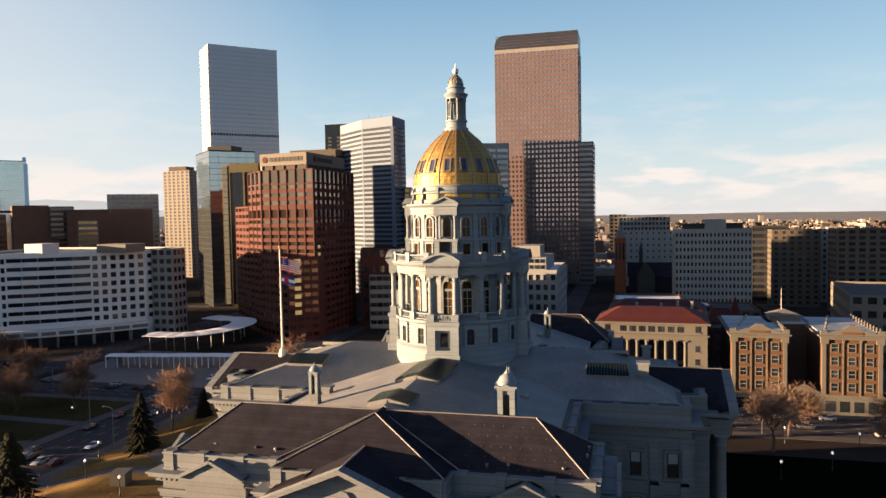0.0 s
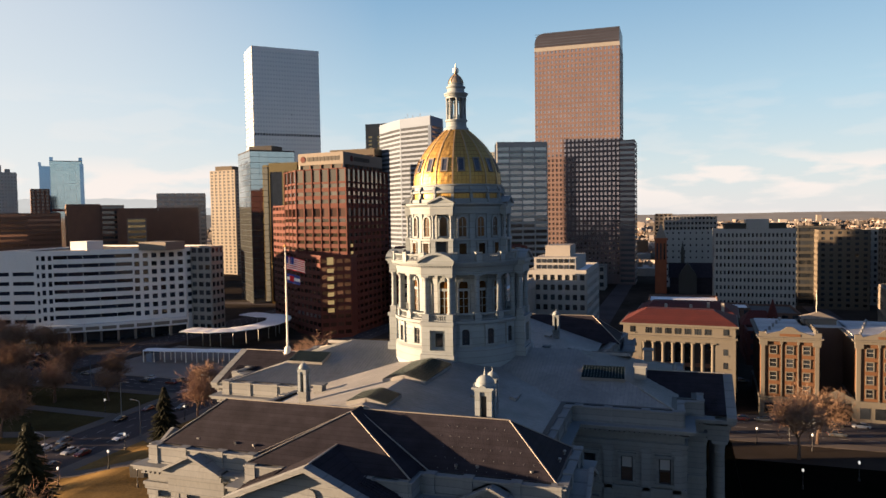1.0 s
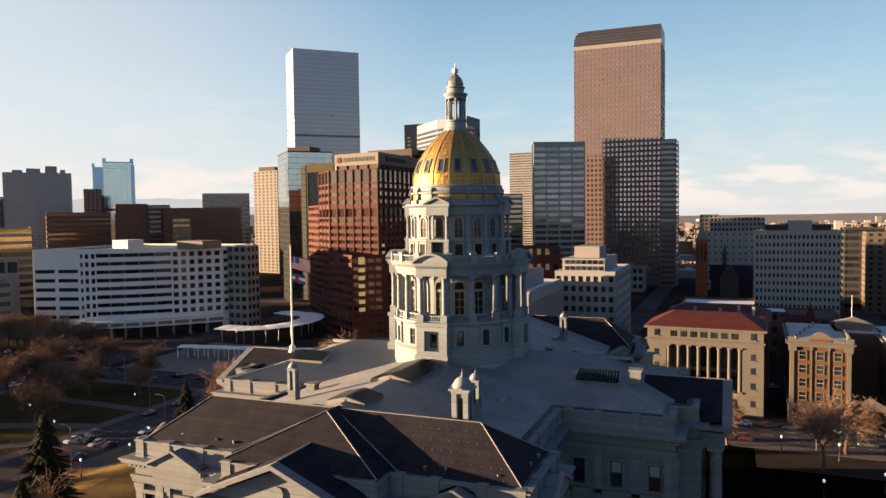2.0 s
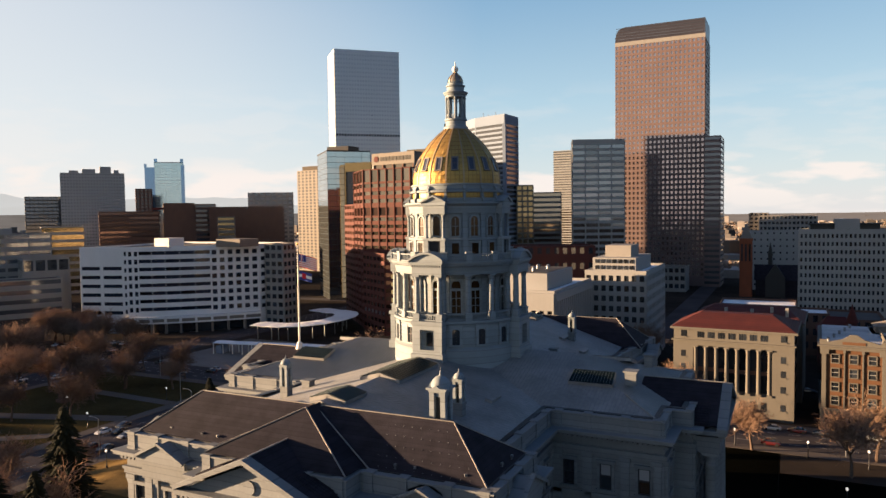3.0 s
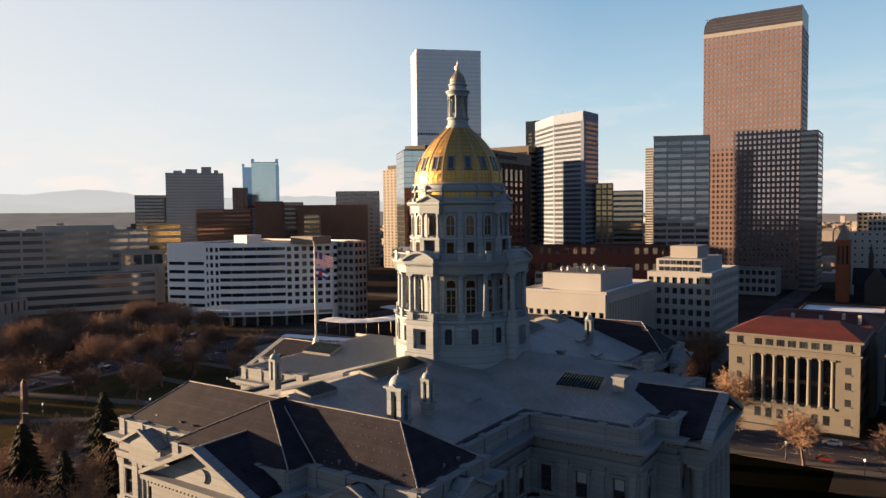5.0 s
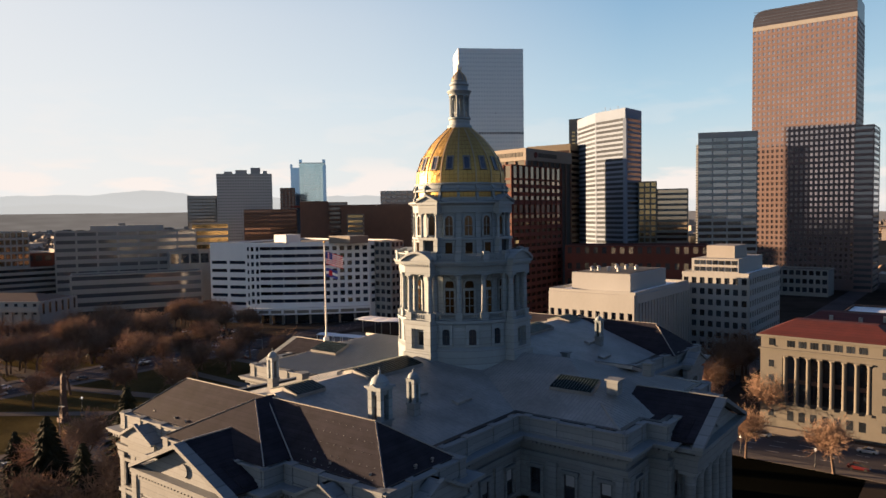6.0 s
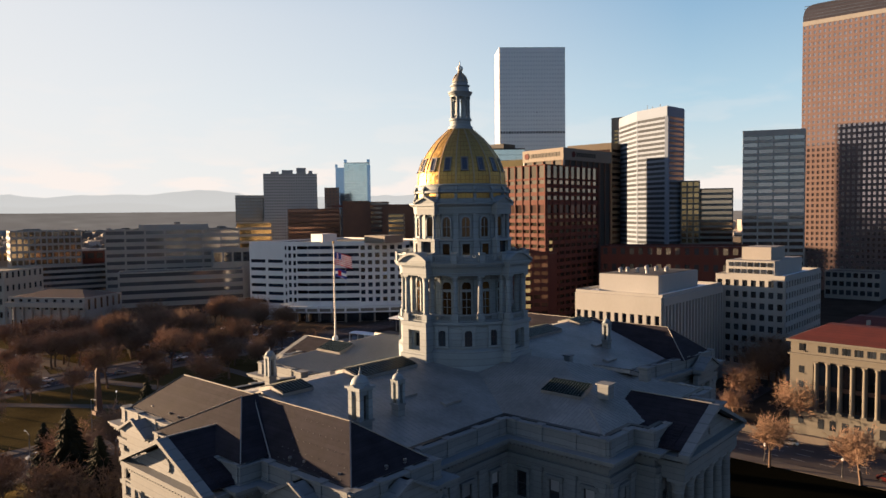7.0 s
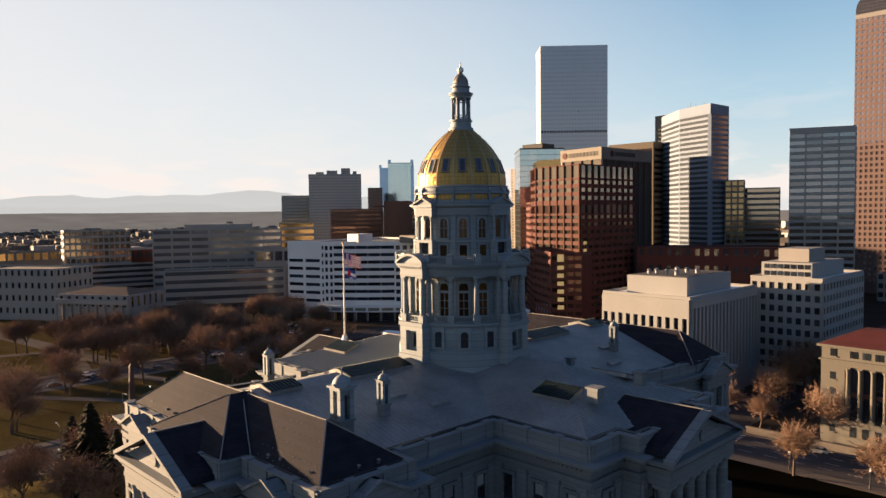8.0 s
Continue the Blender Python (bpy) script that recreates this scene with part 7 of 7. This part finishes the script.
def spruce(seed, height):
    """A tapered trunk and drooping tiers of needle sprays with gaps between them."""
    r = random.Random(seed)
    trunk = Shape().lathe([(height * 0.022, -0.2), (height * 0.012, height * 0.6), (0.03, height)], 7)
    s_ = Shape()
    z = height * 0.06
    while z < height * 0.99:
        reach = (1 - z / height) ** 0.85 * height * 0.26 + 0.2
        for _ in range(19):
            a, l_ = r.uniform(0, math.tau), reach * r.uniform(0.6, 1.12)
            d = Vector((math.cos(a), math.sin(a), 0))
            side = Vector((-d.y, d.x, 0))
            drop = r.uniform(0.2, 0.5) * l_
            for j in range(5):
                t0 = 0.2 + 0.16 * j
                p = d * (l_ * t0) + Vector((0, 0, z - drop * t0 + 0.15 * math.sin(t0 * 3)))
                w = 0.2 * l_ * (1.1 - t0) + 0.16
                tip = p + d * (0.34 * l_) - Vector((0, 0, drop * 0.3))
                s_.add([tuple(p - side * w), tuple(p + side * w), tuple(tip + side * r.uniform(-0.1, 0.1)), tuple(p + Vector((0, 0, 0.18)))], [[0, 1, 2], [0, 2, 3], [1, 3, 2]])
        z += height * 0.027
    return trunk.mesh("trunk", BARK, True), s_.mesh("crown", NEEDLE)


SPRUCE = [spruce(4, 13), spruce(9, 11)]
for k, (x, y, q) in enumerate(((-87.5, 35.2, 1.1), (-92, 68, 0.78), (-71.9, -17.3, 1.6), (-68.5, -34.3, 1.75), (-56.3, -33.7, 1.3), (-94, -30, 1.2))):
    t = thing("spruce_tree", ("dark green spruce on the lawn", "tall dark spruce beside the street")[k % 2], "tree", pose(x, y, bank(x, y) - 0.05, 0, 0, 50 * k) @ Matrix.Diagonal((q * 1.25, q * 1.25, q, 1)), "spruces by the capitol")
    part("trunk", SPRUCE[k % 2][0], None, t)
    part("crown", SPRUCE[k % 2][1], None, t, kind="stuff")

# ---- cars ----
PAINT = [material("car_paint_" + n_, c, 0.25, 0.2, var=0.05, bump=0.0, spec=0.7) for n_, c in (("white", (0.7, 0.7, 0.7)), ("black", (0.015, 0.015, 0.017)), ("silver", (0.35, 0.36, 0.37)), ("red", (0.09, 0.012, 0.012)), ("grey", (0.08, 0.085, 0.09)))]
TYRE = material("tyre_rubber", (0.02, 0.02, 0.02), 0.9)
LAMP_RED = material("tail_lamp_plastic", (0.35, 0.01, 0.01), 0.3, bump=0.0)
LAMP_CLEAR = material("head_lamp_glass", (0.6, 0.6, 0.58), 0.15, bump=0.0)


def loft(sections):
    """A hull through cross-sections: x, half width, z low, z high."""
    s_ = Shape()
    vs = []
    for x, w, z0, z1 in sections:
        vs += [(x, -w, z0), (x, w, z0), (x, w * 1.02, (z0 + z1) / 2), (x, w * 0.9, z1), (x, -w * 0.9, z1), (x, -w * 1.02, (z0 + z1) / 2)]
    fs = []
    for i in range(len(sections) - 1):
        for j in range(6):
            k = (j + 1) % 6
            fs.append([6 * i + j, 6 * i + k, 6 * i + 6 + k, 6 * i + 6 + j])
    fs += [[5, 4, 3, 2, 1, 0], [6 * (len(sections) - 1) + j for j in range(6)]]
    return s_.add(vs, fs)


BODY = [(-2.25, 0.72, 0.42, 0.72), (-2.1, 0.84, 0.3, 0.9), (-1.2, 0.9, 0.25, 0.98), (0.9, 0.9, 0.25, 0.95), (1.9, 0.86, 0.28, 0.82), (2.2, 0.74, 0.36, 0.64)]
CABIN = [(-1.75, 0.72, 0.9, 0.98), (-1.2, 0.74, 0.95, 1.4), (0.1, 0.74, 0.95, 1.45), (1.15, 0.74, 0.92, 0.96)]
ROOF = [(-1.15, 0.68, 1.39, 1.43), (-0.5, 0.7, 1.43, 1.48), (0.1, 0.68, 1.44, 1.48)]
wheel_me = Shape().lathe([(0.18, -0.1), (0.32, -0.1), (0.33, 0.1), (0.18, 0.1)], 14).turned(pose(0, 0, 0, 90, 0, 0)).mesh("wheel", TYRE)
cabin_me = loft(CABIN).mesh("window_band", GLASS_DARK)
CARS = []
for k, nm in enumerate(("white", "black", "silver", "dark red", "dark grey")):
    c = thing("car", nm + " saloon car on the street", "car", pose(-117 + k, -200, 0.05), "cars on the streets")
    part("body", loft(BODY), PAINT[k], c, smooth=True)
    part("roof", loft(ROOF), PAINT[k], c, smooth=True)
    part("window_band", cabin_me, None, c, "dark tinted windows")
    for x in (-1.4, 1.35):
        for y in (-0.82, 0.82):
            part("wheel", wheel_me, None, c, at=pose(x, y, 0.33))
    for y in (-0.62, 0.62):
        part("tail_lamp", Shape().box(-2.27, y - 0.14, 0.6, -2.2, y + 0.14, 0.74), LAMP_RED, c)
        part("head_lamp", Shape().box(2.12, y - 0.14, 0.52, 2.2, y + 0.14, 0.64), LAMP_CLEAR, c)
    CARS.append(c)
used = set()


def park(k, x, y, deg):
    m = pose(x, y, 0.06, 0, 0, deg)
    i = k % 5
    if i not in used:
        used.add(i)
        CARS[i].matrix_basis = m
    else:
        copy_thing(CARS[i], m)


k = 0
for y in (-40, -24, 4, 18, 31, 36, 44, 58, 70, 118, 132):
    for x in (-119.5, -115.2, -110.8, -106.4):
        if r3.random() < 0.42:
            park(k, x + r3.uniform(-0.3, 0.3), y + r3.uniform(-4, 4), -90)
            k += 1
for y in range(-60, 80, 13):
    for x in (-205.5, -201.2, -196.8, -192.4):
        if r3.random() < 0.4:
            park(k, x, y + r3.uniform(-4, 4), 90)
            k += 1
for x in range(-290, 100, 14):
    for y in (88.2, 92.4, 96.6, 100.9):
        if r3.random() < (0.4 if x < -120 else 0.22):
            park(k, x + r3.uniform(-4, 4), y, 0 if y < 94 else 180)
            k += 1
for j in range(16):
    if j not in (3, 7, 11):
        park(k, 44 + j * 5.9, 101.6, 180)
        k += 1
for j in range(26):
    park(k, -255 + (j % 13) * 3.0, 112 + 14 * (j // 13) + r3.uniform(-0.5, 0.5), 90)
    k += 1
for j in range(9):
    park(k, 6 + j * 6, 108 + 40, 0)
    k += 1

# ---- street lamps and poles ----
GLOBE = bpy.data.materials.new("lamp_globe")
GLOBE.use_nodes = True
gb = GLOBE.node_tree.nodes["Principled BSDF"]
gb.inputs["Base Color"].default_value, gb.inputs["Emission Color"].default_value, gb.inputs["Emission Strength"].default_value = (0.8, 0.78, 0.7, 1), (1, 0.93, 0.8, 1), 0.12
lamp = thing("street_lamp", "black post lamp with a pale lit globe", "lamp", pose(-88, 17, bank(-88, 17)), "globe lamps round the capitol")
part("post", Shape().lathe([(0.2, 0), (0.2, 0.6), (0.09, 0.8), (0.07, 3.4), (0.16, 3.5), (0.12, 3.7)], 10), BLACK_METAL, lamp, smooth=True)
part("globe", Shape().lathe([(0.12, 3.65)] + [(0.27 * math.cos(radians(a)), 4.0 + 0.27 * math.sin(radians(a))) for a in range(-60, 61, 20)] + [(0.1, 4.35)], 12), GLOBE, lamp, smooth=True)
for x, y in ((-93, 8), (-99, 34), (-101.5, 60), (-96, -36), (-70, 44), (-72, 8), (-60, -12), (-88, -52), (52, 80), (64, 78), (80, 76), (93, 80), (70, 60), (86, 50), (58, 52), (-128, 30), (-130, 60), (-150, 40), (-170, 30), (-150, 10), (-216, 30), (-230, 50), (-240, 10), (-260, 30), (-5, 84), (20, 84), (36, 84)):
    copy_thing(lamp, pose(x, y, bank(x, y)))
pole = thing("street_light", "tall grey steel street light with a curved arm", "lamp", pose(-103, 44, 0.15), "tall street lights")
part("mast", Shape().lathe([(0.14, 0), (0.08, 9.5)], 8), STEEL, pole)
part("arm", Shape().beam((0, 0, 9.4), (-1.2, 0, 9.8), 0.1).beam((-1.2, 0, 9.8), (-2.4, 0, 9.85), 0.1), STEEL, pole)
part("head", Shape().box(-3.0, -0.15, 9.75, -2.3, 0.15, 9.92), STEEL, pole)
for x, y, a in ((-103, 14, 0), (-103, -30, 0), (-103, 74, 0), (-124, 60, 180), (-124, -8, 180), (-189, 40, 0), (-189, 0, 0), (-189, 80, 0), (-160, 85, 90), (-230, 85, 90), (-260, 104, -90), (-60, 85, 90), (0, 85, 90), (60, 85, 90), (-15, 110, 0)):
    copy_thing(pole, pose(x, y, 0.15, 0, 0, a))
planter = solid("stone_planter", Shape().box(-1.6, -1.6, 0, 1.6, 1.6, 2.6).box(-1.8, -1.8, 2.6, 1.8, 1.8, 2.9), CREAM_STONE, "square pale stone planter block on the lawn", "planter", pose(-76.5, 14, bank(-76.5, 14) - 0.15, 0, 0, 12))
mon = Shape().box(-1.6, -1.6, 0, 1.6, 1.6, 1.0).box(-1.1, -1.1, 1.0, 1.1, 1.1, 3.4).lathe([(0.8, 3.4), (0.55, 4.4), (0.7, 5.4), (0.3, 6.4), (0.1, 6.8)], 10)
solid("statue", mon, BROWN_BRICK, "dark bronze statue on a stepped stone base", "statue", pose(-160, 46, 0.1))
ob_ = Shape().box(-1.4, -1.4, 0, 1.4, 1.4, 1.2).add([(-0.9, -0.9, 1.2), (0.9, -0.9, 1.2), (0.9, 0.9, 1.2), (-0.9, 0.9, 1.2), (-0.5, -0.5, 13), (0.5, -0.5, 13), (0.5, 0.5, 13), (-0.5, 0.5, 13), (0, 0, 14)], [[0, 1, 5, 4], [1, 2, 6, 5], [2, 3, 7, 6], [3, 0, 4, 7], [4, 5, 8], [5, 6, 8], [6, 7, 8], [7, 4, 8]])
solid("obelisk", ob_, BROWN_BRICK, "dark brown granite obelisk in the park", "monument", pose(-143, 1.6, 0.1))
wall_ = Shape().box(-16, -0.4, 0, 16, 0.4, 1.6).box(-16.2, -0.5, 1.6, 16.2, 0.5, 1.85)
solid("garden_wall", wall_, CONCRETE, "low pale concrete garden wall", "wall", pose(18, 104.6, 0.1))

# ---- flagpole with two flags ----
fp = thing("flagpole", "tall pale flagpole on the west portico roof", "flagpole", pose(-31.4, 0, 33.4))
part("base", Shape().lathe([(0.9, 0), (0.9, 0.9), (0.55, 1.3), (0.5, 2.0), (0.2, 2.3)], 14), PALE_PAINT, fp, smooth=True)
part("pole", Shape().lathe([(0.17, 2.0), (0.15, 10), (0.08, 19.6)], 12), PALE_PAINT, fp, smooth=True)
part("truck_ball", Shape().lathe([(0.05, 19.5), (0.16, 19.62), (0.2, 19.75), (0.16, 19.9), (0.04, 20.0)], 12), GOLD, fp, smooth=True)
FLAG_RED, FLAG_WHITE, FLAG_BLUE = material("flag_red", (0.5, 0.02, 0.03), 0.7, bump=0.0), material("flag_white", (0.75, 0.75, 0.75), 0.7, bump=0.0), material("flag_blue", (0.03, 0.05, 0.22), 0.7, bump=0.0)


def cloth(x0, x1, q0, q1, ztop, height, y_off=0.0):
    """A strip of waving cloth between x0 and x1 along the fly and q0..q1 down the hoist."""
    s_ = Shape()
    n_ = 10
    vs = []
    for side in (0, 0.03):
        for i in range(n_ + 1):
            x = x0 + (x1 - x0) * i / n_
            wave = 0.28 * math.sin(x * 2.1) * min(1, x / 0.6)
            sag = -0.16 * x - 0.03 * x * x
            for q in (q0, q1):
                vs.append((x * 0.93, wave + side + y_off, ztop - q * height + sag))
    m = 2 * (n_ + 1)
    fs = []
    for i in range(n_):
        a = 2 * i
        fs += [[a, a + 1, a + 3, a + 2], [m + a + 2, m + a + 3, m + a + 1, m + a], [a + 2, m + a + 2, m + a, a], [a + 1, m + a + 1, m + a + 3, a + 3]]
    fs += [[0, m, m + 1, 1], [m - 2, m - 1, 2 * m - 1, 2 * m - 2]]
    return s_.add(vs, fs)


f1 = part("national_flag", cloth(0.2, 3.6, 0, 1 / 13, 18.0, 2.3), FLAG_RED, fp, "striped red and white flag with a blue canton", at=pose(0, 0, 0, 0, 0, 35))
for j in range(1, 13):
    part("stripe", cloth(0.2, 3.6, j / 13, (j + 1) / 13, 18.0, 2.3), FLAG_WHITE if j % 2 else FLAG_RED, f1)
part("canton", cloth(0.18, 1.55, -0.005, 7 / 13, 18.0, 2.3, -0.012), FLAG_BLUE, f1)
part("canton", cloth(0.18, 1.55, -0.005, 7 / 13, 18.0, 2.3, 0.016), FLAG_BLUE, f1)
f2 = part("state_flag", cloth(0.2, 2.6, 0, 1 / 3, 15.0, 1.6), FLAG_BLUE, fp, "blue and white striped flag with a red ring", at=pose(0, 0, 0, 0, 0, 35))
part("stripe", cloth(0.2, 2.6, 1 / 3, 2 / 3, 15.0, 1.6), FLAG_WHITE, f2)
part("stripe", cloth(0.2, 2.6, 2 / 3, 1, 15.0, 1.6), FLAG_BLUE, f2)
part("red_ring", cloth(0.75, 1.5, 0.2, 0.8, 15.0, 1.6, -0.014), FLAG_RED, f2)
